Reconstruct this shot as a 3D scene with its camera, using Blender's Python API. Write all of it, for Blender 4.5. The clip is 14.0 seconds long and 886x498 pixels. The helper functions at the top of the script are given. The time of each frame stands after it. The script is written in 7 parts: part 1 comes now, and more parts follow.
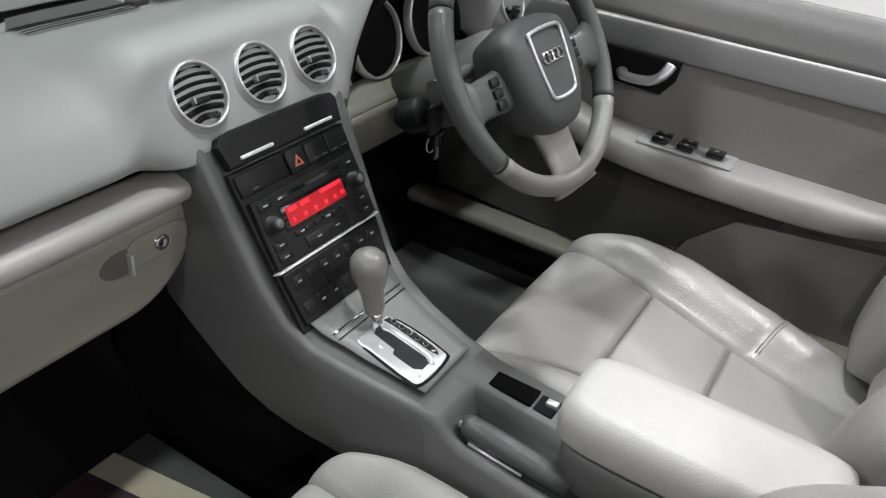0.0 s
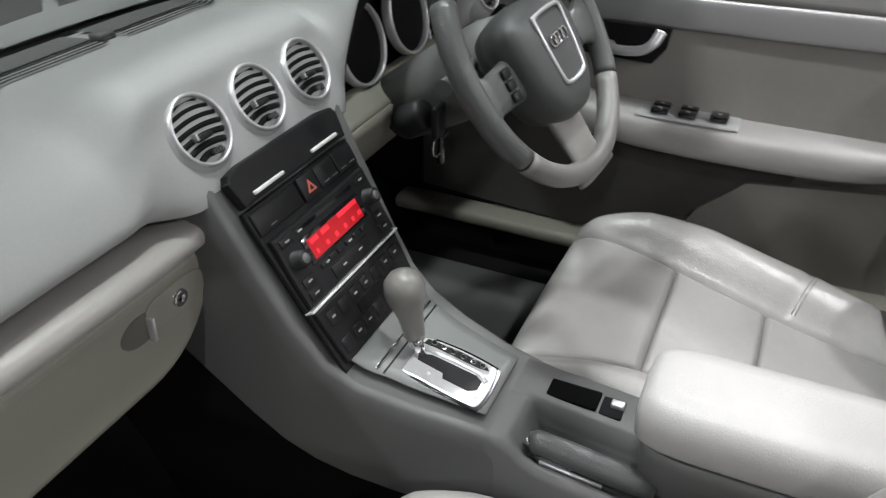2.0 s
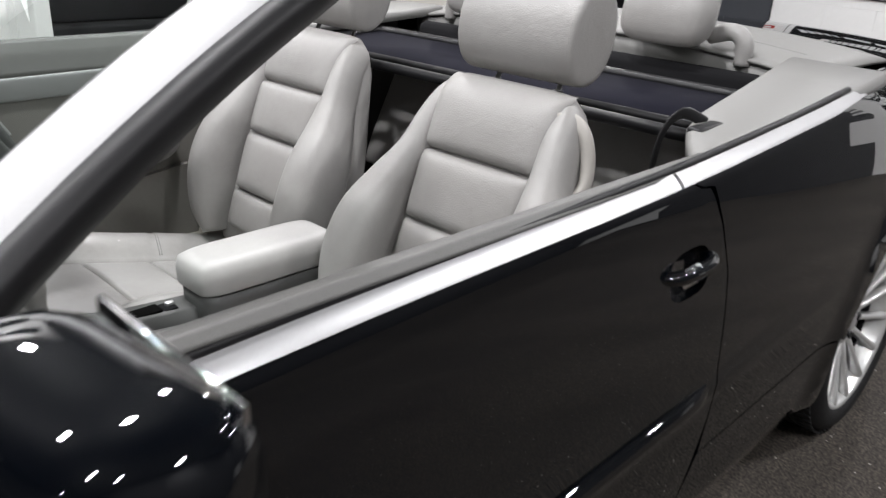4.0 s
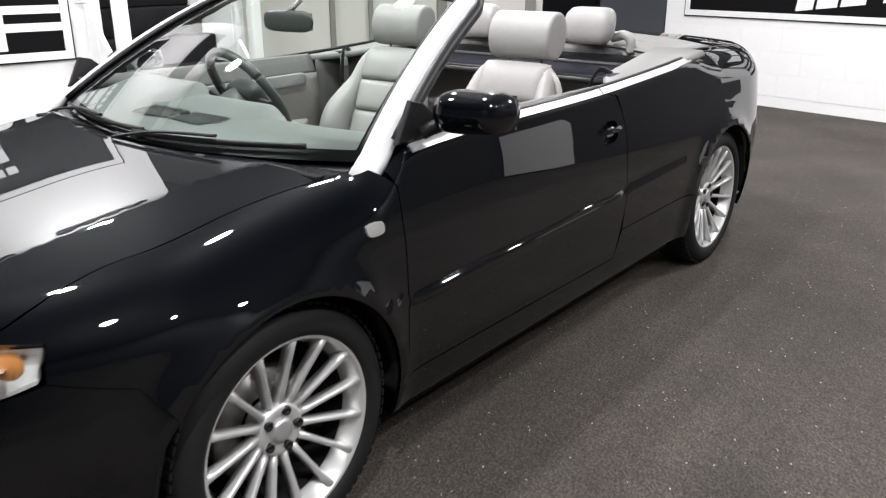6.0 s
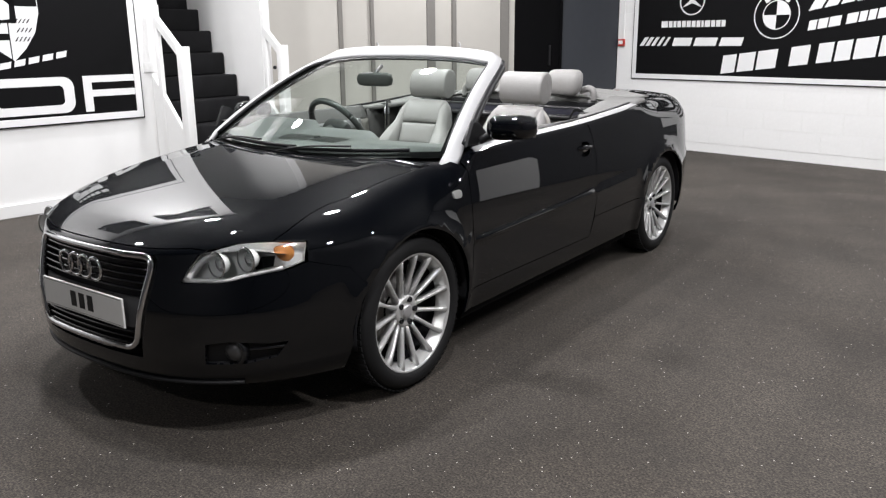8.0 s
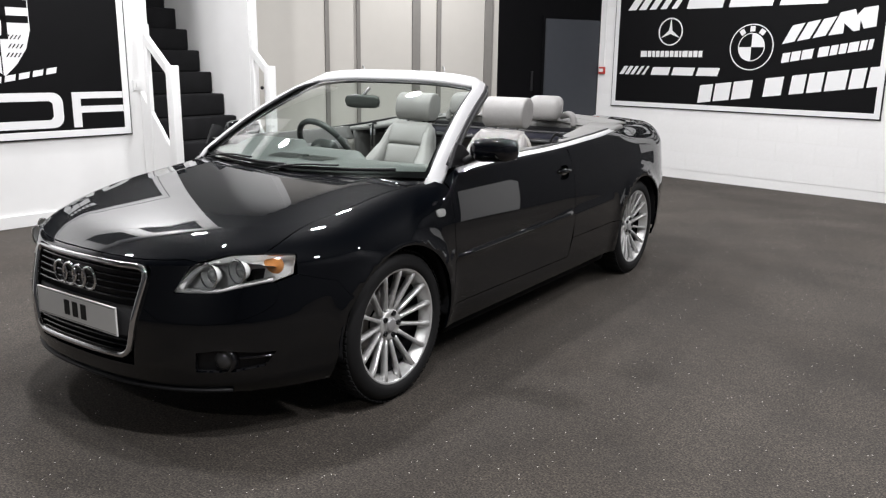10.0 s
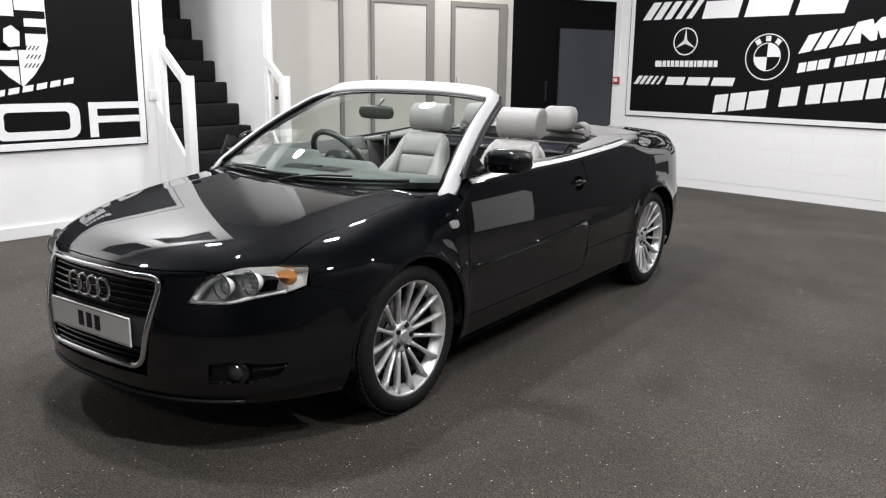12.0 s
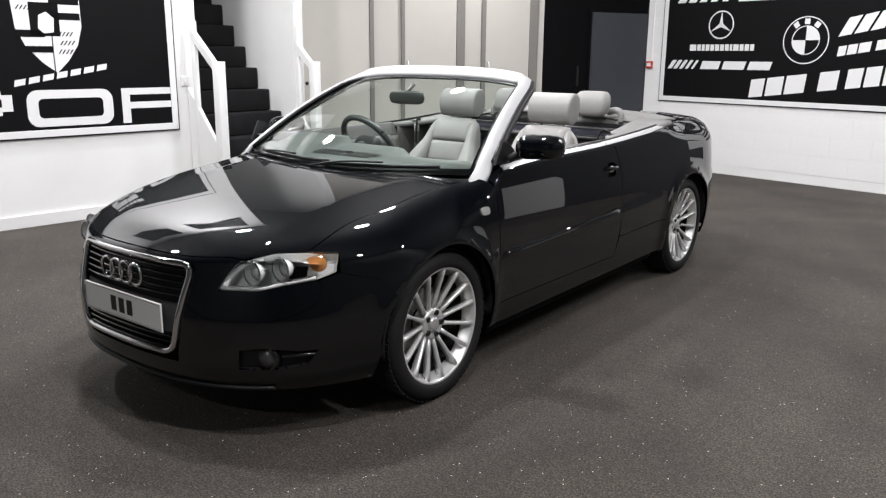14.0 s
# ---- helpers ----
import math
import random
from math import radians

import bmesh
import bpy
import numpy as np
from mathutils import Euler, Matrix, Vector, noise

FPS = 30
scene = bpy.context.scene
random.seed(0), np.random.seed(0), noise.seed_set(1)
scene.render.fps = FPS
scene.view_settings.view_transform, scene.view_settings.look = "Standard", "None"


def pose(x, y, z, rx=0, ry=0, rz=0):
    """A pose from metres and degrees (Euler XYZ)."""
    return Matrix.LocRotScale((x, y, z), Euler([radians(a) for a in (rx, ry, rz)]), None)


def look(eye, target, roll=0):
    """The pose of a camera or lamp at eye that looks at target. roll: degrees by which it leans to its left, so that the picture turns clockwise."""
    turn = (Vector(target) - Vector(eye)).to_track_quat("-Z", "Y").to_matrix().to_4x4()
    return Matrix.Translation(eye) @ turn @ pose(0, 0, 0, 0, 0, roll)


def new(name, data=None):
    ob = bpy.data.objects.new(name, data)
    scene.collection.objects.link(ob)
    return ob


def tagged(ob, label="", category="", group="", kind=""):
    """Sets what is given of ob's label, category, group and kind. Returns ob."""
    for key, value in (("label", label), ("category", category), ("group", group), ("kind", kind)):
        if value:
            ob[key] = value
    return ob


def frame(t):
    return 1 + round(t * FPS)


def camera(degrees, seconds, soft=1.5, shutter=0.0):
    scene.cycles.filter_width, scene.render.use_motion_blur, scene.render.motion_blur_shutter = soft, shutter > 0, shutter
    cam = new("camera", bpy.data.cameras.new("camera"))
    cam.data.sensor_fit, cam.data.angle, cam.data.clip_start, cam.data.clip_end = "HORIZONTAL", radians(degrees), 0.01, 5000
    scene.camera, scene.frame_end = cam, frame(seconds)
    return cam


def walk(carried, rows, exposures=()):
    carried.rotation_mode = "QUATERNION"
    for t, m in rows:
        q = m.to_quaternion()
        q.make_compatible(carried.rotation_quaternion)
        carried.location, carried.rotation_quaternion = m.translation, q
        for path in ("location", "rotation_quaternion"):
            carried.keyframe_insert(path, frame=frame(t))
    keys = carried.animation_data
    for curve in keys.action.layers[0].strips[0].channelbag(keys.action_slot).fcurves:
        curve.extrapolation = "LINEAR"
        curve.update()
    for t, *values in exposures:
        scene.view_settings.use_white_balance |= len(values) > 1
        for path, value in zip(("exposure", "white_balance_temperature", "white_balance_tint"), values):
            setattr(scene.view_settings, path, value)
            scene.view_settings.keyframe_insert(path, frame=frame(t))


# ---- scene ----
cam = camera(58.2, 14.0, 1.25, 0.3)

PATH = [
    (0, (0.767, 1.338, 1.299), (-0.723, 0.535, 0.234), 6.6),
    (0.5, (0.766, 1.335, 1.311), (-0.72, 0.55, 0.226), 6.8),
    (1, (0.775, 1.343, 1.311), (-0.699, 0.503, 0.251), 5.8),
    (1.5, (0.785, 1.328, 1.302), (-0.694, 0.504, 0.237), 5.3),
    (2, (0.75, 1.199, 1.273), (-0.793, 0.517, 0.198), 0.7),
    (2.2, (0.757, 1.161, 1.267), (-0.854, 0.768, 0.193), 3.2),
    (2.5, (0.78, 1.111, 1.261), (-0.909, 1.065, 0.19), 5.4),
    (3, (0.956, 1.004, 1.278), (-0.697, 1.604, 0.324), 6.3),
    (3.5, (1.167, 0.783, 1.288), (-0.259, 1.918, 0.465), 5.1),
    (3.7, (1.241, 0.641, 1.29), (-0.074, 1.911, 0.478), 4.5),
    (5.8, (2.102, -0.875, 1.372), (0.91, 0.582, 0.698), -0.2),
    (6, (2.155, -1.046, 1.369), (0.974, 0.423, 0.7), -0.0),
    (6.5, (2.345, -1.425, 1.378), (1.189, 0.069, 0.722), -0.0),
    (7, (2.464, -1.785, 1.398), (1.333, -0.262, 0.764), -0.1),
    (7.5, (2.535, -2.128, 1.419), (1.419, -0.571, 0.844), -0.0),
    (8, (2.738, -2.408, 1.4), (1.608, -0.84, 0.887), -0.5),
    (8.5, (2.81, -2.528, 1.401), (1.71, -0.929, 0.917), 0.4),
    (11, (2.796, -2.512, 1.408), (1.696, -0.903, 0.956), 0.8),
    (11.5, (2.795, -2.509, 1.408), (1.665, -0.921, 0.959), 0.5),
    (12, (2.793, -2.508, 1.415), (1.664, -0.915, 0.978), 0.7),
    (12.5, (2.791, -2.506, 1.416), (1.667, -0.909, 0.986), 0.7),
    (13, (2.785, -2.498, 1.415), (1.675, -0.89, 0.987), 0.7),
    (13.5, (2.784, -2.495, 1.413), (1.633, -0.919, 0.977), 0.4),
    (14, (2.768, -2.485, 1.412), (1.586, -0.942, 0.94), 0.5),
]
walk(cam, [(t, look(eye, target, roll)) for t, eye, target, roll in PATH],
     [(0.0, -0.08), (1.8, -0.06), (2.6, 0.05), (3.2, -0.10), (3.7, -0.04), (5.8, 0.42), (7.2, 0.26), (8.6, 0.03), (14.0, 0.0)])

# ---- light ----
world = bpy.data.worlds.new("world")
scene.world = world
world.use_nodes = True
world.node_tree.nodes["Background"].inputs[0].default_value = (0.02, 0.02, 0.022, 1)
world.node_tree.nodes["Background"].inputs[1].default_value = 0.1
scene.view_settings.exposure = 0.0
CEIL = 3.6
# (2.0, -1.0), (3.6, -0.4), (1.9, -4.9), (-3.0, -0.9): unseen fill lamps, added for brightness
DOWNLIGHTS = [(-3.25, 1.31), (-1.51, 2.49), (-0.02, 1.00), (-0.64, -0.30), (2.0, -1.0), (3.6, -0.4), (4.32, 1.68), (2.58, 4.04), (-2.13, 5.03), (0.60, 5.80), (3.58, 5.78), (1.9, -4.9), (-3.0, -0.9)]
LAMP_POWER = 65
LAMP_SPREAD = 178
LAMP_TINT = (0.995, 0.985, 1.01)


# ---- materials ----
def mat(name, color, rough=0.5, metal=0.0, coat=0.0, noise_scale=40.0, vary=0.12, bump=0.0, bump_scale=200.0, spec=0.5, stain=0.0, stain_scale=3.0, sheen=0.0):
    m = bpy.data.materials.new(name)
    m.use_nodes = True
    nt = m.node_tree
    b = nt.nodes["Principled BSDF"]
    b.inputs["Roughness"].default_value = rough
    b.inputs["Metallic"].default_value = metal
    b.inputs["Coat Weight"].default_value = coat
    b.inputs["Coat Roughness"].default_value = 0.0
    b.inputs["Specular IOR Level"].default_value = spec
    b.inputs["Sheen Weight"].default_value = sheen
    tc = nt.nodes.new("ShaderNodeTexCoord")
    n1 = nt.nodes.new("ShaderNodeTexNoise")
    n1.inputs["Scale"].default_value = noise_scale
    n1.inputs["Detail"].default_value = 5
    n2 = nt.nodes.new("ShaderNodeTexNoise")
    n2.inputs["Scale"].default_value = stain_scale
    n2.inputs["Detail"].default_value = 4
    for n in (n1, n2):
        nt.links.new(tc.outputs["Object"], n.inputs["Vector"])
    mix = nt.nodes.new("ShaderNodeMix")
    mix.data_type = "RGBA"
    lo = [max(c * (1 - vary), 0) for c in color[:3]] + [1]
    hi = [min(c * (1 + vary), 1) for c in color[:3]] + [1]
    mix.inputs[6].default_value, mix.inputs[7].default_value = lo, hi
    nt.links.new(n1.outputs["Fac"], mix.inputs[0])
    out = mix.outputs[2]
    if stain:
        mul = nt.nodes.new("ShaderNodeMix")
        mul.data_type = "RGBA"
        mul.blend_type = "MULTIPLY"
        ramp = nt.nodes.new("ShaderNodeMapRange")
        ramp.inputs[1].default_value, ramp.inputs[2].default_value = 0.4, 0.65
        nt.links.new(n2.outputs["Fac"], ramp.inputs[0])
        sc = nt.nodes.new("ShaderNodeMath")
        sc.operation = "MULTIPLY"
        sc.inputs[1].default_value = stain
        nt.links.new(ramp.outputs[0], sc.inputs[0])
        nt.links.new(sc.outputs[0], mul.inputs[0])
        nt.links.new(out, mul.inputs[6])
        mul.inputs[7].default_value = (0.45, 0.42, 0.38, 1)
        out = mul.outputs[2]
    nt.links.new(out, b.inputs["Base Color"])
    if bump:
        bn = nt.nodes.new("ShaderNodeTexNoise")
        bn.inputs["Scale"].default_value = bump_scale
        bn.inputs["Detail"].default_value = 3
        nt.links.new(tc.outputs["Object"], bn.inputs["Vector"])
        bp = nt.nodes.new("ShaderNodeBump")
        bp.inputs["Strength"].default_value = bump
        bp.inputs["Distance"].default_value = 0.002
        nt.links.new(bn.outputs["Fac"], bp.inputs["Height"])
        nt.links.new(bp.outputs[0], b.inputs["Normal"])
    rn = nt.nodes.new("ShaderNodeMapRange")
    rn.inputs[3].default_value, rn.inputs[4].default_value = max(rough - 0.06, 0), min(rough + 0.06, 1)
    if rough > 0.12:
        nt.links.new(n2.outputs["Fac"], rn.inputs[0])
        nt.links.new(rn.outputs[0], b.inputs["Roughness"])
    return m


def glow(name, color, strength):
    m = bpy.data.materials.new(name)
    m.use_nodes = True
    nt = m.node_tree
    b = nt.nodes["Principled BSDF"]
    b.inputs["Base Color"].default_value = (*color, 1)
    b.inputs["Emission Color"].default_value = (*color, 1)
    b.inputs["Emission Strength"].default_value = strength
    return m


def pane(name, tint, ior=1.5):
    """Thin clear sheet: light passes straight on, and the gloss grows at grazing angles."""
    m = bpy.data.materials.new(name)
    m.use_nodes = True
    nt = m.node_tree
    nt.nodes.remove(nt.nodes["Principled BSDF"])
    tr = nt.nodes.new("ShaderNodeBsdfTransparent")
    tr.inputs[0].default_value = (*tint, 1)
    gl = nt.nodes.new("ShaderNodeBsdfGlossy")
    gl.inputs["Roughness"].default_value = 0.0
    fr = nt.nodes.new("ShaderNodeFresnel")
    fr.inputs[0].default_value = ior
    mx = nt.nodes.new("ShaderNodeMixShader")
    nt.links.new(fr.outputs[0], mx.inputs[0])
    nt.links.new(tr.outputs[0], mx.inputs[1])
    nt.links.new(gl.outputs[0], mx.inputs[2])
    nt.links.new(mx.outputs[0], nt.nodes["Material Output"].inputs[0])
    return m


PAINT = mat("black_paint", (0.0008, 0.0013, 0.0024), 0.42, 0.0, 1.0, 900, 0.5, spec=0.02)
PAINT.node_tree.nodes["Principled BSDF"].inputs["Coat Roughness"].default_value = 0.006
PAINT.node_tree.nodes["Principled BSDF"].inputs["Coat IOR"].default_value = 1.66
CHROME = mat("chrome", (0.75, 0.75, 0.76), 0.08, 1.0, 0, 60, 0.03)
FRAMESILVER = mat("frame_silver", (0.44, 0.44, 0.445), 0.5, 0.3, 0, 300, 0.05)
SATIN = mat("satin_aluminium", (0.62, 0.62, 0.63), 0.36, 0.7, 0, 300, 0.06)
ALLOY = mat("alloy_silver", (0.66, 0.66, 0.65), 0.3, 0.5, 0.3, 200, 0.06)
RUBBER = mat("tyre_rubber", (0.009, 0.009, 0.0095), 0.7, 0, 0, 120, 0.25, 0.3, 300, spec=0.3)
BLACK = mat("black_plastic", (0.009, 0.009, 0.010), 0.45, 0, 0, 300, 0.2, 0.15, 500, spec=0.3)
GLOSS = mat("gloss_black", (0.006, 0.006, 0.007), 0.1, 0, 0.6, 100, 0.1)
DARK = mat("dark_lining", (0.010, 0.010, 0.011), 0.9, 0, 0, 200, 0.3, 0.3, 400, spec=0.12)


def creased(m, scale, strength):
    """Adds soft folds to a leather's fine grain."""
    nt = m.node_tree
    b = nt.nodes["Principled BSDF"]
    first = b.inputs["Normal"].links[0].from_node
    nz = nt.nodes.new("ShaderNodeTexNoise")
    nz.inputs["Scale"].default_value = scale
    nz.inputs["Detail"].default_value = 4
    nz.inputs["Distortion"].default_value = 1.6
    nt.links.new(nt.nodes["Texture Coordinate"].outputs["Object"], nz.inputs["Vector"])
    bp2 = nt.nodes.new("ShaderNodeBump")
    bp2.inputs["Strength"].default_value = strength
    bp2.inputs["Distance"].default_value = 0.012
    nt.links.new(nz.outputs["Fac"], bp2.inputs["Height"])
    nt.links.new(first.outputs[0], bp2.inputs["Normal"])
    nt.links.new(bp2.outputs[0], b.inputs["Normal"])
    return m


LEATHER = creased(mat("grey_leather", (0.30, 0.293, 0.284), 0.42, 0, 0, 60, 0.06, 0.35, 420, stain=0.2, stain_scale=5), 8, 0.16)
WORN = creased(mat("worn_shiny_leather", (0.33, 0.322, 0.312), 0.24, 0, 0, 60, 0.08, 0.3, 300, stain=0.15, stain_scale=9), 9, 0.1)
LEATHER_DARK = mat("dark_grey_leather", (0.08, 0.083, 0.082), 0.32, 0, 0, 60, 0.08, 0.35, 420)
PLASTIC = mat("grey_soft_plastic", (0.33, 0.338, 0.333), 0.5, 0, 0, 300, 0.05, 0.3, 900)
PLASTIC_D = mat("mid_grey_plastic", (0.094, 0.095, 0.093), 0.45, 0, 0, 300, 0.06, 0.3, 900)
BEIGE = mat("beige_plastic", (0.21, 0.204, 0.172), 0.5, 0, 0, 300, 0.05, 0.25, 900)
DECK = mat("deck_grey", (0.21, 0.208, 0.20), 0.5, 0, 0, 200, 0.06, 0.3, 700)
DOORTRIM = mat("door_trim_grey", (0.20, 0.192, 0.176), 0.5, 0, 0, 80, 0.06, 0.3, 600)
CARPET = mat("car_carpet", (0.008, 0.0075, 0.008), 0.95, 0, 0, 500, 0.35, 0.8, 900, spec=0.08)
GLASS = pane("windscreen_glass", (0.85, 0.915, 0.88), 1.58)
LENS = pane("lamp_lens", (0.93, 0.94, 0.94))
WHITE = mat("white_paint", (0.85, 0.85, 0.84), 0.6, 0, 0, 6, 0.03, 0.15, 60, stain=0.06, stain_scale=1.2)
BLOCKWORK = mat("painted_block", (0.86, 0.86, 0.85), 0.65, 0, 0, 30, 0.03, 0.5, 90, stain=0.05, stain_scale=1.0)
GLOSSWHITE = mat("white_gloss", (0.82, 0.82, 0.81), 0.3, 0, 0, 20, 0.02)
POSTER = mat("poster_black", (0.0045, 0.0045, 0.005), 0.55, 0, 0, 10, 0.15, spec=0.1)
POSTERW = mat("poster_white", (0.80, 0.80, 0.80), 0.5, 0, 0, 10, 0.02)
CUPBOARD = mat("cupboard_laminate", (0.52, 0.50, 0.46), 0.5, 0, 0, 8, 0.03)
FRAMEGREY = mat("frame_grey", (0.2, 0.19, 0.175), 0.5, 0, 0, 20, 0.08)
BLACKWALL = mat("black_wall", (0.0035, 0.0035, 0.004), 0.8, 0, 0, 10, 0.2, spec=0.06)
DOORGREY = mat("slate_door", (0.032, 0.036, 0.044), 0.5, 0, 0, 10, 0.1)
STAIRCARPET = mat("stair_carpet", (0.015, 0.015, 0.016), 0.95, 0, 0, 300, 0.4, 0.8, 500, spec=0.1, stain=0.3, stain_scale=6)
RED = mat("red_plastic", (0.45, 0.03, 0.02), 0.4, 0, 0, 50, 0.1)
AMBER = mat("amber_lens", (0.72, 0.30, 0.09), 0.2, 0, 0.5, 60, 0.1)
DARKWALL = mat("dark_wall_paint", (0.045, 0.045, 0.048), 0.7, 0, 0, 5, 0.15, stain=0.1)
CEILING = mat("ceiling_dark", (0.05, 0.052, 0.056), 0.8, 0, 0, 4, 0.15)
LAMPGLOW = glow("lamp_glow", (1.0, 0.98, 0.95), 16.0)


def carpet_floor():
    """Needle-felt floor: fine fleck, pale fibres, wide worn patches."""
    m = mat("floor_felt", (0.0485, 0.0410, 0.0335), 0.9, 0, 0, 170, 0.95, 0.5, 210, stain=0.45, stain_scale=0.9)
    nt = m.node_tree
    b = nt.nodes["Principled BSDF"]
    src = b.inputs["Base Color"].links[0].from_socket
    for scale, lo, hi in ((120, 0.4, 1.65), (30, 0.84, 1.16), (1.7, 0.82, 1.16)):           # fibre clumps and trodden patches
        nz = nt.nodes.new("ShaderNodeTexNoise")
        nz.inputs["Scale"].default_value = scale
        nz.inputs["Detail"].default_value = 2
        nt.links.new(nt.nodes["Texture Coordinate"].outputs["Object"], nz.inputs["Vector"])
        rg = nt.nodes.new("ShaderNodeMapRange")
        rg.inputs[1].default_value, rg.inputs[2].default_value, rg.inputs[3].default_value, rg.inputs[4].default_value = 0.36, 0.64, lo, hi
        nt.links.new(nz.outputs["Fac"], rg.inputs[0])
        mu = nt.nodes.new("ShaderNodeVectorMath")
        mu.operation = "SCALE"
        nt.links.new(src, mu.inputs[0])
        nt.links.new(rg.outputs[0], mu.inputs["Scale"])
        src = mu.outputs[0]
    vo = nt.nodes.new("ShaderNodeTexVoronoi")
    vo.inputs["Scale"].default_value = 75
    tc = nt.nodes["Texture Coordinate"]
    nt.links.new(tc.outputs["Object"], vo.inputs["Vector"])
    less = nt.nodes.new("ShaderNodeMath")
    less.operation = "LESS_THAN"
    less.inputs[1].default_value = 0.2
    nt.links.new(vo.outputs["Distance"], less.inputs[0])
    rnd = nt.nodes.new("ShaderNodeSeparateColor")
    nt.links.new(vo.outputs["Color"], rnd.inputs[0])
    pick = nt.nodes.new("ShaderNodeMath")
    pick.operation = "GREATER_THAN"
    pick.inputs[1].default_value = 0.965
    nt.links.new(rnd.outputs[0], pick.inputs[0])
    both = nt.nodes.new("ShaderNodeMath")
    both.operation = "MULTIPLY"
    nt.links.new(less.outputs[0], both.inputs[0])
    nt.links.new(pick.outputs[0], both.inputs[1])
    mix = nt.nodes.new("ShaderNodeMix")
    mix.data_type = "RGBA"
    mix.inputs[7].default_value = (0.5, 0.48, 0.44, 1)
    nt.links.new(both.outputs[0], mix.inputs[0])
    nt.links.new(src, mix.inputs[6])
    nt.links.new(mix.outputs[2], b.inputs["Base Color"])
    return m


FLOORMAT = carpet_floor()


# ---- mesh helpers ----
def part(name, data, material, parent=None, label=""):
    """One mesh object from a bmesh or a mesh, under its thing."""
    if isinstance(data, bmesh.types.BMesh):
        me = bpy.data.meshes.new(name)
        data.normal_update()
        data.to_mesh(me)
        data.free()
    else:
        me = data
    me.materials.clear()
    me.materials.append(material)
    ob = new(name, me)
    if parent:
        ob.parent = parent
    if label:
        tagged(ob, label)
    return ob


def thing(name, label, category, group="", kind="", at=(0, 0, 0), rz=0):
    ob = new(name)
    ob.empty_display_size = 0.05
    ob.matrix_basis = pose(*at, 0, 0, rz)
    return tagged(ob, label, category, group, kind)


def smooth(bm, on=True):
    for f in bm.faces:
        f.smooth = on
    return bm


def box(size, at=(0, 0, 0), bevel=0.0, seg=2, m=None):
    bm = bmesh.new()
    bmesh.ops.create_cube(bm, size=1)
    bmesh.ops.scale(bm, vec=size, verts=bm.verts)
    if bevel:
        bmesh.ops.bevel(bm, geom=bm.edges[:], offset=bevel, segments=seg, profile=0.5, affect="EDGES")
        smooth(bm)
    bmesh.ops.translate(bm, vec=at, verts=bm.verts)
    if m:
        bmesh.ops.transform(bm, matrix=m, verts=bm.verts)
    return bm


def prism(poly, depth, m=Matrix(), bevel=0.0, seg=2):
    """The polygon in x, y, pushed up by depth along z, then placed by m."""
    bm = bmesh.new()
    f = bm.faces.new([bm.verts.new((x, y, 0)) for x, y in poly])
    bm.normal_update()
    if f.normal.z < 0:
        f.normal_flip()
    g = bmesh.ops.extrude_face_region(bm, geom=[f])
    vs = [v for v in g["geom"] if isinstance(v, bmesh.types.BMVert)]
    bmesh.ops.translate(bm, vec=(0, 0, depth), verts=vs)
    bmesh.ops.recalc_face_normals(bm, faces=bm.faces)
    if bevel:
        es = [e for e in bm.edges if abs(e.verts[0].co.z - e.verts[1].co.z) < 1e-6 and e.verts[0].co.z > depth / 2]
        bmesh.ops.bevel(bm, geom=es, offset=bevel, segments=seg, profile=0.5, affect="EDGES")
    bmesh.ops.transform(bm, matrix=m, verts=bm.verts)
    return bm


def lathe(profile, n=32, m=Matrix(), flip=False):
    """Turns the (r, h) profile round z."""
    bm = bmesh.new()
    rings = []
    for r, h in profile:
        rings.append([bm.verts.new((r * math.cos(2 * math.pi * i / n), r * math.sin(2 * math.pi * i / n), h)) for i in range(n)])
    for a, b in zip(rings, rings[1:]):
        for i in range(n):
            bm.faces.new((a[i], a[(i + 1) % n], b[(i + 1) % n], b[i]))
    bmesh.ops.remove_doubles(bm, verts=bm.verts, dist=1e-6)
    bmesh.ops.recalc_face_normals(bm, faces=bm.faces)
    bmesh.ops.transform(bm, matrix=m, verts=bm.verts)
    return smooth(bm)


def loft(rings, closed=True, caps=True):
    """A skin over rings of equal length."""
    bm = bmesh.new()
    vs = [[bm.verts.new(p) for p in ring] for ring in rings]
    n = len(vs[0])
    for a, b in zip(vs, vs[1:]):
        for i in range(n if closed else n - 1):
            j = (i + 1) % n
            bm.faces.new((a[i], a[j], b[j], b[i]))
    smooth(bm)
    if caps and closed:
        bm.faces.new(vs[0][::-1])
        bm.faces.new(vs[-1])
    bmesh.ops.recalc_face_normals(bm, faces=bm.faces)
    return bm


def spline(pts, n):
    """Catmull-Rom through the points, n samples a span."""
    P = [Vector(p) for p in pts]
    out = []
    for i in range(len(P) - 1):
        a, b, c, d = P[max(i - 1, 0)], P[i], P[i + 1], P[min(i + 2, len(P) - 1)]
        for k in range(n):
            t = k / n
            out.append(0.5 * (2 * b + (c - a) * t + (2 * a - 5 * b + 4 * c - d) * t * t + (3 * b - a - 3 * c + d) * t ** 3))
    out.append(P[-1])
    return out


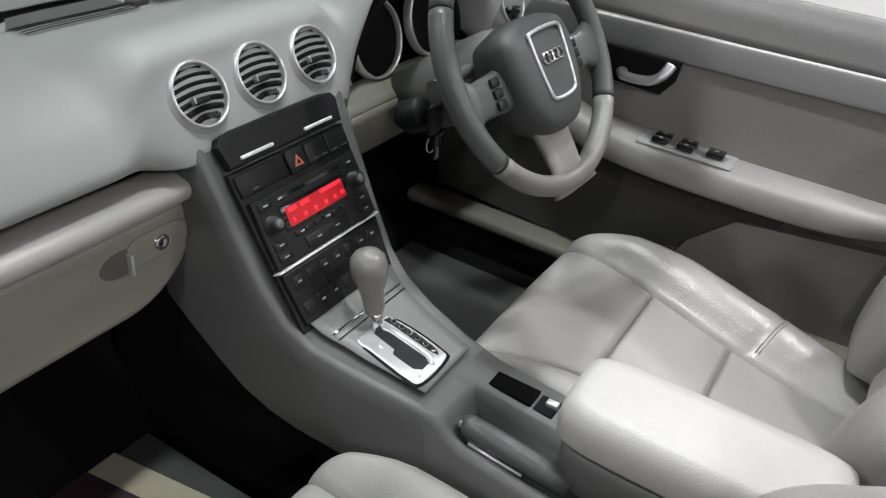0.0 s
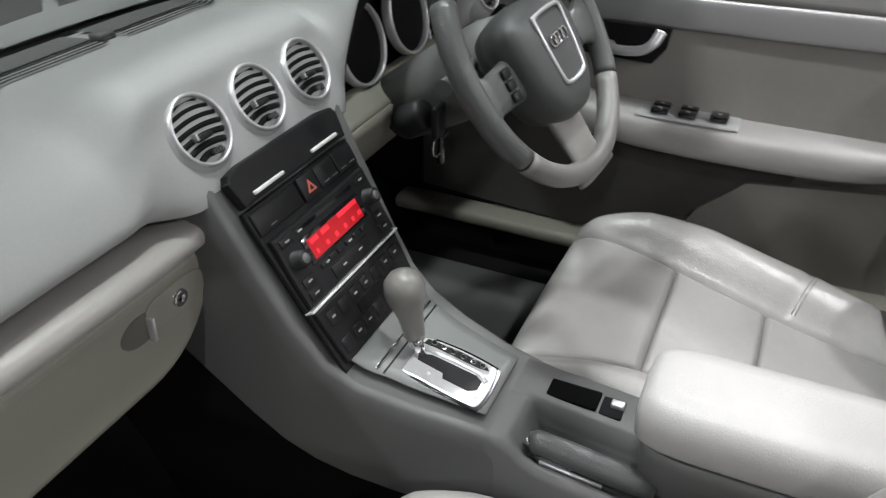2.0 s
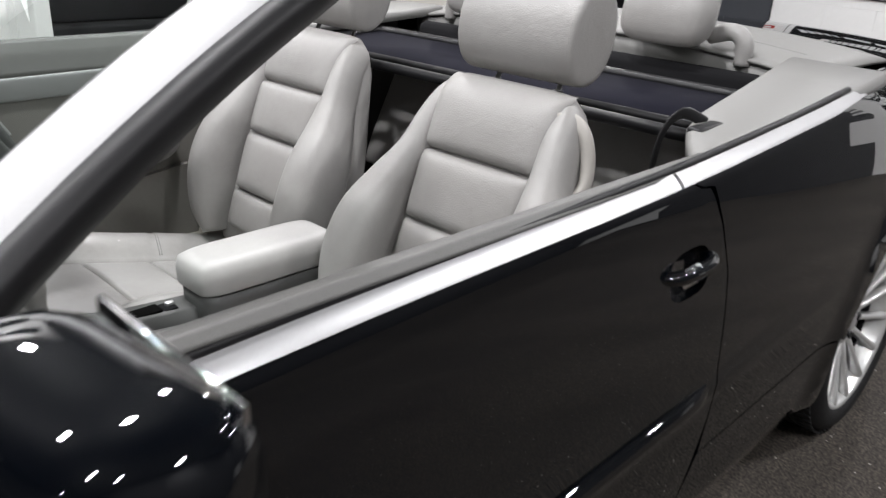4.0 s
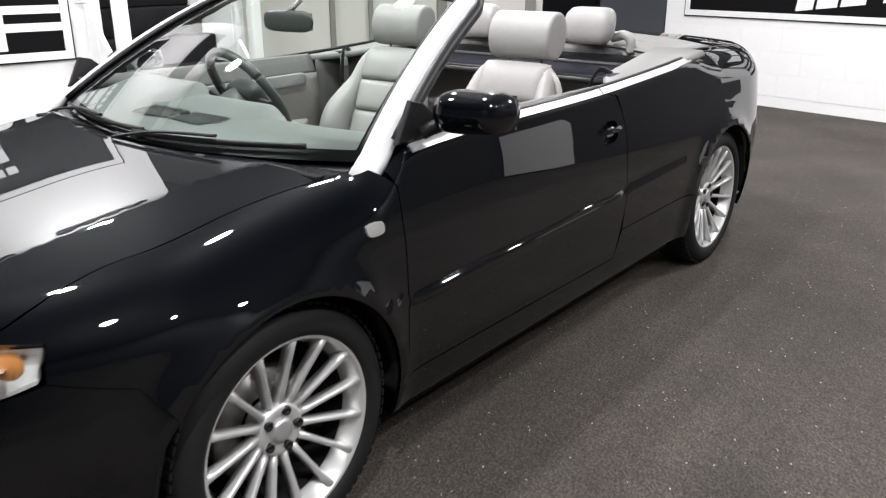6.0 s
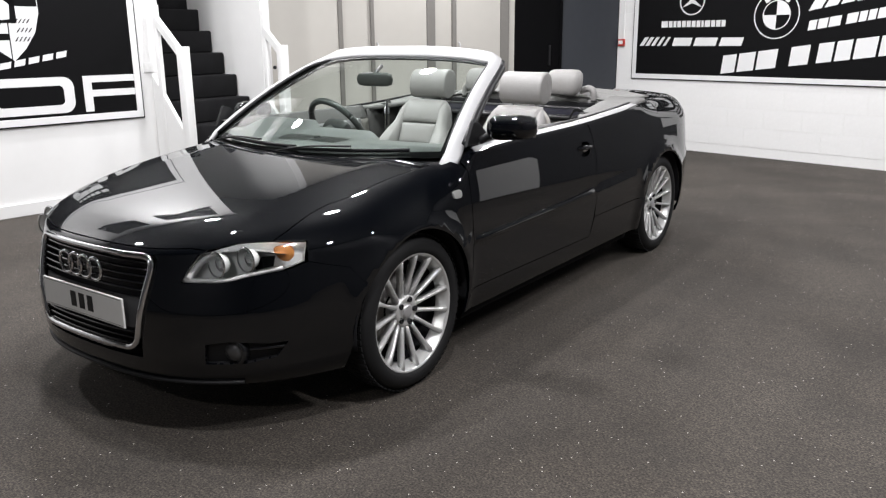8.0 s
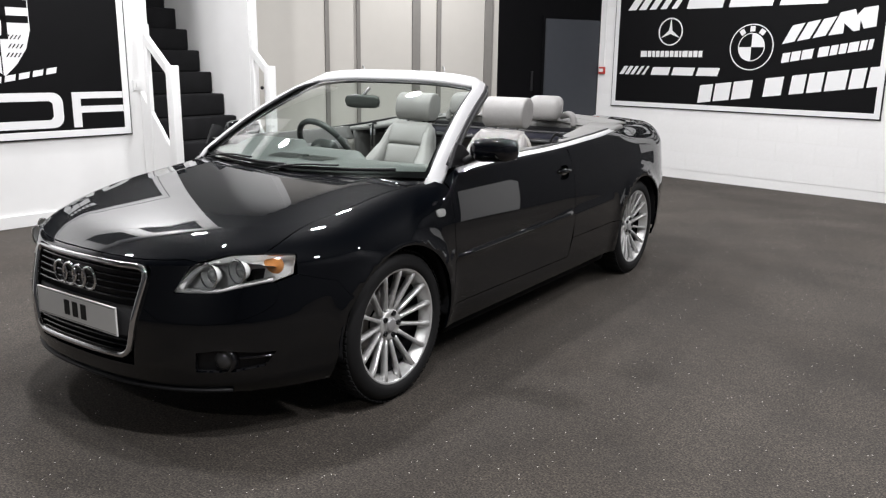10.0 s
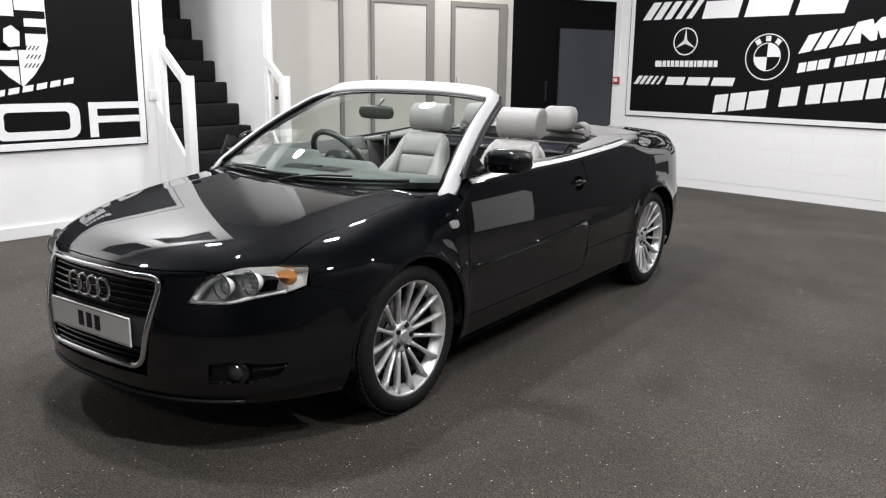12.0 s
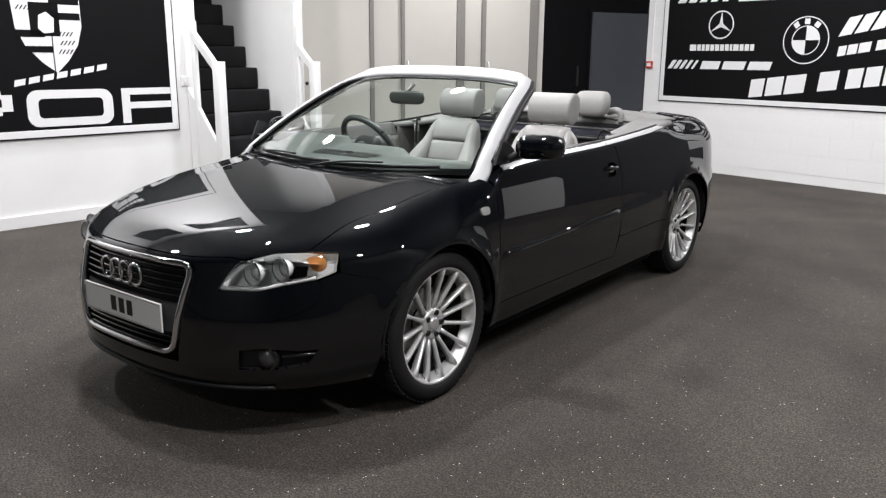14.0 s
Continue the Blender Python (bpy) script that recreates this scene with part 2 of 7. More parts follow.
def tube(pts, radius, n=10, up=(0, 0, 1), flat=1.0, closed=False):
    """A round or oval bar along the points; radius may be a list."""
    P = [Vector(p) for p in pts]
    rings = []
    for i, p in enumerate(P):
        if closed:
            t = P[(i + 1) % len(P)] - P[i - 1]
        else:
            t = P[min(i + 1, len(P) - 1)] - P[max(i - 1, 0)]
        t.normalize()
        a = t.cross(Vector(up))
        if a.length < 1e-4:
            a = t.cross(Vector((1, 0, 0)))
        a.normalize()
        b = a.cross(t).normalized()
        r = radius[i] if isinstance(radius, (list, tuple)) else radius
        rings.append([p + a * r * math.cos(2 * math.pi * k / n) + b * r * flat * math.sin(2 * math.pi * k / n) for k in range(n)])
    if closed:
        rings.append(rings[0])
        bm = loft(rings, True, False)
        bmesh.ops.remove_doubles(bm, verts=bm.verts, dist=1e-6)
        return bm
    return loft(rings)


def sheet(fn, nu, nv, thick=0.0):
    """A grid of fn(u, v) for u, v in 0..1; thick gives it a back."""
    bm = bmesh.new()
    g = [[bm.verts.new(fn(i / nu, j / nv)) for j in range(nv + 1)] for i in range(nu + 1)]
    for i in range(nu):
        for j in range(nv):
            bm.faces.new((g[i][j], g[i + 1][j], g[i + 1][j + 1], g[i][j + 1]))
    smooth(bm)
    bm.normal_update()
    if thick:
        bmesh.ops.solidify(bm, geom=bm.faces[:], thickness=thick)
        smooth(bm)
    return bm


TABLES = {}


def lerp_table(table, x):
    """A smooth curve through the table's points that does not overshoot."""
    key = id(table)
    if key not in TABLES:
        X, Y = np.array([a for a, b in table], float), np.array([b for a, b in table], float)
        h, d = np.diff(X), np.diff(Y) / np.diff(X)
        m = np.zeros(len(X))
        m[0], m[-1] = d[0], d[-1]
        for k in range(1, len(X) - 1):
            if d[k - 1] * d[k] > 0:
                w1, w2 = 2 * h[k] + h[k - 1], h[k] + 2 * h[k - 1]
                m[k] = (w1 + w2) / (w1 / d[k - 1] + w2 / d[k])
        TABLES[key] = (X.tolist(), Y.tolist(), m.tolist(), table)
    X, Y, m, keep = TABLES[key]
    if x <= X[0]:
        return Y[0]
    if x >= X[-1]:
        return Y[-1]
    k = 0
    while x > X[k + 1]:
        k += 1
    h = X[k + 1] - X[k]
    t = (x - X[k]) / h
    return (2 * t ** 3 - 3 * t * t + 1) * Y[k] + (t ** 3 - 2 * t * t + t) * h * m[k] + (3 * t * t - 2 * t ** 3) * Y[k + 1] + (t ** 3 - t * t) * h * m[k + 1]


def mirrored(bm, side):
    if side < 0:
        bmesh.ops.scale(bm, vec=(-1, 1, 1), verts=bm.verts)
        bmesh.ops.reverse_faces(bm, faces=bm.faces)
    return bm


def inside(poly, x, y):
    hit = False
    for (ax, ay), (bx, by) in zip(poly, poly[1:] + poly[:1]):
        if (ay > y) != (by > y) and x < (bx - ax) * (y - ay) / (by - ay) + ax:
            hit = not hit
    return hit

# ---- room ----
def wall_frame(p, q):
    """The pose of an upright wall that runs from p to q: x along it, y into the wall (away from the room), z up."""
    d = Vector((q[0] - p[0], q[1] - p[1], 0))
    return Matrix.Translation((p[0], p[1], 0)) @ Matrix.Rotation(math.atan2(d.y, d.x), 4, "Z"), d.length


floor = part("floor", box((16, 18, 0.2), (1.2, 1.5, -0.1)), FLOORMAT)
tagged(floor, "dark grey-brown speckled needle-felt carpet floor, worn", "floor", kind="structure")
ceiling = part("ceiling", box((16, 18, 0.15), (1.2, 1.5, CEIL + 0.075)), CEILING)
tagged(ceiling, "dark painted ceiling over the showroom", "ceiling", kind="structure")

LW0, LW1 = (-4.54, -6.0), (-3.722, 2.18)      # left wall
CW0, CW1 = (-3.83, 3.5), (-2.48, 6.38)        # cupboard wall
BW0, BW1 = (-1.72, 7.77), (5.1, 6.406)         # back wall


def structure_wall(name, p, q, label, material, z0=0.0, z1=CEIL, thick=0.15):
    m, n = wall_frame(p, q)
    ob = part(name, box((n, thick, z1 - z0), (n / 2, thick / 2, (z0 + z1) / 2)), material)
    ob.matrix_basis = m
    return tagged(ob, label, "wall", kind="structure")


wall_left = structure_wall("wall_left", LW0, LW1, "white painted smooth plaster wall behind a large framed poster", WHITE)
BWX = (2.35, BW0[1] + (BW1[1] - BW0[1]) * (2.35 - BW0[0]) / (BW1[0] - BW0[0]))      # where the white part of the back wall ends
wall_back = structure_wall("wall_back", BW0, BWX, "white painted concrete block wall with faint courses", BLOCKWORK)
wall_cup = structure_wall("wall_cupboards", (CW0[0] - 0.05, CW0[1] - 0.1), CW1, "warm grey panelled wall holding tall cupboards", CUPBOARD)
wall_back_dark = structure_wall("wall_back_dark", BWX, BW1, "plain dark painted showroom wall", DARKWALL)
wall_right = structure_wall("wall_right", (5.1, 6.406), (5.1, -6.0), "plain dark painted showroom wall", DARKWALL)
wall_front = structure_wall("wall_front", (5.1, -6.0), LW0, "plain dark painted showroom wall", DARKWALL)
wall_door = structure_wall("wall_doorway", CW1, BW0, "matt black painted wall round a doorway", BLACKWALL)

def on_wall(base):
    """Turns (along, height, out of the wall) into the wall's own x, z, -y."""
    return base @ Matrix(((1, 0, 0, 0), (0, 0, -1, 0), (0, 1, 0, 0), (0, 0, 0, 1)))


LWM, LWL = wall_frame(LW0, LW1)
CWM, CWL = wall_frame(CW0, CW1)
DWM, DWL = wall_frame(CW1, BW0)
BWM, BWL = wall_frame(BW0, BW1)
rect = lambda a0, a1, z0, z1: [(a0, z0), (a1, z0), (a1, z1), (a0, z1)]
skewed = lambda a0, a1, z0, z1, sl=0.0, up=0.0: [(a0, z0), (a1, z0 + up * (a1 - a0)), (a1 + sl, z1 + up * (a1 - a0)), (a0 + sl, z1)]


def high_panel(a0, a1, z0, z1):
    """Dark board high on the wall."""
    b = thing("wall_board", "dark rectangular board high on a white wall", "wall board", "boards")
    b.matrix_basis = on_wall(LWM)
    part("board", prism(rect(a0, a1, z0, z1), 0.02, bevel=0.002), BLACKWALL, b)
    part("edge_strip", prism(rect(a0, a1, z0 - 0.03, z0), 0.024, bevel=0.002), BLACK, b)


for a0, a1, z0, z1 in ((7.15, 8.0, 3.02, 3.3), (5.9, 6.75, 3.12, 3.4)):
    high_panel(a0, a1, z0, z1)


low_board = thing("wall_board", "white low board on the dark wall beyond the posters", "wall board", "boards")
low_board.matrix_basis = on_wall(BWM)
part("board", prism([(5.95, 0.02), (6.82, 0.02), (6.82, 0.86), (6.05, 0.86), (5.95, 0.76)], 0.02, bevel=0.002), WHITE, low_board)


def poster(name, label, m, a0, a1, z0, z1):
    """Framed wall sign: black board, white border strips, thin black edge."""
    p = thing(name, label, "poster")
    p.matrix_basis = on_wall(m)
    part("edge", prism(rect(a0, a1, z0, z1), 0.016), BLACK, p)
    w = 0.058
    for q in (rect(a0 + 0.012, a1 - 0.012, z0 + 0.012, z0 + 0.012 + w), rect(a0 + 0.012, a1 - 0.012, z1 - 0.012 - w, z1 - 0.012), rect(a0 + 0.012, a0 + 0.012 + w, z0 + 0.012 + w, z1 - 0.012 - w), rect(a1 - 0.012 - w, a1 - 0.012, z0 + 0.012 + w, z1 - 0.012 - w)):
        part("border", prism(q, 0.024, bevel=0.002), POSTERW, p)
    part("board", prism(rect(a0 + 0.012 + w, a1 - 0.012 - w, z0 + 0.012 + w, z1 - 0.012 - w), 0.019), POSTER, p)
    return p


def shape(p, poly, d=0.0012, material=None, name="mark"):
    return part(name, prism(poly, d, Matrix.Translation((0, 0, 0.0192))), material or POSTERW, p)


def ring_poly(cx, cy, r0, r1, a0=0, a1=360, n=40):
    o = [(cx + r1 * math.cos(math.radians(a0 + (a1 - a0) * i / n)), cy + r1 * math.sin(math.radians(a0 + (a1 - a0) * i / n))) for i in range(n + 1)]
    return o + [(cx + r0 * math.cos(math.radians(a1 - (a1 - a0) * i / n)), cy + r0 * math.sin(math.radians(a1 - (a1 - a0) * i / n))) for i in range(n + 1)]


def rounded(a0, a1, z0, z1, r, n=6):
    out = []
    for cx, cz, q in ((a1 - r, z0 + r, -90), (a1 - r, z1 - r, 0), (a0 + r, z1 - r, 90), (a0 + r, z0 + r, 180)):
        out += [(cx + r * math.cos(math.radians(q + 90 * i / n)), cz + r * math.sin(math.radians(q + 90 * i / n))) for i in range(n + 1)]
    return out


# poster on the left wall: crest, word bars, wide plain shapes
pl = poster("crest_poster", "large framed black poster with a white crest and wide white shapes", LWM, 4.9, 7.99, 0.72, 2.34)
o = rounded(6.665, 7.375, 0.815, 1.112, 0.09)
i_ = rounded(6.755, 7.288, 0.883, 1.042, 0.04)
bm = bmesh.new()
vo = [bm.verts.new((x, y, 0.0204)) for x, y in o]
vi = [bm.verts.new((x, y, 0.0204)) for x, y in i_]
for q in range(len(vo)):
    bm.faces.new((vo[q], vo[(q + 1) % len(vo)], vi[(q + 1) % len(vi)], vi[q]))
part("wide_ring", bm, POSTERW, pl)
for q in (rect(7.455, 7.53, 0.811, 1.112), rect(7.53, 7.918, 1.055, 1.112), rect(7.53, 7.918, 0.935, 0.992), rect(6.10, 6.175, 0.815, 1.112), rect(6.175, 6.48, 1.045, 1.112), rect(6.175, 6.48, 0.92, 0.985), rect(6.48, 6.56, 0.95, 1.08)):
    shape(pl, q, name="wide_bar")
for c in range(7):
    a = 6.585 + 0.112 * c
    z = 1.142 + 0.0195 * c
    shape(pl, skewed(a, a + 0.085, z, z + 0.05, 0.01, 0.17), name="word_bar")
cx, cz = 6.885, 1.60
sh = [(-0.275, 0.40), (0.275, 0.40), (0.278, 0.02), (0.235, -0.13), (0.15, -0.255), (0.05, -0.352), (-0.06, -0.27), (-0.18, -0.14), (-0.245, 0.0)]
shape(pl, [(cx + x, cz + z) for x, z in sh], 0.001, name="crest")
CB = 0.0208
for q in (rect(-0.13, 0.10, -0.06, 0.20), rect(0.03, 0.27, 0.19, 0.25), rect(0.05, 0.27, 0.07, 0.125), rect(-0.25, -0.02, -0.07, -0.015), rect(-0.18, 0.03, -0.19, -0.14), rect(0.028, 0.036, -0.34, 0.40)):
    part("crest_block", prism([(cx + x, cz + z) for x, z in q], 0.001, Matrix.Translation((0, 0, CB))), POSTER, pl)
for x, z in ((-0.2, 0.30), (-0.2, 0.22), (-0.18, 0.14), (0.13, -0.06), (0.14, -0.13), (0.12, -0.20)):
    for d in range(4):
        part("crest_stroke", prism([(cx + x - 0.05 + 0.03 * d, cz + z), (cx + x - 0.04 + 0.03 * d, cz + z), (cx + x - 0.015 + 0.03 * d, cz + z + 0.035), (cx + x - 0.025 + 0.03 * d, cz + z + 0.035)], 0.001, Matrix.Translation((0, 0, CB))), POSTER, pl)
shape(pl, [(cx - 0.07, cz + 0.0), (cx - 0.03, cz - 0.04), (cx + 0.05, cz - 0.03), (cx + 0.06, cz + 0.08), (cx + 0.0, cz + 0.13), (cx - 0.06, cz + 0.1)], 0.003, name="crest_core")
for c in range(6):
    a = 6.60 + 0.10 * c
    shape(pl, rect(a, a + 0.075, 2.06, 2.13), name="word_bar")
part("cable_batten", prism(rect(7.07, 7.085, 0.10, 0.72), 0.012, on_wall(LWM)), GLOSSWHITE, wall_left)
sw_ = thing("light_switch", "white square wall light switch", "light switch")
sw_.matrix_basis = on_wall(LWM)
part("plate", prism(rect(8.035, 8.12, 1.118, 1.203), 0.01, bevel=0.002), GLOSSWHITE, sw_)
part("rocker", prism(rect(8.065, 8.09, 1.14, 1.18), 0.006, Matrix.Translation((0, 0, 0.01)), 0.001), WHITE, sw_)
skl = part("baseboard", prism(rect(0, LWL, 0.0, 0.105), 0.018, on_wall(LWM), 0.004), GLOSSWHITE)
tagged(skl, "white gloss skirting board", "skirting board", kind="structure")

# poster on the back wall
D = 0.102
pb = poster("emblem_poster", "large framed black poster with white emblems and rows of bars", BWM, 0.14 + D, 3.50 + D, 0.86, 2.55)


def word(p, a0, z0, z1, widths, up, gap=0.03, sl=0.02, name="word_bar"):
    """A row of plain slabs in place of letters, rising to the right."""
    a = a0
    for w in widths:
        if w < 0:
            a += -w
            continue
        z = z0 + up * (a - a0)
        shape(p, skewed(a, a + w, z, z + (z1 - z0), sl, up), name=name)
        a += w + gap


c0, r0 = 0.962 + D, 0.168
bmr = ring_poly(c0, 1.806, r0 - 0.016, r0)
shape(pb, bmr, name="star_ring")
for a in (90, 210, 330):
    d = Vector((math.cos(math.radians(a)), math.sin(math.radians(a))))
    e = Vector((-d.y, d.x))
    shape(pb, [tuple(Vector((c0, 1.806)) + e * 0.026), tuple(Vector((c0, 1.806)) + d * (r0 - 0.01)), tuple(Vector((c0, 1.806)) - e * 0.026)], name="star_arm")
word(pb, 0.556 + D, 1.50, 1.575, [0.09, 0.05, 0.04, 0.05, 0.05, 0.055, 0.05, 0.05, 0.03, 0.07, 0.05, 0.055, 0.05], 0.0, 0.014, 0)
for k in range(5):
    a = 0.25 + D + 0.085 * k
    shape(pb, skewed(a, a + 0.06 - 0.006 * k, 1.278, 1.385, 0.075), name="stripe")
word(pb, 0.72 + D, 1.278, 1.375, [0.25, 0.29, 0.28], 0.0, 0.045, 0.03)
for k in range(5):
    a = 0.33 + D + 0.155 * k
    shape(pb, skewed(a, a + 0.115 - 0.01 * k, 2.08, 2.29, 0.15), name="stripe")
word(pb, 1.16 + D, 2.07, 2.27, [0.46, 0.52, 0.52], 0.0, 0.08, 0.05)
c1 = 2.02 + D
shape(pb, ring_poly(c1, 1.616, 0.250, 0.262), name="roundel_ring")
shape(pb, ring_poly(c1, 1.616, 0.150, 0.160), name="roundel_ring")
for a in (0, 180):
    shape(pb, [(c1, 1.616)] + [(c1 + 0.150 * math.cos(math.radians(a + 90 * i / 10)), 1.616 + 0.150 * math.sin(math.radians(a + 90 * i / 10))) for i in range(11)], name="roundel_quarter")
for a in (125, 90, 55):
    d = Vector((math.cos(math.radians(a)), math.sin(math.radians(a))))
    e = Vector((-d.y, d.x))
    q = Vector((c1, 1.616)) + d * 0.205
    shape(pb, [tuple(q + e * 0.03 - d * 0.03), tuple(q - e * 0.03 - d * 0.03), tuple(q - e * 0.03 + d * 0.03), tuple(q + e * 0.03 + d * 0.03)], name="roundel_bar")
for k in range(3):
    a = 2.375 + D + 0.165 * k
    z = 1.648 + 0.03 * k
    shape(pb, skewed(a, a + 0.135, z, z + 0.20, 0.10, 0.2), name="stripe")
shape(pb, [(2.87 + D, 1.735), (3.02 + D, 1.755), (3.02 + D, 1.86), (3.12 + D, 1.775), (3.18 + D, 1.785), (3.18 + D, 1.89), (3.22 + D, 1.80), (3.34 + D, 1.82), (3.34 + D, 2.03), (3.2 + D, 2.01), (3.14 + D, 1.94), (3.12 + D, 2.0), (2.97 + D, 1.97)], name="angled_block")
word(pb, 2.385 + D, 1.44, 1.545, [0.085, 0.1, 0.12, -0.04, 0.11, 0.075, 0.075, 0.1, 0.065, 0.045], 0.16, 0.016, 0.012)
word(pb, 1.40 + D, 0.955, 1.165, [0.17, 0.20, 0.23, -0.12, 0.21, -0.06, 0.16, 0.16, 0.22, 0.15, 0.11], 0.125, 0.03, 0.02)
al = thing("fire_call_point", "small red fire alarm call point on the white wall", "fire alarm")
al.matrix_basis = on_wall(BWM)
part("casing", prism(rect(-0.075 + D, 0.015 + D, 1.275, 1.365), 0.035, bevel=0.006), RED, al)
part("glass_panel", prism(rect(-0.062 + D, 0.0 + D, 1.30, 1.345), 0.003, Matrix.Translation((0, 0, 0.035))), GLOSSWHITE, al)
part("conduit", prism(rect(-0.02 + D, -0.004 + D, 1.365, CEIL - 0.05), 0.012), GLOSSWHITE, al)

# cupboards
for n, (a0, a1, f0, f1) in enumerate(((0.035, 0.851, 0.0, 0.05), (1.278, 1.947, 0.042, 0.107), (2.339, 2.962, 0.054, 0.118))):
    c = thing("tall_cupboard", "tall pale laminate cupboard door in a grey-brown frame", "cupboard", "tall cupboards", at=(0, 0, 0))
    c.matrix_basis = on_wall(CWM)
    part("door_panel", prism(rect(a0 + 0.003, a1 - 0.003, 0.09, 2.16), 0.018, bevel=0.002), CUPBOARD, c)
    part("frame_jamb", prism(rect(a1, a1 + f1, 0.0, 2.225), 0.03, bevel=0.003), FRAMEGREY, c)
    if n:
        part("frame_jamb", prism(rect(a0 - f0, a0, 0.0, 2.225), 0.03, bevel=0.003), FRAMEGREY, c)
        part("handle", tube([(a0 + 0.03, 1.19, 0.018), (a0 + 0.035, 1.21, 0.045), (a0 + 0.035, 1.27, 0.055), (a0 + 0.035, 1.33, 0.045), (a0 + 0.03, 1.35, 0.018)], 0.008, 8, up=(1, 0, 0)), SATIN, c)
    part("frame_head", prism(rect(a0, a1, 2.163, 2.225), 0.03, bevel=0.003), FRAMEGREY, c)

# doorway in the black wall
dr = thing("fire_door", "plain slate grey flush door standing in a black recess", "door", kind="structure")
dr.name = "door_1"
dr.matrix_basis = on_wall(DWM)
part("leaf", prism(rect(0.69, DWL - 0.02, 0.0, 1.965), 0.012, bevel=0.002), DOORGREY, dr)
part("jamb", prism(rect(0.655, 0.688, 0.0, 2.0), 0.03, bevel=0.003), BLACKWALL, dr)
part("push_bar", prism(rect(0.50, 0.53, 1.05, 1.30), 0.02, bevel=0.006), BLACK, dr)
part("door_head", prism(rect(0.3, DWL, 2.33, CEIL), 0.02), WHITE, dr)

# stairs in the opening beside the left wall
stairs = thing("staircase", "steep staircase with black carpet between white walls", "staircase")
STX, STZ, GO, RISE = -3.216, 0.18, 0.178, 0.2185
for k in range(11):
    x, z = STX - GO * k, STZ + RISE * k
    part("tread", box((GO + 0.03, 1.12, RISE), (x - GO / 2, 2.64, z - RISE / 2), 0.018, 3), STAIRCARPET, stairs)
part("stair_bulk", prism([(STX - 0.03, 0.0), (STX - GO * 10 - 0.2, 0.0), (STX - GO * 10 - 0.2, STZ + RISE * 9.4), (STX - 0.03, 0.02)], 1.1, Matrix(((1, 0, 0, 0), (0, 0, -1, 3.19), (0, 1, 0, 0), (0, 0, 0, 1)))), STAIRCARPET, stairs)
wf = part("wall_stairs_far", box((3.2, 0.12, CEIL), (-5.12, 3.27, CEIL / 2)), WHITE)
tagged(wf, "white painted wall beside the staircase", "wall", kind="structure")
wn = part("wall_stairs_near", box((2.6, 0.1, CEIL), (-5.1, 2.03, CEIL / 2)), WHITE)
tagged(wn, "white painted wall beside the staircase", "wall", kind="structure")
wb = part("wall_stairs_end", box((0.1, 1.4, CEIL), (-6.3, 2.65, CEIL / 2)), WHITE)
tagged(wb, "white painted wall at the top of the stairs", "wall", kind="structure")
for y, x0, run in ((2.07, -3.26, 0.36), (3.235, -3.26, 0.255)):
    rl = thing("stair_balustrade", "white gloss painted newel post with sloping rails", "balustrade", "stair balustrades")
    part("newel_post", box((0.085, 0.085, 1.345), (x0, y, 0.6725), 0.006), GLOSSWHITE, rl)
    m2 = Matrix(((1, 0, 0, 0), (0, 0, -1, y + 0.02), (0, 1, 0, 0), (0, 0, 0, 1)))
    part("handrail", prism([(x0 - 0.03, 1.335), (x0 - 0.03, 1.24), (x0 - run, 1.24 + run * 0.85), (x0 - run, 1.335 + run * 0.85)], 0.045, m2, 0.004), GLOSSWHITE, rl)
    part("lower_string", prism([(x0 - 0.03, 0.56), (x0 - 0.03, 0.0), (x0 - run - 0.1, 0.0), (x0 - run - 0.1, 0.56 + 1.27 * (run + 0.07))], 0.035, m2, 0.004), GLOSSWHITE, rl)
    part("inner_post", box((0.05, 0.04, 1.7), (x0 - run + 0.02, y, 0.85), 0.004), GLOSSWHITE, rl)
rk = thing("rail_knob", "small dark round knob on the stair rail", "knob")
part("knob", lathe([(0, 0.03), (0.015, 0.028), (0.02, 0.018), (0.012, 0.006), (0.01, 0)], 14, pose(-3.30, 3.18, 1.13, 90, 0, 0)), BLACK, rk)

# ---- car: body surface ----
# y runs from the nose (negative) to the tail, x to the car's left, the front axle at y = 0.
from mathutils.geometry import delaunay_2d_cdt

HALF_W, NOSE_Y, TAIL_Y, WHEELBASE = 0.886, -0.905, 3.66, 2.654
FRONT_D, REAR_D = 0.78, 0.75


def outline_table():
    pts = []
    for i in range(121):                          # nose arc
        u = math.sin(i / 120 * math.pi / 2)
        y = NOSE_Y + FRONT_D * (1 - (max(1 - u ** 2.6, 0)) ** (1 / 1.9))
        pts.append((u * HALF_W, y))
    y0 = NOSE_Y + FRONT_D
    for i in range(1, 121):
        y = y0 + (TAIL_Y - REAR_D - y0) * i / 120
        pts.append((HALF_W, y))
    for i in range(1, 81):                        # tail arc
        u = math.cos(i / 80 * math.pi / 2)
        pts.append((u * HALF_W, TAIL_Y - REAR_D * (1 - (max(1 - u ** 3.2, 0)) ** (1 / 2.0))))
    s, out = 0, []
    for i, p in enumerate(pts):
        if i:
            s += math.hypot(p[0] - pts[i - 1][0], p[1] - pts[i - 1][1])
        out.append((s, *p))
    return np.array(out)


OUT = outline_table()


def s_of_y(y):
    """The way along the outline at which the side is at y."""
    return float(np.interp(y, OUT[:, 2], OUT[:, 0]))


def s_of_x(x):
    """The way along the outline at which the nose is at x."""
    return float(np.interp(x, OUT[:121, 1], OUT[:121, 0]))


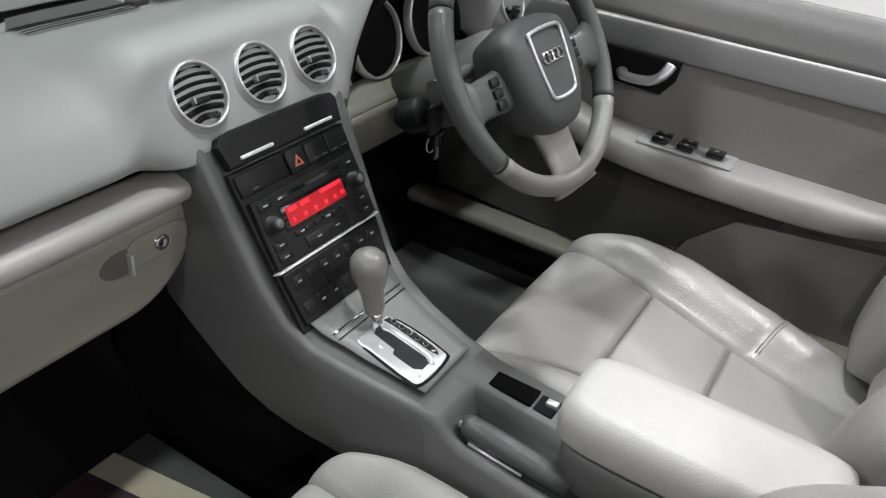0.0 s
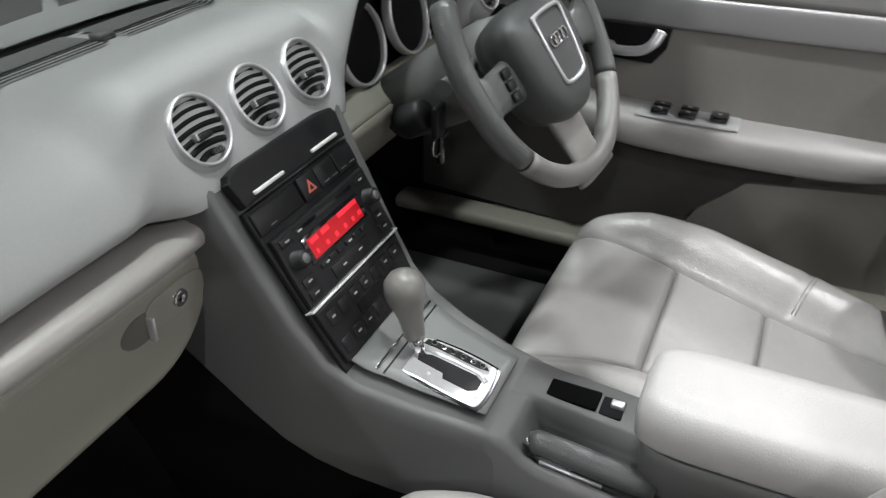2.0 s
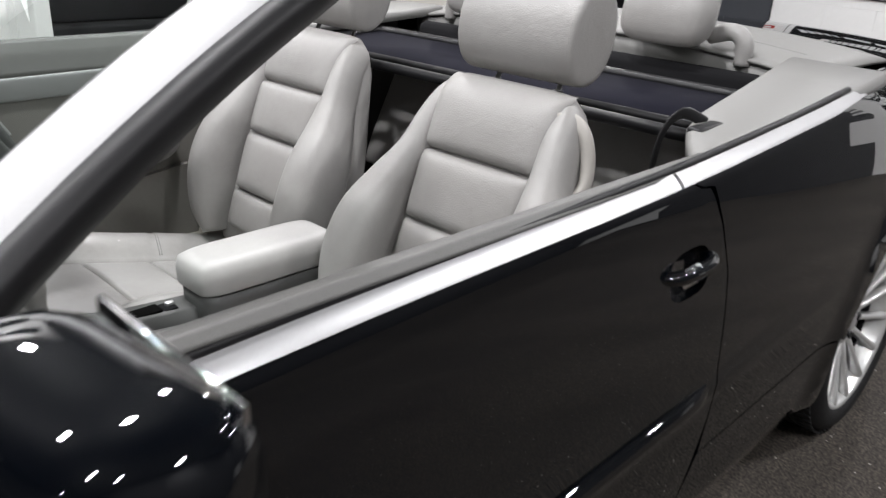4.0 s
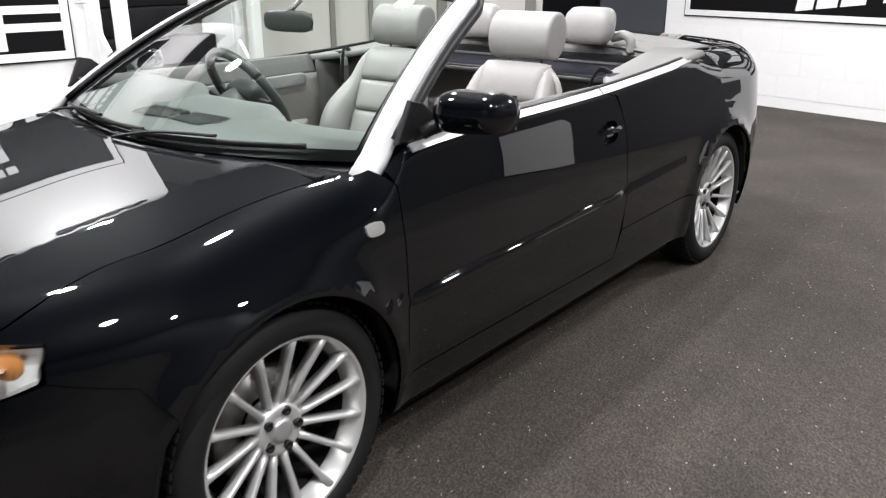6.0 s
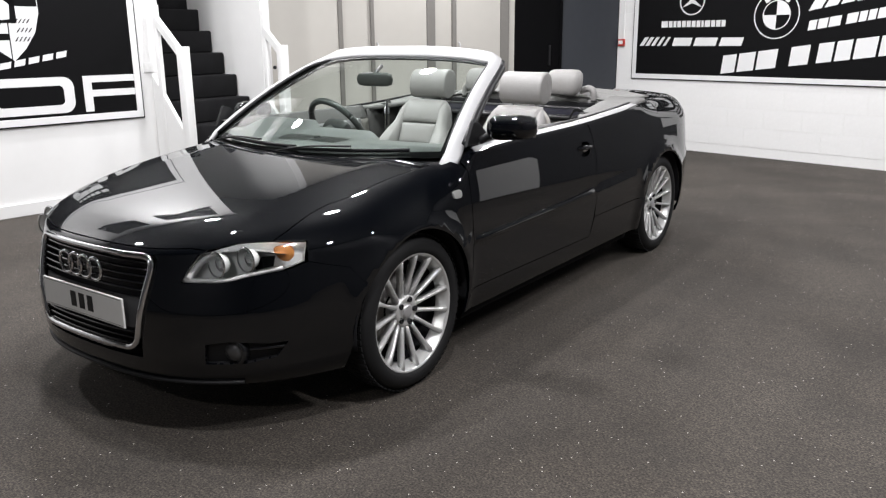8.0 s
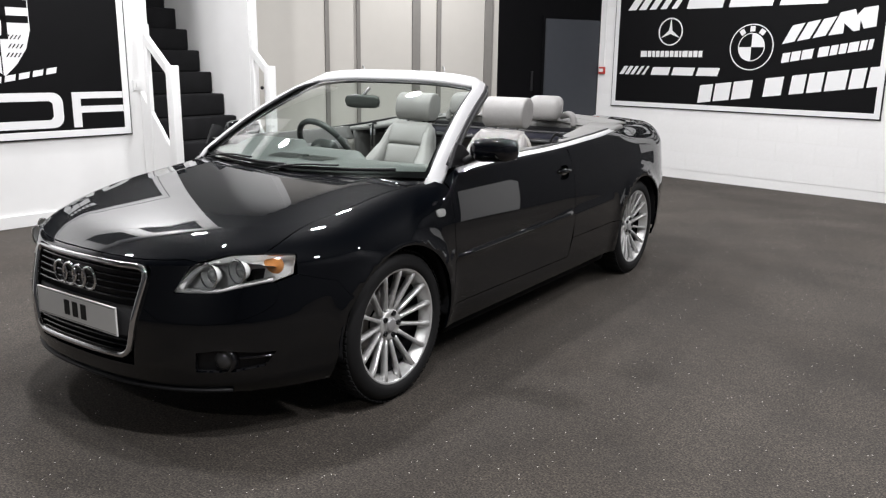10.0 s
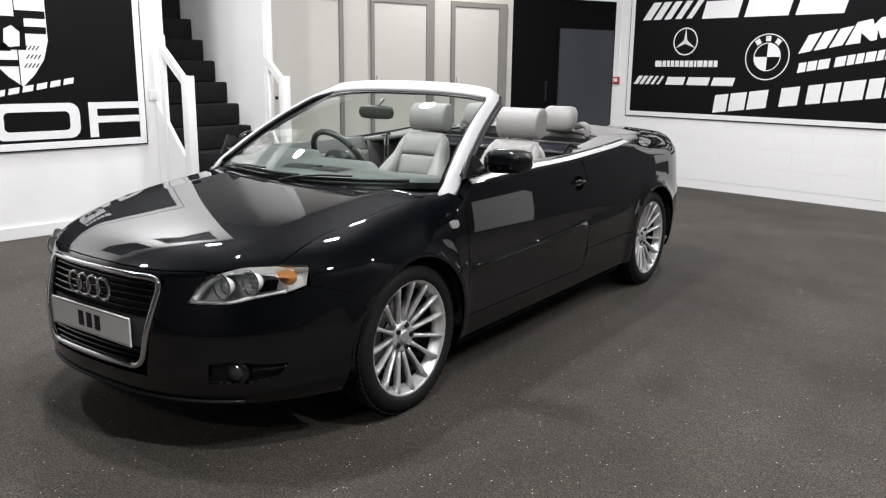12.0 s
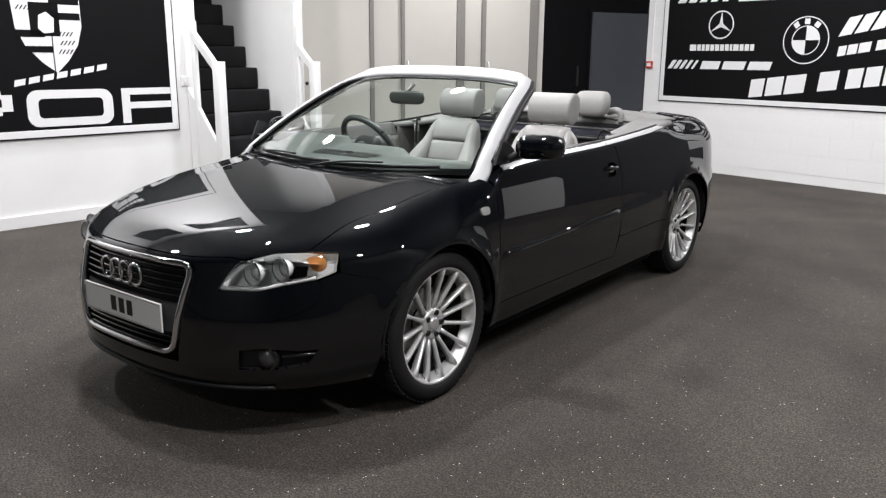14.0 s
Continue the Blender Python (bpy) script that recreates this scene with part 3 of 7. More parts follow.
HOOD_MID = [(-1.0, 0.655), (-0.86, 0.705), (-0.7, 0.752), (-0.5, 0.796), (-0.2, 0.844), (0.1, 0.881), (0.4, 0.907), (0.8, 0.93)]


def hood_z(x, y):
    u = abs(x) / 0.75
    xr = 0.512 + 0.15 * max(0.0, -0.42 - y)              # pressed line that runs back from the lamps
    t = abs(x) - xr
    fade = 0.65 + 0.35 * max(0.0, min(1.0, (0.0 - y) / 0.55))
    kink = 0.5 * (t + math.sqrt(t * t + 0.00003)) * 0.030 * fade / max(0.76 - xr, 0.12)
    return lerp_table(HOOD_MID, y) - 0.004 * u * u - kink - 0.02 * u ** 4 * max(0, min(1, (0.3 - y)))


DECK_MID = [(2.2, 1.052), (2.6, 1.056), (3.0, 1.045), (3.35, 1.02), (3.52, 1.0), (3.66, 0.985)]


def deck_z(x, y):
    u = abs(x) / 0.75
    return lerp_table(DECK_MID, y) - 0.025 * u * u - 0.03 * u ** 4


BELT = [(0.30, 0.905), (0.45, 0.945), (0.8, 0.962), (1.4, 0.972), (2.0, 1.0), (2.35, 1.022), (2.6, 1.02)]


def plan_at(s):
    fx = lambda t: math.copysign(float(np.interp(abs(t), OUT[:, 0], OUT[:, 1])), t)
    fy = lambda t: float(np.interp(abs(t), OUT[:, 0], OUT[:, 2]))
    x, y, e = fx(s), fy(s), 0.004
    dx, dy = fx(s + e) - fx(s - e), fy(s + e) - fy(s - e)
    n = math.hypot(dx, dy) or 1
    return x, y, -dy / n, dx / n                 # the way inwards


FILLET_A = [(-0.9, 0.21), (-0.7, 0.19), (-0.55, 0.16), (0.0, 0.16), (0.3, 0.12), (0.45, 0.045), (2.1, 0.045), (2.5, 0.10), (3.2, 0.13), (3.66, 0.08)]
FILLET_R = [(-0.9, 0.085), (-0.7, 0.09), (-0.55, 0.11), (0.0, 0.17), (0.3, 0.12), (0.45, 0.04), (2.1, 0.045), (2.5, 0.10), (3.2, 0.14), (3.66, 0.06)]
LOW = 0.205


def shoulder(s):
    x, y, ix, iy = plan_at(s)
    a, r = lerp_table(FILLET_A, y), lerp_table(FILLET_R, y)
    return top_z(x + ix * a, y + iy * a, y) - r, r, a


def top_z(px, py, y):
    """Height of the car's upper side: bonnet, waistline or boot, by the way along the side."""
    if y < 0.30:
        return hood_z(px, py)
    if y < 0.42:
        t = (y - 0.30) / 0.12
        return hood_z(px, py) * (1 - t) + lerp_table(BELT, y) * t
    if y < 2.35:
        return lerp_table(BELT, y)
    if y < 2.6:
        t = (y - 2.35) / 0.25
        return lerp_table(BELT, y) * (1 - t) + deck_z(px, py) * t
    return deck_z(px, py)


SIDE = [(0.19, -0.055), (0.24, -0.034), (0.32, -0.020), (0.45, -0.006), (0.55, 0.0), (0.66, -0.004), (0.8, -0.018), (0.92, -0.036), (1.0, -0.05)]
NOSE_IN = [(0.19, -0.05), (0.25, -0.012), (0.36, 0.0), (0.46, 0.0), (0.53, -0.012), (0.62, -0.035), (0.72, -0.06)]


def v_of(s, z):
    z1, r, a = shoulder(s)
    if z <= z1:
        return (z - LOW) / (z1 - LOW)
    lo, hi = 1.0, 2.0
    for k in range(24):
        mid = (lo + hi) / 2
        lo, hi = (mid, hi) if body(s, mid).z < z else (lo, mid)
    return lo


def body(s, v):
    """The car's skin: v is 0 at the sill, 1 where the shoulder starts to bend, 2 on top of it."""
    x, y, ix, iy = plan_at(s)
    z1, r, a = shoulder(s)
    front = max(0.0, min(1.0, (-0.25 - y) / 0.45))
    rear = max(0.0, min(1.0, (y - 3.1) / 0.4))

    def push(z):
        """How far the section stands inwards at a height."""
        prof = lerp_table(SIDE, z) * (1 - front) + lerp_table(NOSE_IN, z) * front
        if rear:
            prof = prof * (1 - rear) + (-0.03 if z > 0.62 else 0.0) * rear
        bulge = 0.0
        for wy in (0.0, WHEELBASE):                   # swelling round the arches
            d = math.hypot(y - wy, z - 0.322)
            bulge += 0.015 * math.exp(-((d - 0.362) / 0.050) ** 2) + 0.006 * math.exp(-((d - 0.358) / 0.018) ** 2) if z > 0.2 else 0
        if 0.3 < y < 2.2:
            bulge += 0.006 * math.exp(-((z - 0.545 - 0.03 * (y - 0.4) / 1.7) / 0.012) ** 2)      # side rub strip
        return -prof - bulge
    if v <= 1:
        z = LOW + v * (z1 - LOW)
        k = push(z)
    else:
        th = (v - 1) * math.pi / 2
        k1 = push(z1)
        drop = max(top_z(x + ix * k1, y + iy * k1, y) - z1, 0.012)
        inset = a * (1 - math.cos(th))
        k = inset + k1
        for n in range(2):
            z = top_z(x + ix * k, y + iy * k, y) - drop * (1 - math.sin(th))
            k = inset + push(z)
        z = top_z(x + ix * k, y + iy * k, y) - drop * (1 - math.sin(th))
    return Vector((x + ix * k, y + iy * k, z))


def resample(poly, step):
    out = []
    for a, b in zip(poly, poly[1:] + poly[:1]):
        n = max(1, round(math.hypot(b[0] - a[0], b[1] - a[1]) / step))
        out += [(a[0] + (b[0] - a[0]) * k / n, a[1] + (b[1] - a[1]) * k / n) for k in range(n)]
    return out


def skin(name, poly, surf, step, side=1, holes=(), depth=0.014, scale=(1.0, 1.0), lift=0.0, raw=False):
    """A panel cut out of a surface by a polygon in its two coordinates, with turned-in edges and true normals."""
    loops = [resample(poly, step)] + [resample(h, step) for h in holes]
    pts, edges = [], []
    for lp in loops:
        o = len(pts)
        pts += [Vector((p[0] * scale[0], p[1] * scale[1])) for p in lp]
        edges += [(o + i, o + (i + 1) % len(lp)) for i in range(len(lp))]
    x0, x1 = min(p.x for p in pts), max(p.x for p in pts)
    y0, y1 = min(p.y for p in pts), max(p.y for p in pts)
    rim = np.array([(p.x, p.y) for p in pts])
    yy = y0 + step / 2
    row = 0
    while yy < y1:
        xx = x0 + (step / 2 if row % 2 else step)
        while xx < x1:
            if np.min((rim[:, 0] - xx) ** 2 + (rim[:, 1] - yy) ** 2) > (0.55 * step) ** 2:
                pts.append(Vector((xx, yy)))
            xx += step
        yy += step * 0.87
        row += 1
    vs, es, fs, ov, oe, of = delaunay_2d_cdt(pts, edges, [], 0, 1e-6)
    flat = [[(p[0] * scale[0], p[1] * scale[1]) for p in lp] for lp in loops]
    keep = []
    for f in fs:
        cx, cy = sum(vs[i].x for i in f) / 3, sum(vs[i].y for i in f) / 3
        if inside(flat[0], cx, cy) and not any(inside(h, cx, cy) for h in flat[1:]):
            keep.append(f)
    fs = keep
    co, no = [], []
    for v in vs:
        a, b = v.x / scale[0], v.y / scale[1]
        p, e = surf(a, b), 0.004
        du, dv = surf(a + e, b) - surf(a - e, b), surf(a, b + e) - surf(a, b - e)
        n = du.cross(dv)
        n = n.normalized() if n.length > 1e-12 else Vector((0, 0, 1))
        co.append(p)
        no.append(n)
    c = sum(co, Vector()) / len(co)
    mean = sum(no, Vector())
    out_way = c - Vector((0, 1.3, 0.45))
    if mean.dot(out_way) < 0:
        no = [-n for n in no]
    co = [p + n * lift for p, n in zip(co, no)]
    tris = []
    count = {}
    for f in fs:
        f = list(f)
        n = (co[f[1]] - co[f[0]]).cross(co[f[2]] - co[f[0]])
        if n.dot(no[f[0]] + no[f[1]] + no[f[2]]) < 0:
            f.reverse()
        tris.append(f)
        for i in range(3):
            count[(f[i], f[(i + 1) % 3])] = 1
    rims = [(a, b) for a, b in count if (b, a) not in count]
    nv = len(co)
    verts, faces, loopn = list(co), list(tris), []
    for f in tris:
        loopn += [no[i] for i in f]
    dup = {}
    for a, b in rims:
        for i in (a, b):
            if i not in dup:
                dup[i] = len(verts)
                verts += [co[i], co[i] - no[i] * depth]
        q = [dup[b], dup[a], dup[a] + 1, dup[b] + 1]
        faces.append(q)
        n = (verts[q[1]] - verts[q[0]]).cross(verts[q[2]] - verts[q[0]])
        n = n.normalized() if n.length else Vector((0, 0, 1))
        loopn += [n] * 4
    if side < 0:
        verts = [Vector((-p.x, p.y, p.z)) for p in verts]
        k, ln = 0, []
        for f in faces:
            ln += [Vector((-n.x, n.y, n.z)) for n in reversed(loopn[k:k + len(f)])]
            k += len(f)
        loopn, faces = ln, [list(reversed(f)) for f in faces]
    return (verts, faces, loopn) if raw else shaped(name, [(verts, faces, loopn)])


def shaped(name, pieces):
    """One mesh from pieces of skin with their own normals."""
    verts, faces, loopn = [], [], []
    for v, f, n in pieces:
        o = len(verts)
        verts += v
        faces += [[i + o for i in q] for q in f]
        loopn += n
    me = bpy.data.meshes.new(name)
    me.from_pydata([tuple(p) for p in verts], [], faces)
    me.update()
    me.polygons.foreach_set("use_smooth", [True] * len(me.polygons))
    me.normals_split_custom_set([tuple(n) for n in loopn])
    return me


def bp(y, z):
    """A corner of a side panel from its place on the side."""
    s = s_of_y(y)
    return (s, v_of(s, z))


def np_(x, z):
    s = s_of_x(x)
    return (s, v_of(s, z))


def arch(wy, r, a0, a1, n=28, cz=0.322):
    return [bp(wy + r * math.cos(a), cz + r * math.sin(a)) for a in [math.radians(a0 + (a1 - a0) * i / n) for i in range(n + 1)]]


car = thing("convertible_car", "black four-seat convertible car with the soft top folded, parked on carpet", "car")
VS = (1.0, 0.62)
G = 0.0022
R_ARCH = 0.352
HEADLIGHT = [np_(0.468, 0.588), np_(0.50, 0.640), np_(0.555, 0.690), np_(0.64, 0.712), np_(0.73, 0.714), (s_of_y(-0.500), v_of(s_of_y(-0.500), 0.706)),
             (s_of_y(-0.515), v_of(s_of_y(-0.515), 0.645)), np_(0.745, 0.622), np_(0.665, 0.606), np_(0.60, 0.588)]
GRILLE_TOP, GRILLE_BOT, GX0, GX1 = 0.668, 0.335, 0.368, 0.292


BONNET_S = [s_of_y(-0.26) * i / 68 for i in range(69)]
S_LAMP, S_SIDE = np_(0.728, 0.717), s_of_y(-0.26)
SHUT = [(S_LAMP[0] + (S_SIDE - S_LAMP[0]) * t, S_LAMP[1] + (2.0 - S_LAMP[1]) * (1 - (1 - t) ** 2)) for t in [i / 8 for i in range(1, 8)]]      # where bonnet and wing meet
bonnet_pieces = []


CREASE = [tuple(q)[:2] for q in spline([(0.756, 0.592, 0), (0.750, 0.556, 0), (0.728, 0.525, 0), (0.685, 0.498, 0), (0.617, 0.480, 0), (0.519, 0.478, 0), (0.420, 0.488, 0), (0.380, 0.508, 0)], 4)]      # ledge of the bumper under the lamps


def side_panels(side):
    sA = s_of_y(-0.38)
    # bumper below the line under the lamps
    bump = [(0.0, 0.0)] + [(sA * k / 12, 0.0) for k in range(1, 12)] + [bp(-0.385, LOW + 0.0), bp(-0.352, 0.37), bp(-0.33, 0.465), bp(-0.298, 0.516), bp(-0.3578, 0.5992), (s_of_y(-0.5035), v_of(s_of_y(-0.5035), 0.6405)), np_(0.752, 0.618)] + [np_(x, z - 0.0012) for x, z in CREASE] + [np_(0.335, 0.53), np_(GX1 + 0.012, 0.30), np_(0.2, 0.300), (0.0, v_of(0.0, 0.300))]
    fog = [np_(0.535, 0.295), np_(0.54, 0.37), np_(0.60, 0.38), np_(0.70, 0.365), np_(0.745, 0.365), np_(0.72, 0.31), np_(0.65, 0.295)]
    part("bumper_cover", skin("bumper_cover", bump, body, 0.028, side, [fog], scale=VS, lift=0.0018), PAINT, car)
    part("fog_recess", skin("fog_recess", fog, body, 0.02, side, scale=VS, lift=-0.02, depth=-0.02), BLACK, car)
    upper = [np_(0.338, 0.533)] + [np_(x, z) for x, z in reversed(CREASE)] + [np_(0.7505, 0.617), np_(0.665, 0.603), np_(0.60, 0.585), np_(0.466, 0.585), np_(0.498, 0.643), np_(0.552, 0.693),
             ]
    upper += [np_(0.50, 0.699), np_(0.42, 0.694), np_(0.34, 0.690), np_(0.2, 0.689), (0.0, v_of(0.0, 0.689)), (0.0, v_of(0.0, 0.676)), np_(0.2, 0.676), np_(0.33, 0.676), np_(GX0 - 0.01, 0.674), np_(GX0 + 0.008, 0.655)]
    lipp = [(0.0, v_of(0.0, 0.692)), np_(0.1, 0.692), np_(0.2, 0.692), np_(0.34, 0.693), np_(0.42, 0.697), np_(0.50, 0.702), np_(0.552, 0.6965), np_(0.60, 0.707), np_(0.638, 0.715), np_(0.69, 0.7175), S_LAMP] + SHUT
    lipp += [(s, 2.0) for s in reversed(BONNET_S)]
    bonnet_pieces.append(skin("bonnet", lipp, body, 0.022, side, scale=VS, depth=0.0008, raw=True))
    part("nose_panel", skin("nose_panel", upper, body, 0.022, side, scale=VS), PAINT, car)
    # wing
    top = 1.985
    wing = arch(0, R_ARCH, 157, -16, 30) + [bp(0.40, LOW + 0.015), bp(0.388, 0.45), bp(0.388, 0.70), bp(0.375, 0.86), (s_of_y(0.34), top)] + \
        [(s_of_y(y), top) for y in (0.2, 0.1, 0.0, -0.1, -0.2, -0.25)] + [(s + 0.006, v - 0.006) for s, v in reversed(SHUT)] + [np_(0.735, 0.7195), (s_of_y(-0.495), v_of(s_of_y(-0.495), 0.711)), (s_of_y(-0.502), v_of(s_of_y(-0.502), 0.642)), bp(-0.357, 0.60), bp(-0.297, 0.517)]
    w = part("front_wing", skin("front_wing", wing, body, 0.03, side, scale=VS), PAINT, car)
    lampp = [bp(0.285 + 0.029 * math.copysign(abs(math.cos(a)) ** 0.6, math.cos(a)), 0.766 + 0.0165 * math.copysign(abs(math.sin(a)) ** 0.6, math.sin(a))) for a in [k * math.pi / 8 for k in range(16)]]
    part("side_repeater", skin("side_repeater", lampp, body, 0.008, side, scale=VS, lift=0.007, depth=0.01), mat("repeater_lens", (0.32, 0.32, 0.31), 0.15, 0, 0.8, 120, 0.1), w, "clear side indicator lens")
    # door with mouldings
    belt = 1.55
    door = [bp(0.393, 0.315), bp(0.392, 0.70), bp(0.379, 0.86), (s_of_y(0.372), belt)] + [(s_of_y(y), belt) for y in (0.6, 0.9, 1.2)] + [(s_of_y(1.47), belt), bp(1.53, 0.94), bp(1.60, 0.87), bp(1.628, 0.78), bp(1.63, 0.5), bp(1.60, 0.315)]
    handle = [bp(1.50 + 0.062 * math.copysign(abs(math.cos(a)) ** 0.7, math.cos(a)), 0.815 + 0.040 * math.copysign(abs(math.sin(a)) ** 0.7, math.sin(a))) for a in [k * math.pi / 10 for k in range(20)]]
    d = part("door", skin("door", door, body, 0.035, side, [handle], scale=VS), PAINT, car)
    part("handle_cup", skin("handle_cup", handle, body, 0.012, side, scale=VS, lift=-0.022, depth=-0.022), GLOSS, d)
    hp = [(body(*bp(y, 0.824)) + Vector((o, 0, 0))) for y, o in ((1.43, -0.012), (1.448, 0.008), (1.50, 0.014), (1.552, 0.008), (1.572, -0.012))]
    hb = tube(spline(hp, 5), 0.013, 8, flat=0.9)
    if side < 0:
        bmesh.ops.scale(hb, vec=(-1, 1, 1), verts=hb.verts)
        bmesh.ops.reverse_faces(hb, faces=hb.faces)
    part("door_handle", hb, PAINT, d, "black lacquered pull handle")
    hc = body(*bp(1.478, 0.822)) + Vector((0.012, 0, 0))
    part("handle_cap", mirrored(box((0.012, 0.046, 0.034), hc, 0.005, 2), side), CHROME, d, "bright metal handle inlay")
    rub = []
    for i in range(25):
        y = 0.40 + 1.20 * i / 24
        z = 0.545 + 0.028 * i / 24
        out_ = 0.0 if i in (0, 24) else 1.0
        sec = []
        for dz, o in ((-0.019, 0.0), (-0.017, 0.007), (-0.010, 0.0105), (0.004, 0.012), (0.011, 0.0105), (0.0165, 0.006), (0.018, 0.0)):
            q = body(*bp(y, z + dz))
            sec.append(q + Vector((o * out_ - 0.001, 0, 0)))
        rub.append(sec)
    part("rub_strip", mirrored(loft(rub, False, False), side), PAINT, d, "body-coloured rub strip")
    # sill
    sill = [bp(0.40, LOW + 0.012), bp(0.385, 0.30), bp(0.392, 0.311), bp(1.60, 0.311), bp(1.634, 0.42), bp(2.29, 0.42), bp(2.305, LOW + 0.012)]
    # rear quarter
    quarter = [bp(1.634, 0.424), bp(1.634, 0.5), bp(1.632, 0.78), bp(1.604, 0.873), bp(1.534, 0.943), (s_of_y(1.474), belt)] + [(s_of_y(y), belt) for y in (1.8, 2.1)] + \
        [(s_of_y(2.3), 1.7), (s_of_y(2.5), 1.95)] + [(s_of_y(y), 1.95) for y in (2.8, 3.1)] + [(s_of_y(3.3), 1.95), bp(3.36, 0.93), bp(3.32, 0.72), bp(3.18, 0.62), bp(3.03, 0.56)] + arch(WHEELBASE, R_ARCH, 38, 164, 26) + [bp(2.30, 0.424)]
    q = part("rear_quarter", skin("rear_quarter", quarter, body, 0.035, side, scale=VS), PAINT, car)
    part("sill", skin("sill", sill, body, 0.03, side, scale=VS), PAINT, car)
    end = float(OUT[-1, 0])
    rearb = [bp(3.0, LOW + 0.02)] + arch(WHEELBASE, R_ARCH, -18, 36, 10) + [bp(3.034, 0.556), bp(3.18, 0.615), bp(3.325, 0.71), (end - 0.001, v_of(end - 0.001, 0.70)), (end - 0.001, 0.03)]
    part("rear_bumper_cover", skin("rear_bumper_cover", rearb, body, 0.04, side, scale=VS), PAINT, car)
    lamp = [bp(3.327, 0.725), bp(3.364, 0.93), (s_of_y(3.30), 1.93), (s_of_y(3.5), 1.9), (s_of_y(3.57), 1.5), (s_of_y(3.59), v_of(s_of_y(3.59), 0.73))]
    part("tail_lamp", skin("tail_lamp", lamp, body, 0.03, side, scale=VS, lift=-0.001), mat("tail_lamp_lens", (0.22, 0.01, 0.01), 0.12, 0, 1.0, 90, 0.1), car, "dark red tail lamp lens")
    back = [(s_of_y(3.593), v_of(s_of_y(3.593), 0.705)), (s_of_y(3.573), 1.5), (s_of_y(3.505), 1.9)]
    k0 = s_of_y(3.505)
    back += [(k0 + (end - 0.001 - k0) * i / 5, 1.9) for i in range(1, 6)] + [(end - 0.001, v_of(end - 0.001, 0.705))]
    part("boot_face", skin("boot_face", back, body, 0.04, side, scale=VS), PAINT, car)
    # bright belt strip
    strip = [(s_of_y(y), 1.26) for y in (0.46, 0.7, 1.0, 1.3, 1.47)] + [(s_of_y(y), 1.60) for y in (1.47, 1.3, 1.0, 0.7, 0.46)]
    part("belt_strip", skin("belt_strip", strip, body, 0.02, side, scale=VS, lift=0.004, depth=0.02), SATIN, d, "bright aluminium waistline strip")
    seal = [body(s_of_y(y), 1.67) + Vector((0, 0, 0.003)) for y in (0.46, 0.7, 0.95, 1.2, 1.47, 1.7, 1.95, 2.2)]
    part("belt_seal", mirrored(tube(spline(seal, 3), 0.007, 8), side), BLACK, d)
    strip = [(s_of_y(y), 1.26) for y in (1.478, 1.8, 2.1)] + [(s_of_y(2.27), 1.40), (s_of_y(2.28), 1.57)] + [(s_of_y(y), 1.60) for y in (2.1, 1.8, 1.478)]
    part("belt_strip", skin("belt_strip", strip, body, 0.02, side, scale=VS, lift=0.004, depth=0.02), SATIN, q, "bright aluminium waistline strip")


for side in (1, -1):
    side_panels(side)


def hood_surf(x, y):
    return Vector((x, y, hood_z(x, y)))


edge = [body(s, 2.0).xy for s in BONNET_S] + [body(s_of_y(-0.26 + 0.59 * i / 18), 2.0).xy - Vector((0.001, 0)) for i in range(1, 19)]
edge = [tuple(e) for e in edge]
wide = edge[-1][0]
back = [(x, 0.335 - 0.17 * (1 - (x / wide) ** 2)) for x in [wide * (1 - 2 * i / 28) for i in range(1, 28)]]
poly = edge + back + [(-x, y) for x, y in reversed(edge[1:])]
clean = [poly[0]]
for q in poly[1:]:
    if math.hypot(q[0] - clean[-1][0], q[1] - clean[-1][1]) > 0.003:
        clean.append(q)
bonnet_pieces.append(skin("bonnet", clean, hood_surf, 0.03, depth=0.001, raw=True))
part("bonnet", shaped("bonnet", bonnet_pieces), PAINT, car)


def deck_surf(x, y):
    return Vector((x, y, deck_z(x, y)))


edge = []
for i in range(40):
    s = s_of_y(2.75) + (float(OUT[-1, 0]) - s_of_y(2.75)) * i / 39
    p = body(s, 1.94)
    edge.append((p.x - 0.003, p.y - 0.002))
edge[-1] = (0.0, edge[-1][1])
front = [(-0.72 + 1.44 * i / 20, 2.74) for i in range(21)]
poly = edge + [(-x, y) for x, y in reversed(edge[:-1])] + front
clean = [poly[0]]
for p in poly[1:]:
    if math.hypot(p[0] - clean[-1][0], p[1] - clean[-1][1]) > 0.01:
        clean.append(p)
part("boot_lid", skin("boot_lid", clean, deck_surf, 0.05), PAINT, car)


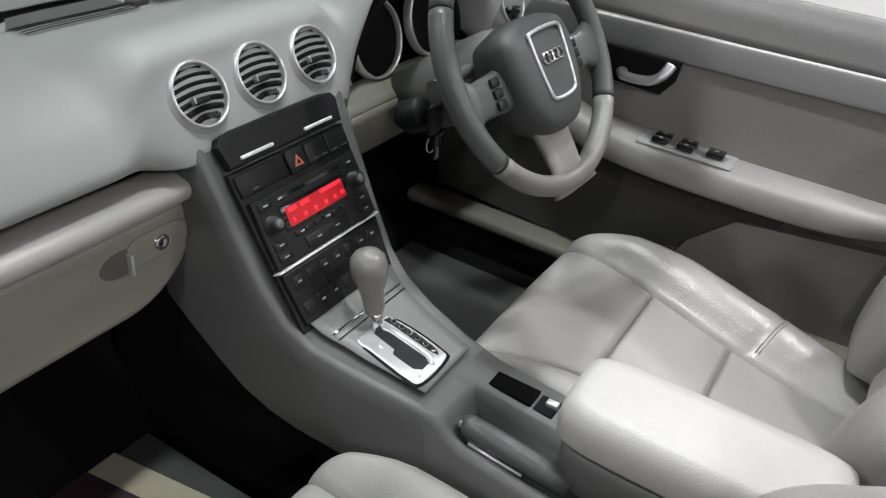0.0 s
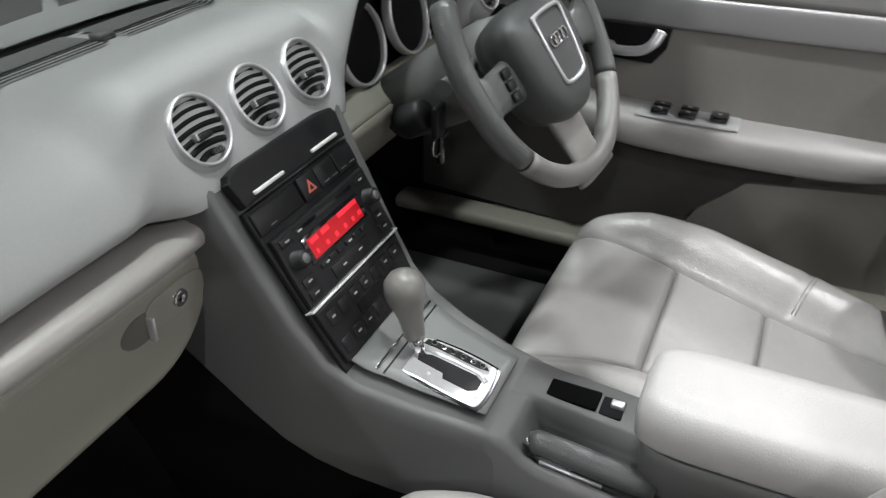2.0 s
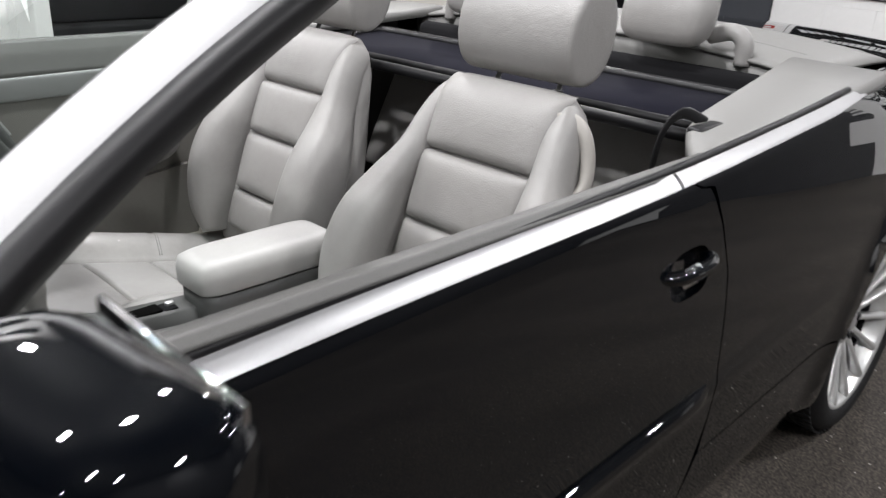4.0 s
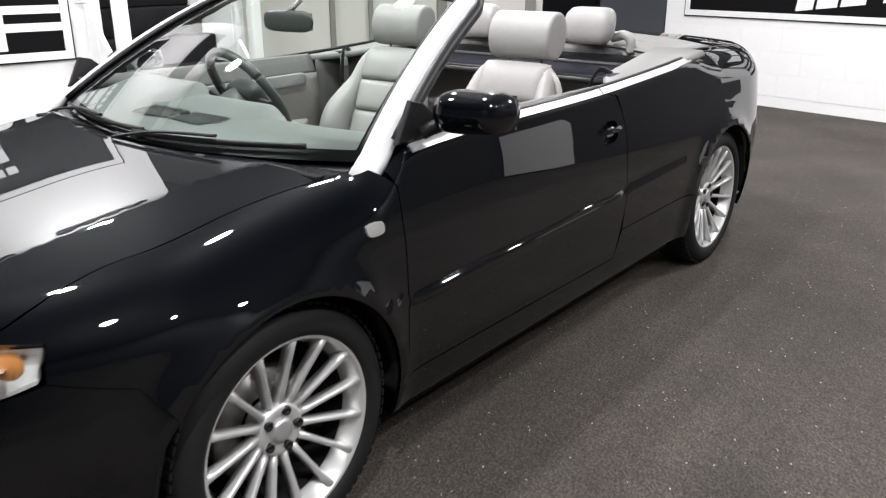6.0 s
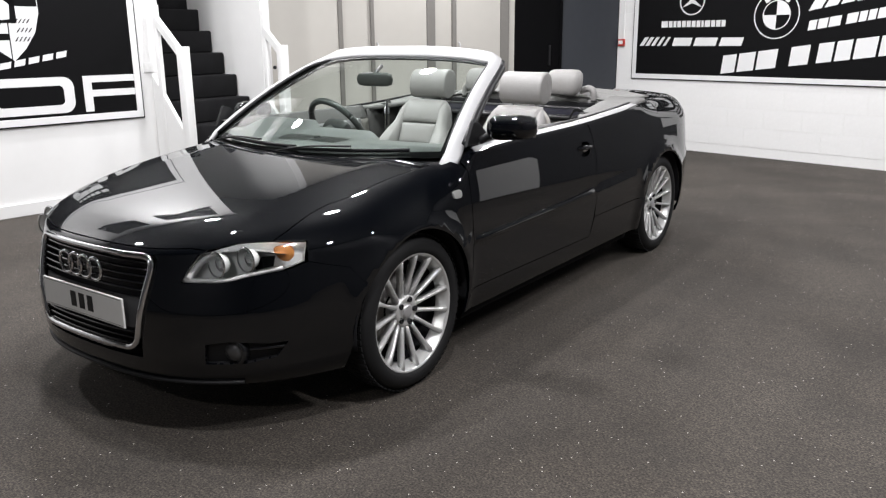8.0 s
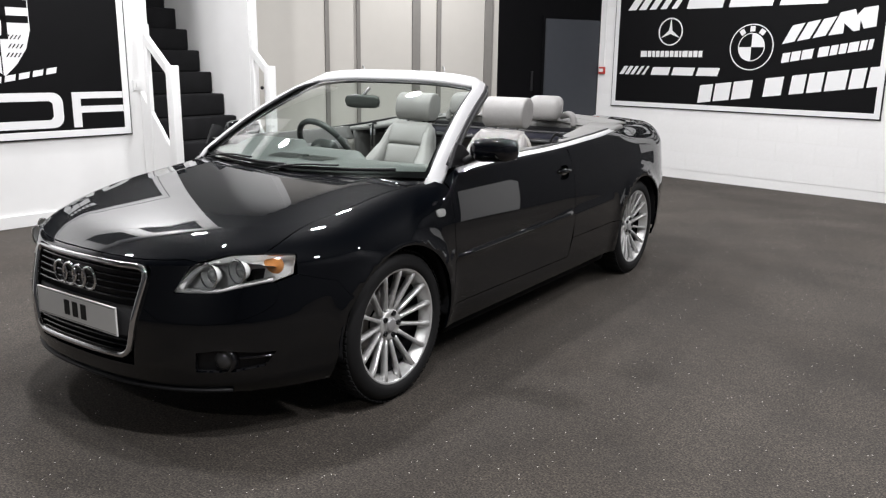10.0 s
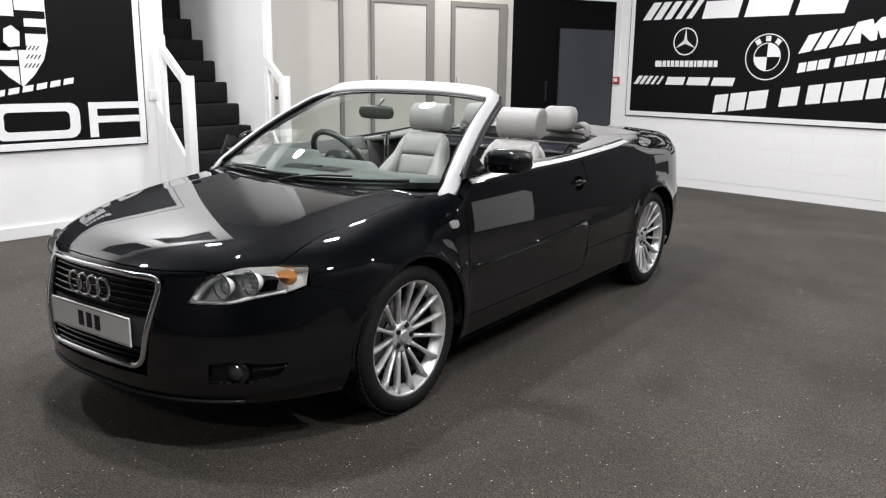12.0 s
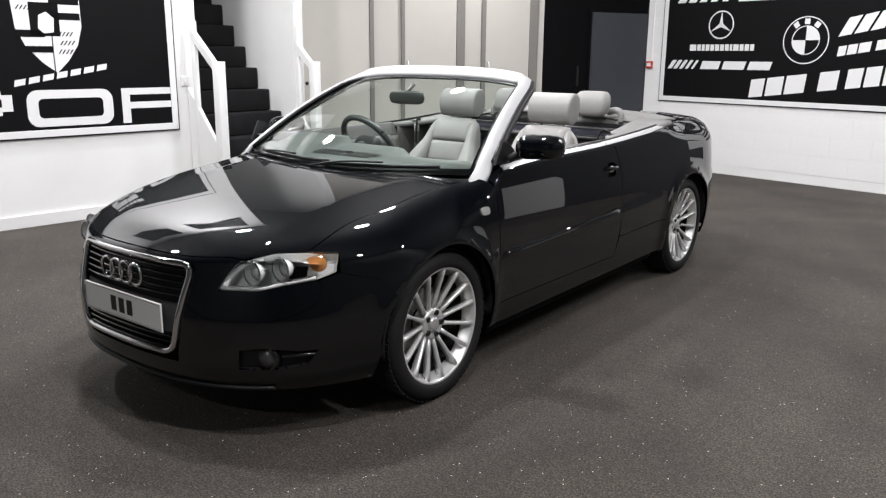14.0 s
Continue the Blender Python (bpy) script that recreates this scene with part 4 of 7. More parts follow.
# wheels
def wheel(x, y, side):
    """Multi-spoke alloy wheel: its parts under one wheel empty."""
    w = new("wheel")
    w.parent = car
    w.matrix_basis = pose(x, y, 0.322) @ Matrix.Rotation(math.radians(90 * side), 4, "Y")
    # the wheel's own z points away from the car
    prof = [(0.244, 0.095), (0.250, 0.106), (0.266, 0.112), (0.290, 0.110), (0.306, 0.100), (0.316, 0.086), (0.321, 0.06), (0.322, 0.0), (0.321, -0.06), (0.315, -0.095), (0.29, -0.11), (0.245, -0.10)]
    t = part("tyre", lathe(prof, 72), RUBBER, w, "black low-profile tyre")
    bm = bmesh.new()
    for k in range(72):
        for zz, ww in ((0.07, 0.045), (0.015, 0.04), (-0.045, 0.045)):
            a = 2 * math.pi * (k + (0.5 if zz == 0.015 else 0)) / 72
            b = box((0.006, 0.018, ww), (0.322, 0, zz), 0.0)
            bmesh.ops.rotate(b, cent=(0, 0, 0), matrix=Matrix.Rotation(a, 3, "Z"), verts=b.verts)
            me = bpy.data.meshes.new("tmp")
            b.to_mesh(me)
            b.free()
            bm.from_mesh(me)
            bpy.data.meshes.remove(me)
    part("tread", bm, RUBBER, t)
    rim = [(0.205, -0.09), (0.225, -0.085), (0.205, -0.05), (0.200, 0.0), (0.206, 0.05), (0.216, 0.075), (0.222, 0.088), (0.226, 0.098), (0.232, 0.1025), (0.238, 0.100), (0.238, 0.09), (0.228, 0.06)]
    rim = [(q * 1.052, h) for q, h in rim]
    r = part("rim", lathe(rim, 96), ALLOY, w, "silver alloy rim with fifteen slim spokes")
    part("barrel", lathe([(0.212, 0.05), (0.208, -0.07), (0.11, -0.075), (0.0, -0.075)], 48), DARK, w)
    hub = [(0.0, 0.060), (0.030, 0.062), (0.034, 0.056), (0.038, 0.056), (0.056, 0.064), (0.066, 0.058), (0.070, 0.04), (0.064, 0.0)]
    part("hub", lathe(hub, 48), ALLOY, w)
    part("centre_cap", lathe([(0, 0.068), (0.02, 0.069), (0.028, 0.067), (0.030, 0.06)], 32), SATIN, w)
    for k in range(5):
        a = 2 * math.pi * k / 5 + 0.3
        part("wheel_bolt", lathe([(0.0, 0.064), (0.005, 0.064), (0.0055, 0.069), (0.012, 0.068), (0.0125, 0.055)], 12, Matrix.Translation((0.050 * math.cos(a), 0.050 * math.sin(a), 0))), BLACK, w)
    sp = []
    for r0, hw, z in ((0.056, 0.0115, 0.054), (0.10, 0.0080, 0.066), (0.155, 0.0074, 0.079), (0.205, 0.0082, 0.092), (0.2405, 0.0125, 0.0985)):
        sp.append([(r0, -hw, z - 0.030), (r0, -hw, z - 0.006), (r0, -hw * 0.55, z), (r0, hw * 0.55, z), (r0, hw, z - 0.006), (r0, hw, z - 0.030)])
    bm = loft(sp)
    me = bpy.data.meshes.new("spoke")
    bm.to_mesh(me)
    bm.free()
    me.materials.append(ALLOY)
    for k in range(15):
        o = new("spoke", me)
        o.parent = w
        o.matrix_basis = Matrix.Rotation(2 * math.pi * k / 15 + 0.1, 4, "Z")
    # brake disc
    part("brake_disc", lathe([(0.07, -0.005), (0.15, -0.005), (0.15, -0.028), (0.07, -0.028)], 48), mat("brake_disc_steel", (0.3, 0.29, 0.28), 0.4, 1.0), w)
    return w


for yy in (0.0, WHEELBASE):
    for side in (1, -1):
        wheel(0.758 * side, yy, side)
        # arch lining
        bm = sheet(lambda u, v: Vector((side * (0.868 - 0.33 * v), yy + 0.362 * math.cos(math.pi * (1.08 * u - 0.04)), 0.322 + 0.362 * math.sin(math.pi * (1.08 * u - 0.04)))), 40, 4, 0.004)
        part("arch_lining", bm, DARK, car)

# dark inner tub behind the panels
part("floor_pan", box((1.5, 2.8, 0.06), (0, 1.3, 0.235)), DARK, car)
# slab and inset side strips added to block light and deepen the floor shadow
part("underbody_light_block", box((1.2, 3.75, 0.03), (0, 1.25, 0.185)), DARK, car)
for side in (1, -1):
    block_rings = [[(side * x, y, z) for x, z in ((0.805, 0.225), (0.80, 0.178), (0.79, 0.158), (0.76, 0.155), (0.58, 0.175), (0.58, 0.22))] for y in (0.42, 0.46, 0.9, 1.4, 1.9, 2.22, 2.27)]
    part("sill_light_block", loft(block_rings), DARK, car)
part("undertray", box((1.0, 0.7, 0.04), (0, -0.42, 0.24)), DARK, car)
for side in (1, -1):
    part("inner_sill", box((0.06, 1.85, 0.3), (side * 0.80, 1.32, 0.38)), DARK, car)
part("engine_bulkhead", box((1.34, 0.84, 0.36), (0, -0.19, 0.48)), DARK, car)
# unseen boards added to keep lamp light out of the footwells
part("scuttle_light_block", box((1.44, 0.03, 0.60), (0, 0.255, 0.58)), DARK, car)
for side in (1, -1):
    part("kick_light_block", box((0.03, 0.42, 0.56), (side * 0.735, 0.46, 0.56)), DARK, car)
    part("under_dash_light_block", box((0.58, 0.26, 0.02), (side * 0.43, 0.40, 0.65)), DARK, car)


# ---- car: nose ----
def nose_surf(x, z):
    """The nose's skin by x and height, for parts that cross the middle."""
    s = s_of_x(abs(x))
    p = body(s, v_of(s, z))
    return Vector((math.copysign(p.x, x) if x else 0.0, p.y, p.z))


def grille_outline(grow=0.0, n=6):
    """Rounded shield: wide at the top, narrower below."""
    cs = [(GX1, GRILLE_BOT, 0.05), (GX0, GRILLE_TOP, 0.05), (-GX0, GRILLE_TOP, 0.05), (-GX1, GRILLE_BOT, 0.05)]
    out = []
    for i, (x, z, r) in enumerate(cs):
        p = Vector((x + math.copysign(grow, x), z + (grow if z > 0.5 else -grow)))
        a = Vector((cs[i - 1][0], cs[i - 1][1])) - Vector((x, z))
        b = Vector((cs[(i + 1) % 4][0], cs[(i + 1) % 4][1])) - Vector((x, z))
        a, b = a.normalized() * r, b.normalized() * r
        for k in range(n + 1):
            t = k / n
            out.append(tuple((p + a) * (1 - t) ** 2 + p * 2 * t * (1 - t) + (p + b) * t * t))
    return out


grille = new("radiator_grille")
grille.parent = car
tagged(grille, "black slatted radiator grille in a chrome surround")
ring = [nose_surf(x, z) + Vector((0, -0.008, 0)) for x, z in resample(grille_outline(), 0.02)]
part("surround", tube(ring, 0.0125, 8, up=(0, 1, 0), closed=True), CHROME, grille, "bright chrome grille surround")
part("backing", skin("backing", grille_outline(0.004), nose_surf, 0.04, lift=-0.045, depth=-0.04), BLACK, grille)


def grille_half(z):
    t = (z - GRILLE_BOT) / (GRILLE_TOP - GRILLE_BOT)
    return GX1 + (GX0 - GX1) * t - 0.006


for z in [0.645 - 0.0235 * i for i in range(5)] + [0.395 - 0.0215 * i for i in range(3)]:
    w = grille_half(z) - (0.012 if z > 0.63 or z < 0.36 else 0)
    pts = [nose_surf(-w + 2 * w * i / 16, z) + Vector((0, 0.004, 0)) for i in range(17)]
    part("slat", tube(pts, 0.0125, 6, flat=0.34), GLOSS, grille)
PLATE_Z = 0.465
w = grille_half(PLATE_Z)
part("plate_panel", skin("plate_panel", [(-w, 0.522), (-w + 0.02, 0.408), (w - 0.02, 0.408), (w, 0.522)], nose_surf, 0.03, lift=-0.006, depth=0.01), mat("plate_panel_grey", (0.05, 0.05, 0.052), 0.45), grille)
plate = new("number_plate")
plate.parent = car
plate.matrix_basis = pose(0, NOSE_Y + 0.002, PLATE_Z, 90, 0, 0)
bm = bmesh.new()
part("plate_base", prism([(-0.26, -0.055), (0.26, -0.055), (0.26, 0.055), (-0.26, 0.055)], 0.007, bevel=0.002), mat("plate_white", (0.84, 0.84, 0.82), 0.35, 0, 0.3, 30, 0.03), plate, "white number plate with dark bars")
for cx in (-0.055, 0.0, 0.055):
    part("bar", prism([(cx - 0.018, -0.03), (cx + 0.018, -0.03), (cx + 0.018, 0.03), (cx - 0.018, 0.03)], 0.001, Matrix.Translation((0, 0, 0.0072))), BLACK, plate)
part("border", prism([(-0.254, -0.0495), (0.254, -0.0495), (0.254, -0.048), (-0.254, -0.048)], 0.0006, Matrix.Translation((0, 0, 0.0072))), BLACK, plate)
part("border", prism([(-0.254, 0.048), (0.254, 0.048), (0.254, 0.0495), (-0.254, 0.0495)], 0.0006, Matrix.Translation((0, 0, 0.0072))), BLACK, plate)
for k in range(4):
    c = Vector(((k - 1.5) * 0.062, 0, 0.602))
    base = nose_surf(c.x, c.z).y - 0.024
    pts = [(c.x + 0.041 * math.cos(a), base, c.z + 0.041 * math.sin(a)) for a in [2 * math.pi * i / 28 for i in range(28)]]
    part("badge_ring", tube(pts, 0.0062, 8, up=(0, 1, 0), closed=True), CHROME, grille)

LAMPBOWL = mat("lamp_bowl", (0.82, 0.83, 0.82), 0.3, 0.1, 0, 60, 0.05)
LAMPHOUSE = mat("lamp_housing", (0.88, 0.88, 0.87), 0.3, 0.1, 0.3, 60, 0.05)
for side in (1, -1):
    hl = new("headlamp")
    hl.parent = car
    tagged(hl, "clear headlamp with twin reflectors and an amber indicator")
    part("housing", skin("housing", HEADLIGHT, body, 0.02, side, scale=VS, lift=-0.042, depth=-0.038), LAMPHOUSE, hl)
    part("lens", skin("lens", HEADLIGHT, body, 0.02, side, scale=VS, lift=-0.0005, depth=0.004), LENS, hl)
    for x, z, r, nm in ((0.585, 0.648, 0.044, "projector"), (0.665, 0.662, 0.043, "reflector_bowl")):
        c = nose_surf(x, z)
        m = look(c + Vector((0, 0.05, 0)), c + Vector((0.03, 1, 0.0)))
        bowl = lathe([(r, 0.05), (r * 0.98, 0.054), (r * 0.9, 0.048), (r * 0.72, 0.018), (r * 0.3, 0.0), (0, -0.002)], 28, m)
        part(nm, mirrored(bowl, side), LAMPBOWL, hl)
        bulb = lathe([(0, 0.045 if nm == "projector" else 0.03), (r * 0.30, 0.04 if nm == "projector" else 0.026), (r * 0.42, 0.01), (r * 0.42, 0)], 20, m)
        part("bulb_shield", mirrored(bulb, side), LAMPBOWL, hl)
        rim_ = [m @ Vector((r * 1.02 * math.cos(a), r * 1.02 * math.sin(a), 0.054)) for a in [2 * math.pi * i / 28 for i in range(28)]]
        part("inner_ring", mirrored(tube([m @ Vector((r * 0.66 * math.cos(a), r * 0.66 * math.sin(a), 0.034)) for a in [2 * math.pi * i / 24 for i in range(24)]], 0.0028, 6, up=(0, 1, 0), closed=True), side), CHROME, hl)
        for k in (-1, 0, 1):
            part("reflector_rib", mirrored(box((r * 1.3, 0.003, 0.006), (0, 0.42 * r * k, 0.030), 0.001, 1, m), side), LAMPHOUSE, hl)
        part("bowl_rim", mirrored(tube(rim_, 0.0035, 6, up=(0, 1, 0), closed=True), side), CHROME, hl)
    c = body(s_of_y(-0.585), v_of(s_of_y(-0.585), 0.668))
    amb = lathe([(0, 0.016), (0.022, 0.014), (0.034, 0.008), (0.038, 0.0)], 20, look(c + Vector((-0.03, 0.04, 0)), c + Vector((-1.0, 1.3, 0))))
    part("indicator", mirrored(amb, side), AMBER, hl, "amber indicator bulb cover")
    strip = [nose_surf(x, z) + Vector((0, 0.012, 0)) for x, z in ((0.474, 0.594), (0.52, 0.593), (0.60, 0.594), (0.67, 0.612), (0.74, 0.628))]
    part("trim_edge", mirrored(tube(spline(strip, 4), 0.010, 6), side), LAMPHOUSE, hl)
    inner = [nose_surf(x, z) + Vector((0, 0.024, 0)) for x, z in ((0.478, 0.597), (0.508, 0.64), (0.55, 0.675), (0.6, 0.693))]
    part("bright_wing", mirrored(tube(spline(inner, 4), [0.026 - 0.0016 * i for i in range(13)], 8, flat=0.7), side), LAMPHOUSE, hl)
    fc = nose_surf(0.60, 0.335) + Vector((0, 0.03, 0))
    m = look(fc, fc + Vector((-0.25, 1, 0)))
    part("fog_lamp", mirrored(lathe([(0, 0.02), (0.025, 0.018), (0.036, 0.01), (0.04, 0.0), (0.043, 0.004), (0.045, -0.02)], 24, m), side), mat("fog_lamp_glass", (0.09, 0.09, 0.092), 0.1, 0.6), car)
    part("fog_bezel", mirrored(lathe([(0.044, 0.012), (0.052, 0.014), (0.054, 0.0), (0.054, -0.03)], 24, m), side), GLOSS, car)
    pts = [nose_surf(x, 0.345 + 0.02 * (x - 0.65)) + Vector((0, 0.008, 0)) for x in (0.655, 0.69, 0.73, 0.77)]
    part("vent_bar", mirrored(tube(spline(pts, 4), 0.006, 6), side), GLOSS, car)
lip = [nose_surf(x, 0.222) + Vector((0, -0.004, -0.004)) for x in [-0.64 + 1.28 * i / 40 for i in range(41)]]
part("chin_lip", tube(lip, 0.012, 8, flat=0.7), BLACK, car)


# ---- car: windscreen, mirrors, wipers ----
def ws_base(u):
    x = 0.755 * (2 * u - 1)
    return Vector((x, 0.205 + 0.165 * (x / 0.755) ** 2, 0.885 + 0.018 * (x / 0.755) ** 2))


def ws_top(u):
    x = 0.575 * (2 * u - 1)
    return Vector((x, 0.985 + 0.05 * (x / 0.575) ** 2, 1.308 - 0.035 * abs(x / 0.575) ** 3))


def windscreen(u, v):
    p = ws_base(u).lerp(ws_top(u), v)
    bow = 0.03 * 4 * v * (1 - v)
    return p + Vector((0, -0.5 * bow, 0.85 * bow))


part("windscreen", sheet(windscreen, 32, 20), GLASS, car, "clear greenish windscreen glass")
for nm, u0, u1, v0, v1 in (("frit_band", 0.0, 1.0, 0.0, 0.05), ("frit_band", 0.0, 0.022, 0.05, 0.955), ("frit_band", 0.978, 1.0, 0.05, 0.955), ("frit_band", 0.0, 1.0, 0.965, 1.0)):
    part(nm, sheet(lambda u, v: windscreen(u0 + (u1 - u0) * u, v0 + (v1 - v0) * v) + Vector((0, 0.003, -0.003)), 32, 6), BLACK, car)
pill = []
for k in range(13):
    pill.append(windscreen(1.0, k / 12) + Vector((0.014 - 0.002 * k / 12, 0.014, 0.006)))
head = [windscreen(u, 1.0) + Vector((0.0, 0.022, 0.008)) for u in [0.965 - 0.93 * i / 24 for i in range(25)]]
path = pill[:-1] + [pill[-1].lerp(head[0], 0.4) + Vector((0.0, -0.004, -0.004))] + head + [Vector((-p.x, p.y, p.z)) for p in reversed(pill[:-1])]
path.insert(0, Vector((0.765, 0.26, 0.79)))
path.append(Vector((-0.765, 0.26, 0.79)))


def frame_bar(pts, w, h, shift):
    rings = []
    P = [Vector(p) for p in pts]
    for i, p in enumerate(P):
        t = (P[min(i + 1, len(P) - 1)] - P[max(i - 1, 0)]).normalized()
        c = Vector((0, 1.65, 0.75))
        out = (p - c)
        out = (out - t * out.dot(t)).normalized()        # away from the cabin's middle
        side_v = t.cross(out).normalized()
        if side_v.y < 0:
            side_v = -side_v
        q = p + side_v * shift[0] + out * shift[1]
        ring = []
        for k in range(12):
            a = 2 * math.pi * k / 12
            ring.append(q + side_v * w * math.copysign(abs(math.cos(a)) ** 0.7, math.cos(a)) + out * h * math.copysign(abs(math.sin(a)) ** 0.7, math.sin(a)))
        rings.append(ring)
    return loft(rings)


part("windscreen_frame", frame_bar(path, 0.037, 0.014, (0.010, 0.008)), FRAMESILVER, car, "satin silver windscreen surround")
part("frame_lining", frame_bar(path[1:-1], 0.034, 0.016, (0.014, -0.016)), DARK, car, "dark inner lining of the windscreen surround")
part("window_seal", frame_bar(path[2:14], 0.019, 0.0235, (0.041, 0.0)), BLACK, car)
part("frame_seal", frame_bar(path[1:-1], 0.006, 0.008, (-0.028, 0.0)), BLACK, car)
cowl = lambda u, v: Vector((0.76 * (2 * u - 1), 0.165 + 0.17 * (2 * u - 1) ** 2 + 0.10 * v, 0.868 + 0.004 * v + 0.014 * (2 * u - 1) ** 2))
part("scuttle_panel", sheet(cowl, 32, 4, 0.006), BLACK, car)
for x0, x1, tip in ((-0.58, 0.0, 0.015), (-0.04, 0.60, 0.02)):
    pts = []
    for i in range(15):
        t = i / 14
        u = 0.5 + (x0 + (x1 - x0) * t) / 1.51
        pts.append(windscreen(u, 0.018 + tip * t) + Vector((0, -0.010, 0.012)))
    wp = new("wiper")
    wp.parent = car
    part("blade", tube(pts, 0.0055, 6, flat=1.6), BLACK, wp)
    arm = [pts[0] + Vector((-0.03, -0.05, -0.012)), pts[3] + Vector((0, -0.012, 0.014)), pts[8] + Vector((0, -0.006, 0.018))]
    part("arm", tube(spline(arm, 6), 0.008, 6, flat=0.6), BLACK, wp)
part("washer_jet", box((0.03, 0.02, 0.008), (0.32, 0.19, 0.886), 0.003), BLACK, car)
part("washer_jet", box((0.03, 0.02, 0.008), (-0.32, 0.19, 0.886), 0.003), BLACK, car)
for side in (1, -1):
    dm = new("door_mirror")
    dm.parent = car
    tagged(dm, "gloss black door mirror on a short arm" if side > 0 else "gloss black door mirror folded back against the car")
    fold = Matrix() if side > 0 else Matrix.Translation((0.858, 0.635, -0.022)) @ Matrix.Rotation(math.radians(82), 4, "Z") @ Matrix.Translation((-0.868, -0.56, 0))
    rings = []
    for t in np.linspace(0, 1, 15):
        x = 0.868 + 0.215 * t
        k = max(1 - abs(2 * t - 1) ** 5, 0.0) ** 0.5 * 0.93 + 0.03
        cz = 1.022 + 0.006 * t
        ring = []
        for i in range(20):
            a = 2 * math.pi * i / 20
            yy = math.copysign(abs(math.cos(a)) ** 0.8, math.cos(a))
            zz = math.copysign(abs(math.sin(a)) ** 0.75, math.sin(a))
            ring.append((x, 0.545 + 0.03 * t + (0.055 * yy if yy > 0 else 0.075 * yy) * k, cz + 0.06 * zz * k * (1 - 0.12 * t)))
        rings.append(ring)
    part("shell", mirrored(loft([[fold @ Vector(q) for q in ring] for ring in rings]), side), PAINT, dm)
    glass = box((0.17, 0.004, 0.085), (0.977, 0.605, 1.026), 0.001)
    bmesh.ops.transform(glass, matrix=fold, verts=glass.verts)
    part("mirror_glass", mirrored(glass, side), CHROME, dm)
    foot = [(0.845, 0.50, 0.965), (0.875, 0.515, 0.985), (0.91, 0.53, 0.995)]
    if side > 0:
        part("foot", mirrored(tube(spline(foot, 4), 0.022, 10, flat=0.8), side), BLACK, dm)
    q = prism([(y, z) for y, z in ((0.42, 0.945), (0.62, 0.962), (0.52, 1.04), (0.475, 1.05))], 0.016, Matrix(((0, 0, 1, 0.815), (1, 0, 0, 0), (0, 1, 0, 0), (0, 0, 0, 1))), 0.004)
    part("mirror_base", mirrored(q, side), BLACK, dm)
rv = new("rear_view_mirror")
rv.parent = car
rings = []
for t in np.linspace(-1, 1, 17):
    k = max(1 - abs(t) ** 6, 0.0) ** 0.5 * 0.95 + 0.03
    rings.append([(0.115 * t, 0.80 + 0.016 * math.cos(a) * k + 0.01 * t, 1.195 + 0.036 * math.copysign(abs(math.sin(a)) ** 0.7, math.sin(a)) * k) for a in [2 * math.pi * i / 16 for i in range(16)]])
part("casing", loft(rings), PLASTIC_D, rv, "grey rear-view mirror casing")
part("mirror_glass", box((0.2, 0.003, 0.055), (0, 0.818, 1.195), 0.001), CHROME, rv)
part("stem", tube([(0, 0.80, 1.20), (0, 0.82, 1.235), (0, 0.86, 1.262)], 0.01, 8), PLASTIC_D, rv)

# ---- car: cabin ----
def pillow(a, b, c, d, up, thick, n=16, sharp=6, crown=0.0, roll=None):
    """A padded panel between four corners that swells along up; roll(u, v) adds a shift."""
    a, b, c, d, up = (Vector(p) for p in (a, b, c, d, up))
    up = up.normalized()

    def fn(u, v):
        uu, vv = 0.5 - 0.5 * math.cos(math.pi * u), 0.5 - 0.5 * math.cos(math.pi * v)
        p = (a * (1 - uu) + b * uu) * (1 - vv) + (d * (1 - uu) + c * uu) * vv
        e = max(1 - abs(2 * uu - 1) ** sharp, 0) ** 0.5 * max(1 - abs(2 * vv - 1) ** sharp, 0) ** 0.5
        cr = (1 - (2 * uu - 1) ** 2) * (1 - (2 * vv - 1) ** 2)
        q = p + up * (thick * e + crown * cr)
        return q + roll(uu, vv) if roll else q
    bm = sheet(fn, n, n)
    bmesh.ops.recalc_face_normals(bm, faces=bm.faces)
    if sum((f.normal.dot(up) * f.calc_area() for f in bm.faces)) < 0:
        bmesh.ops.reverse_faces(bm, faces=bm.faces)
    return bm


def sausage(path, wide, tall, n=14, up=(0, 0, 1), power=0.8, per=5):
    """A stuffed roll along a curve with rounded ends: half widths and heights at each knot."""
    pts = spline(path, per)
    W = spline([(w, t, 0) for w, t in zip(wide, tall)], per)
    rings = []
    m = len(pts)
    for i, p in enumerate(pts):
        t = (pts[min(i + 1, m - 1)] - pts[max(i - 1, 0)]).normalized()
        a = t.cross(Vector(up)).normalized()
        b = a.cross(t).normalized()
        ring = []
        for k in range(n):
            q = 2 * math.pi * k / n
            ring.append(p + a * W[i].x * math.copysign(abs(math.cos(q)) ** power, math.cos(q)) + b * W[i].y * math.copysign(abs(math.sin(q)) ** power, math.sin(q)))
        rings.append(ring)
    return loft(rings)


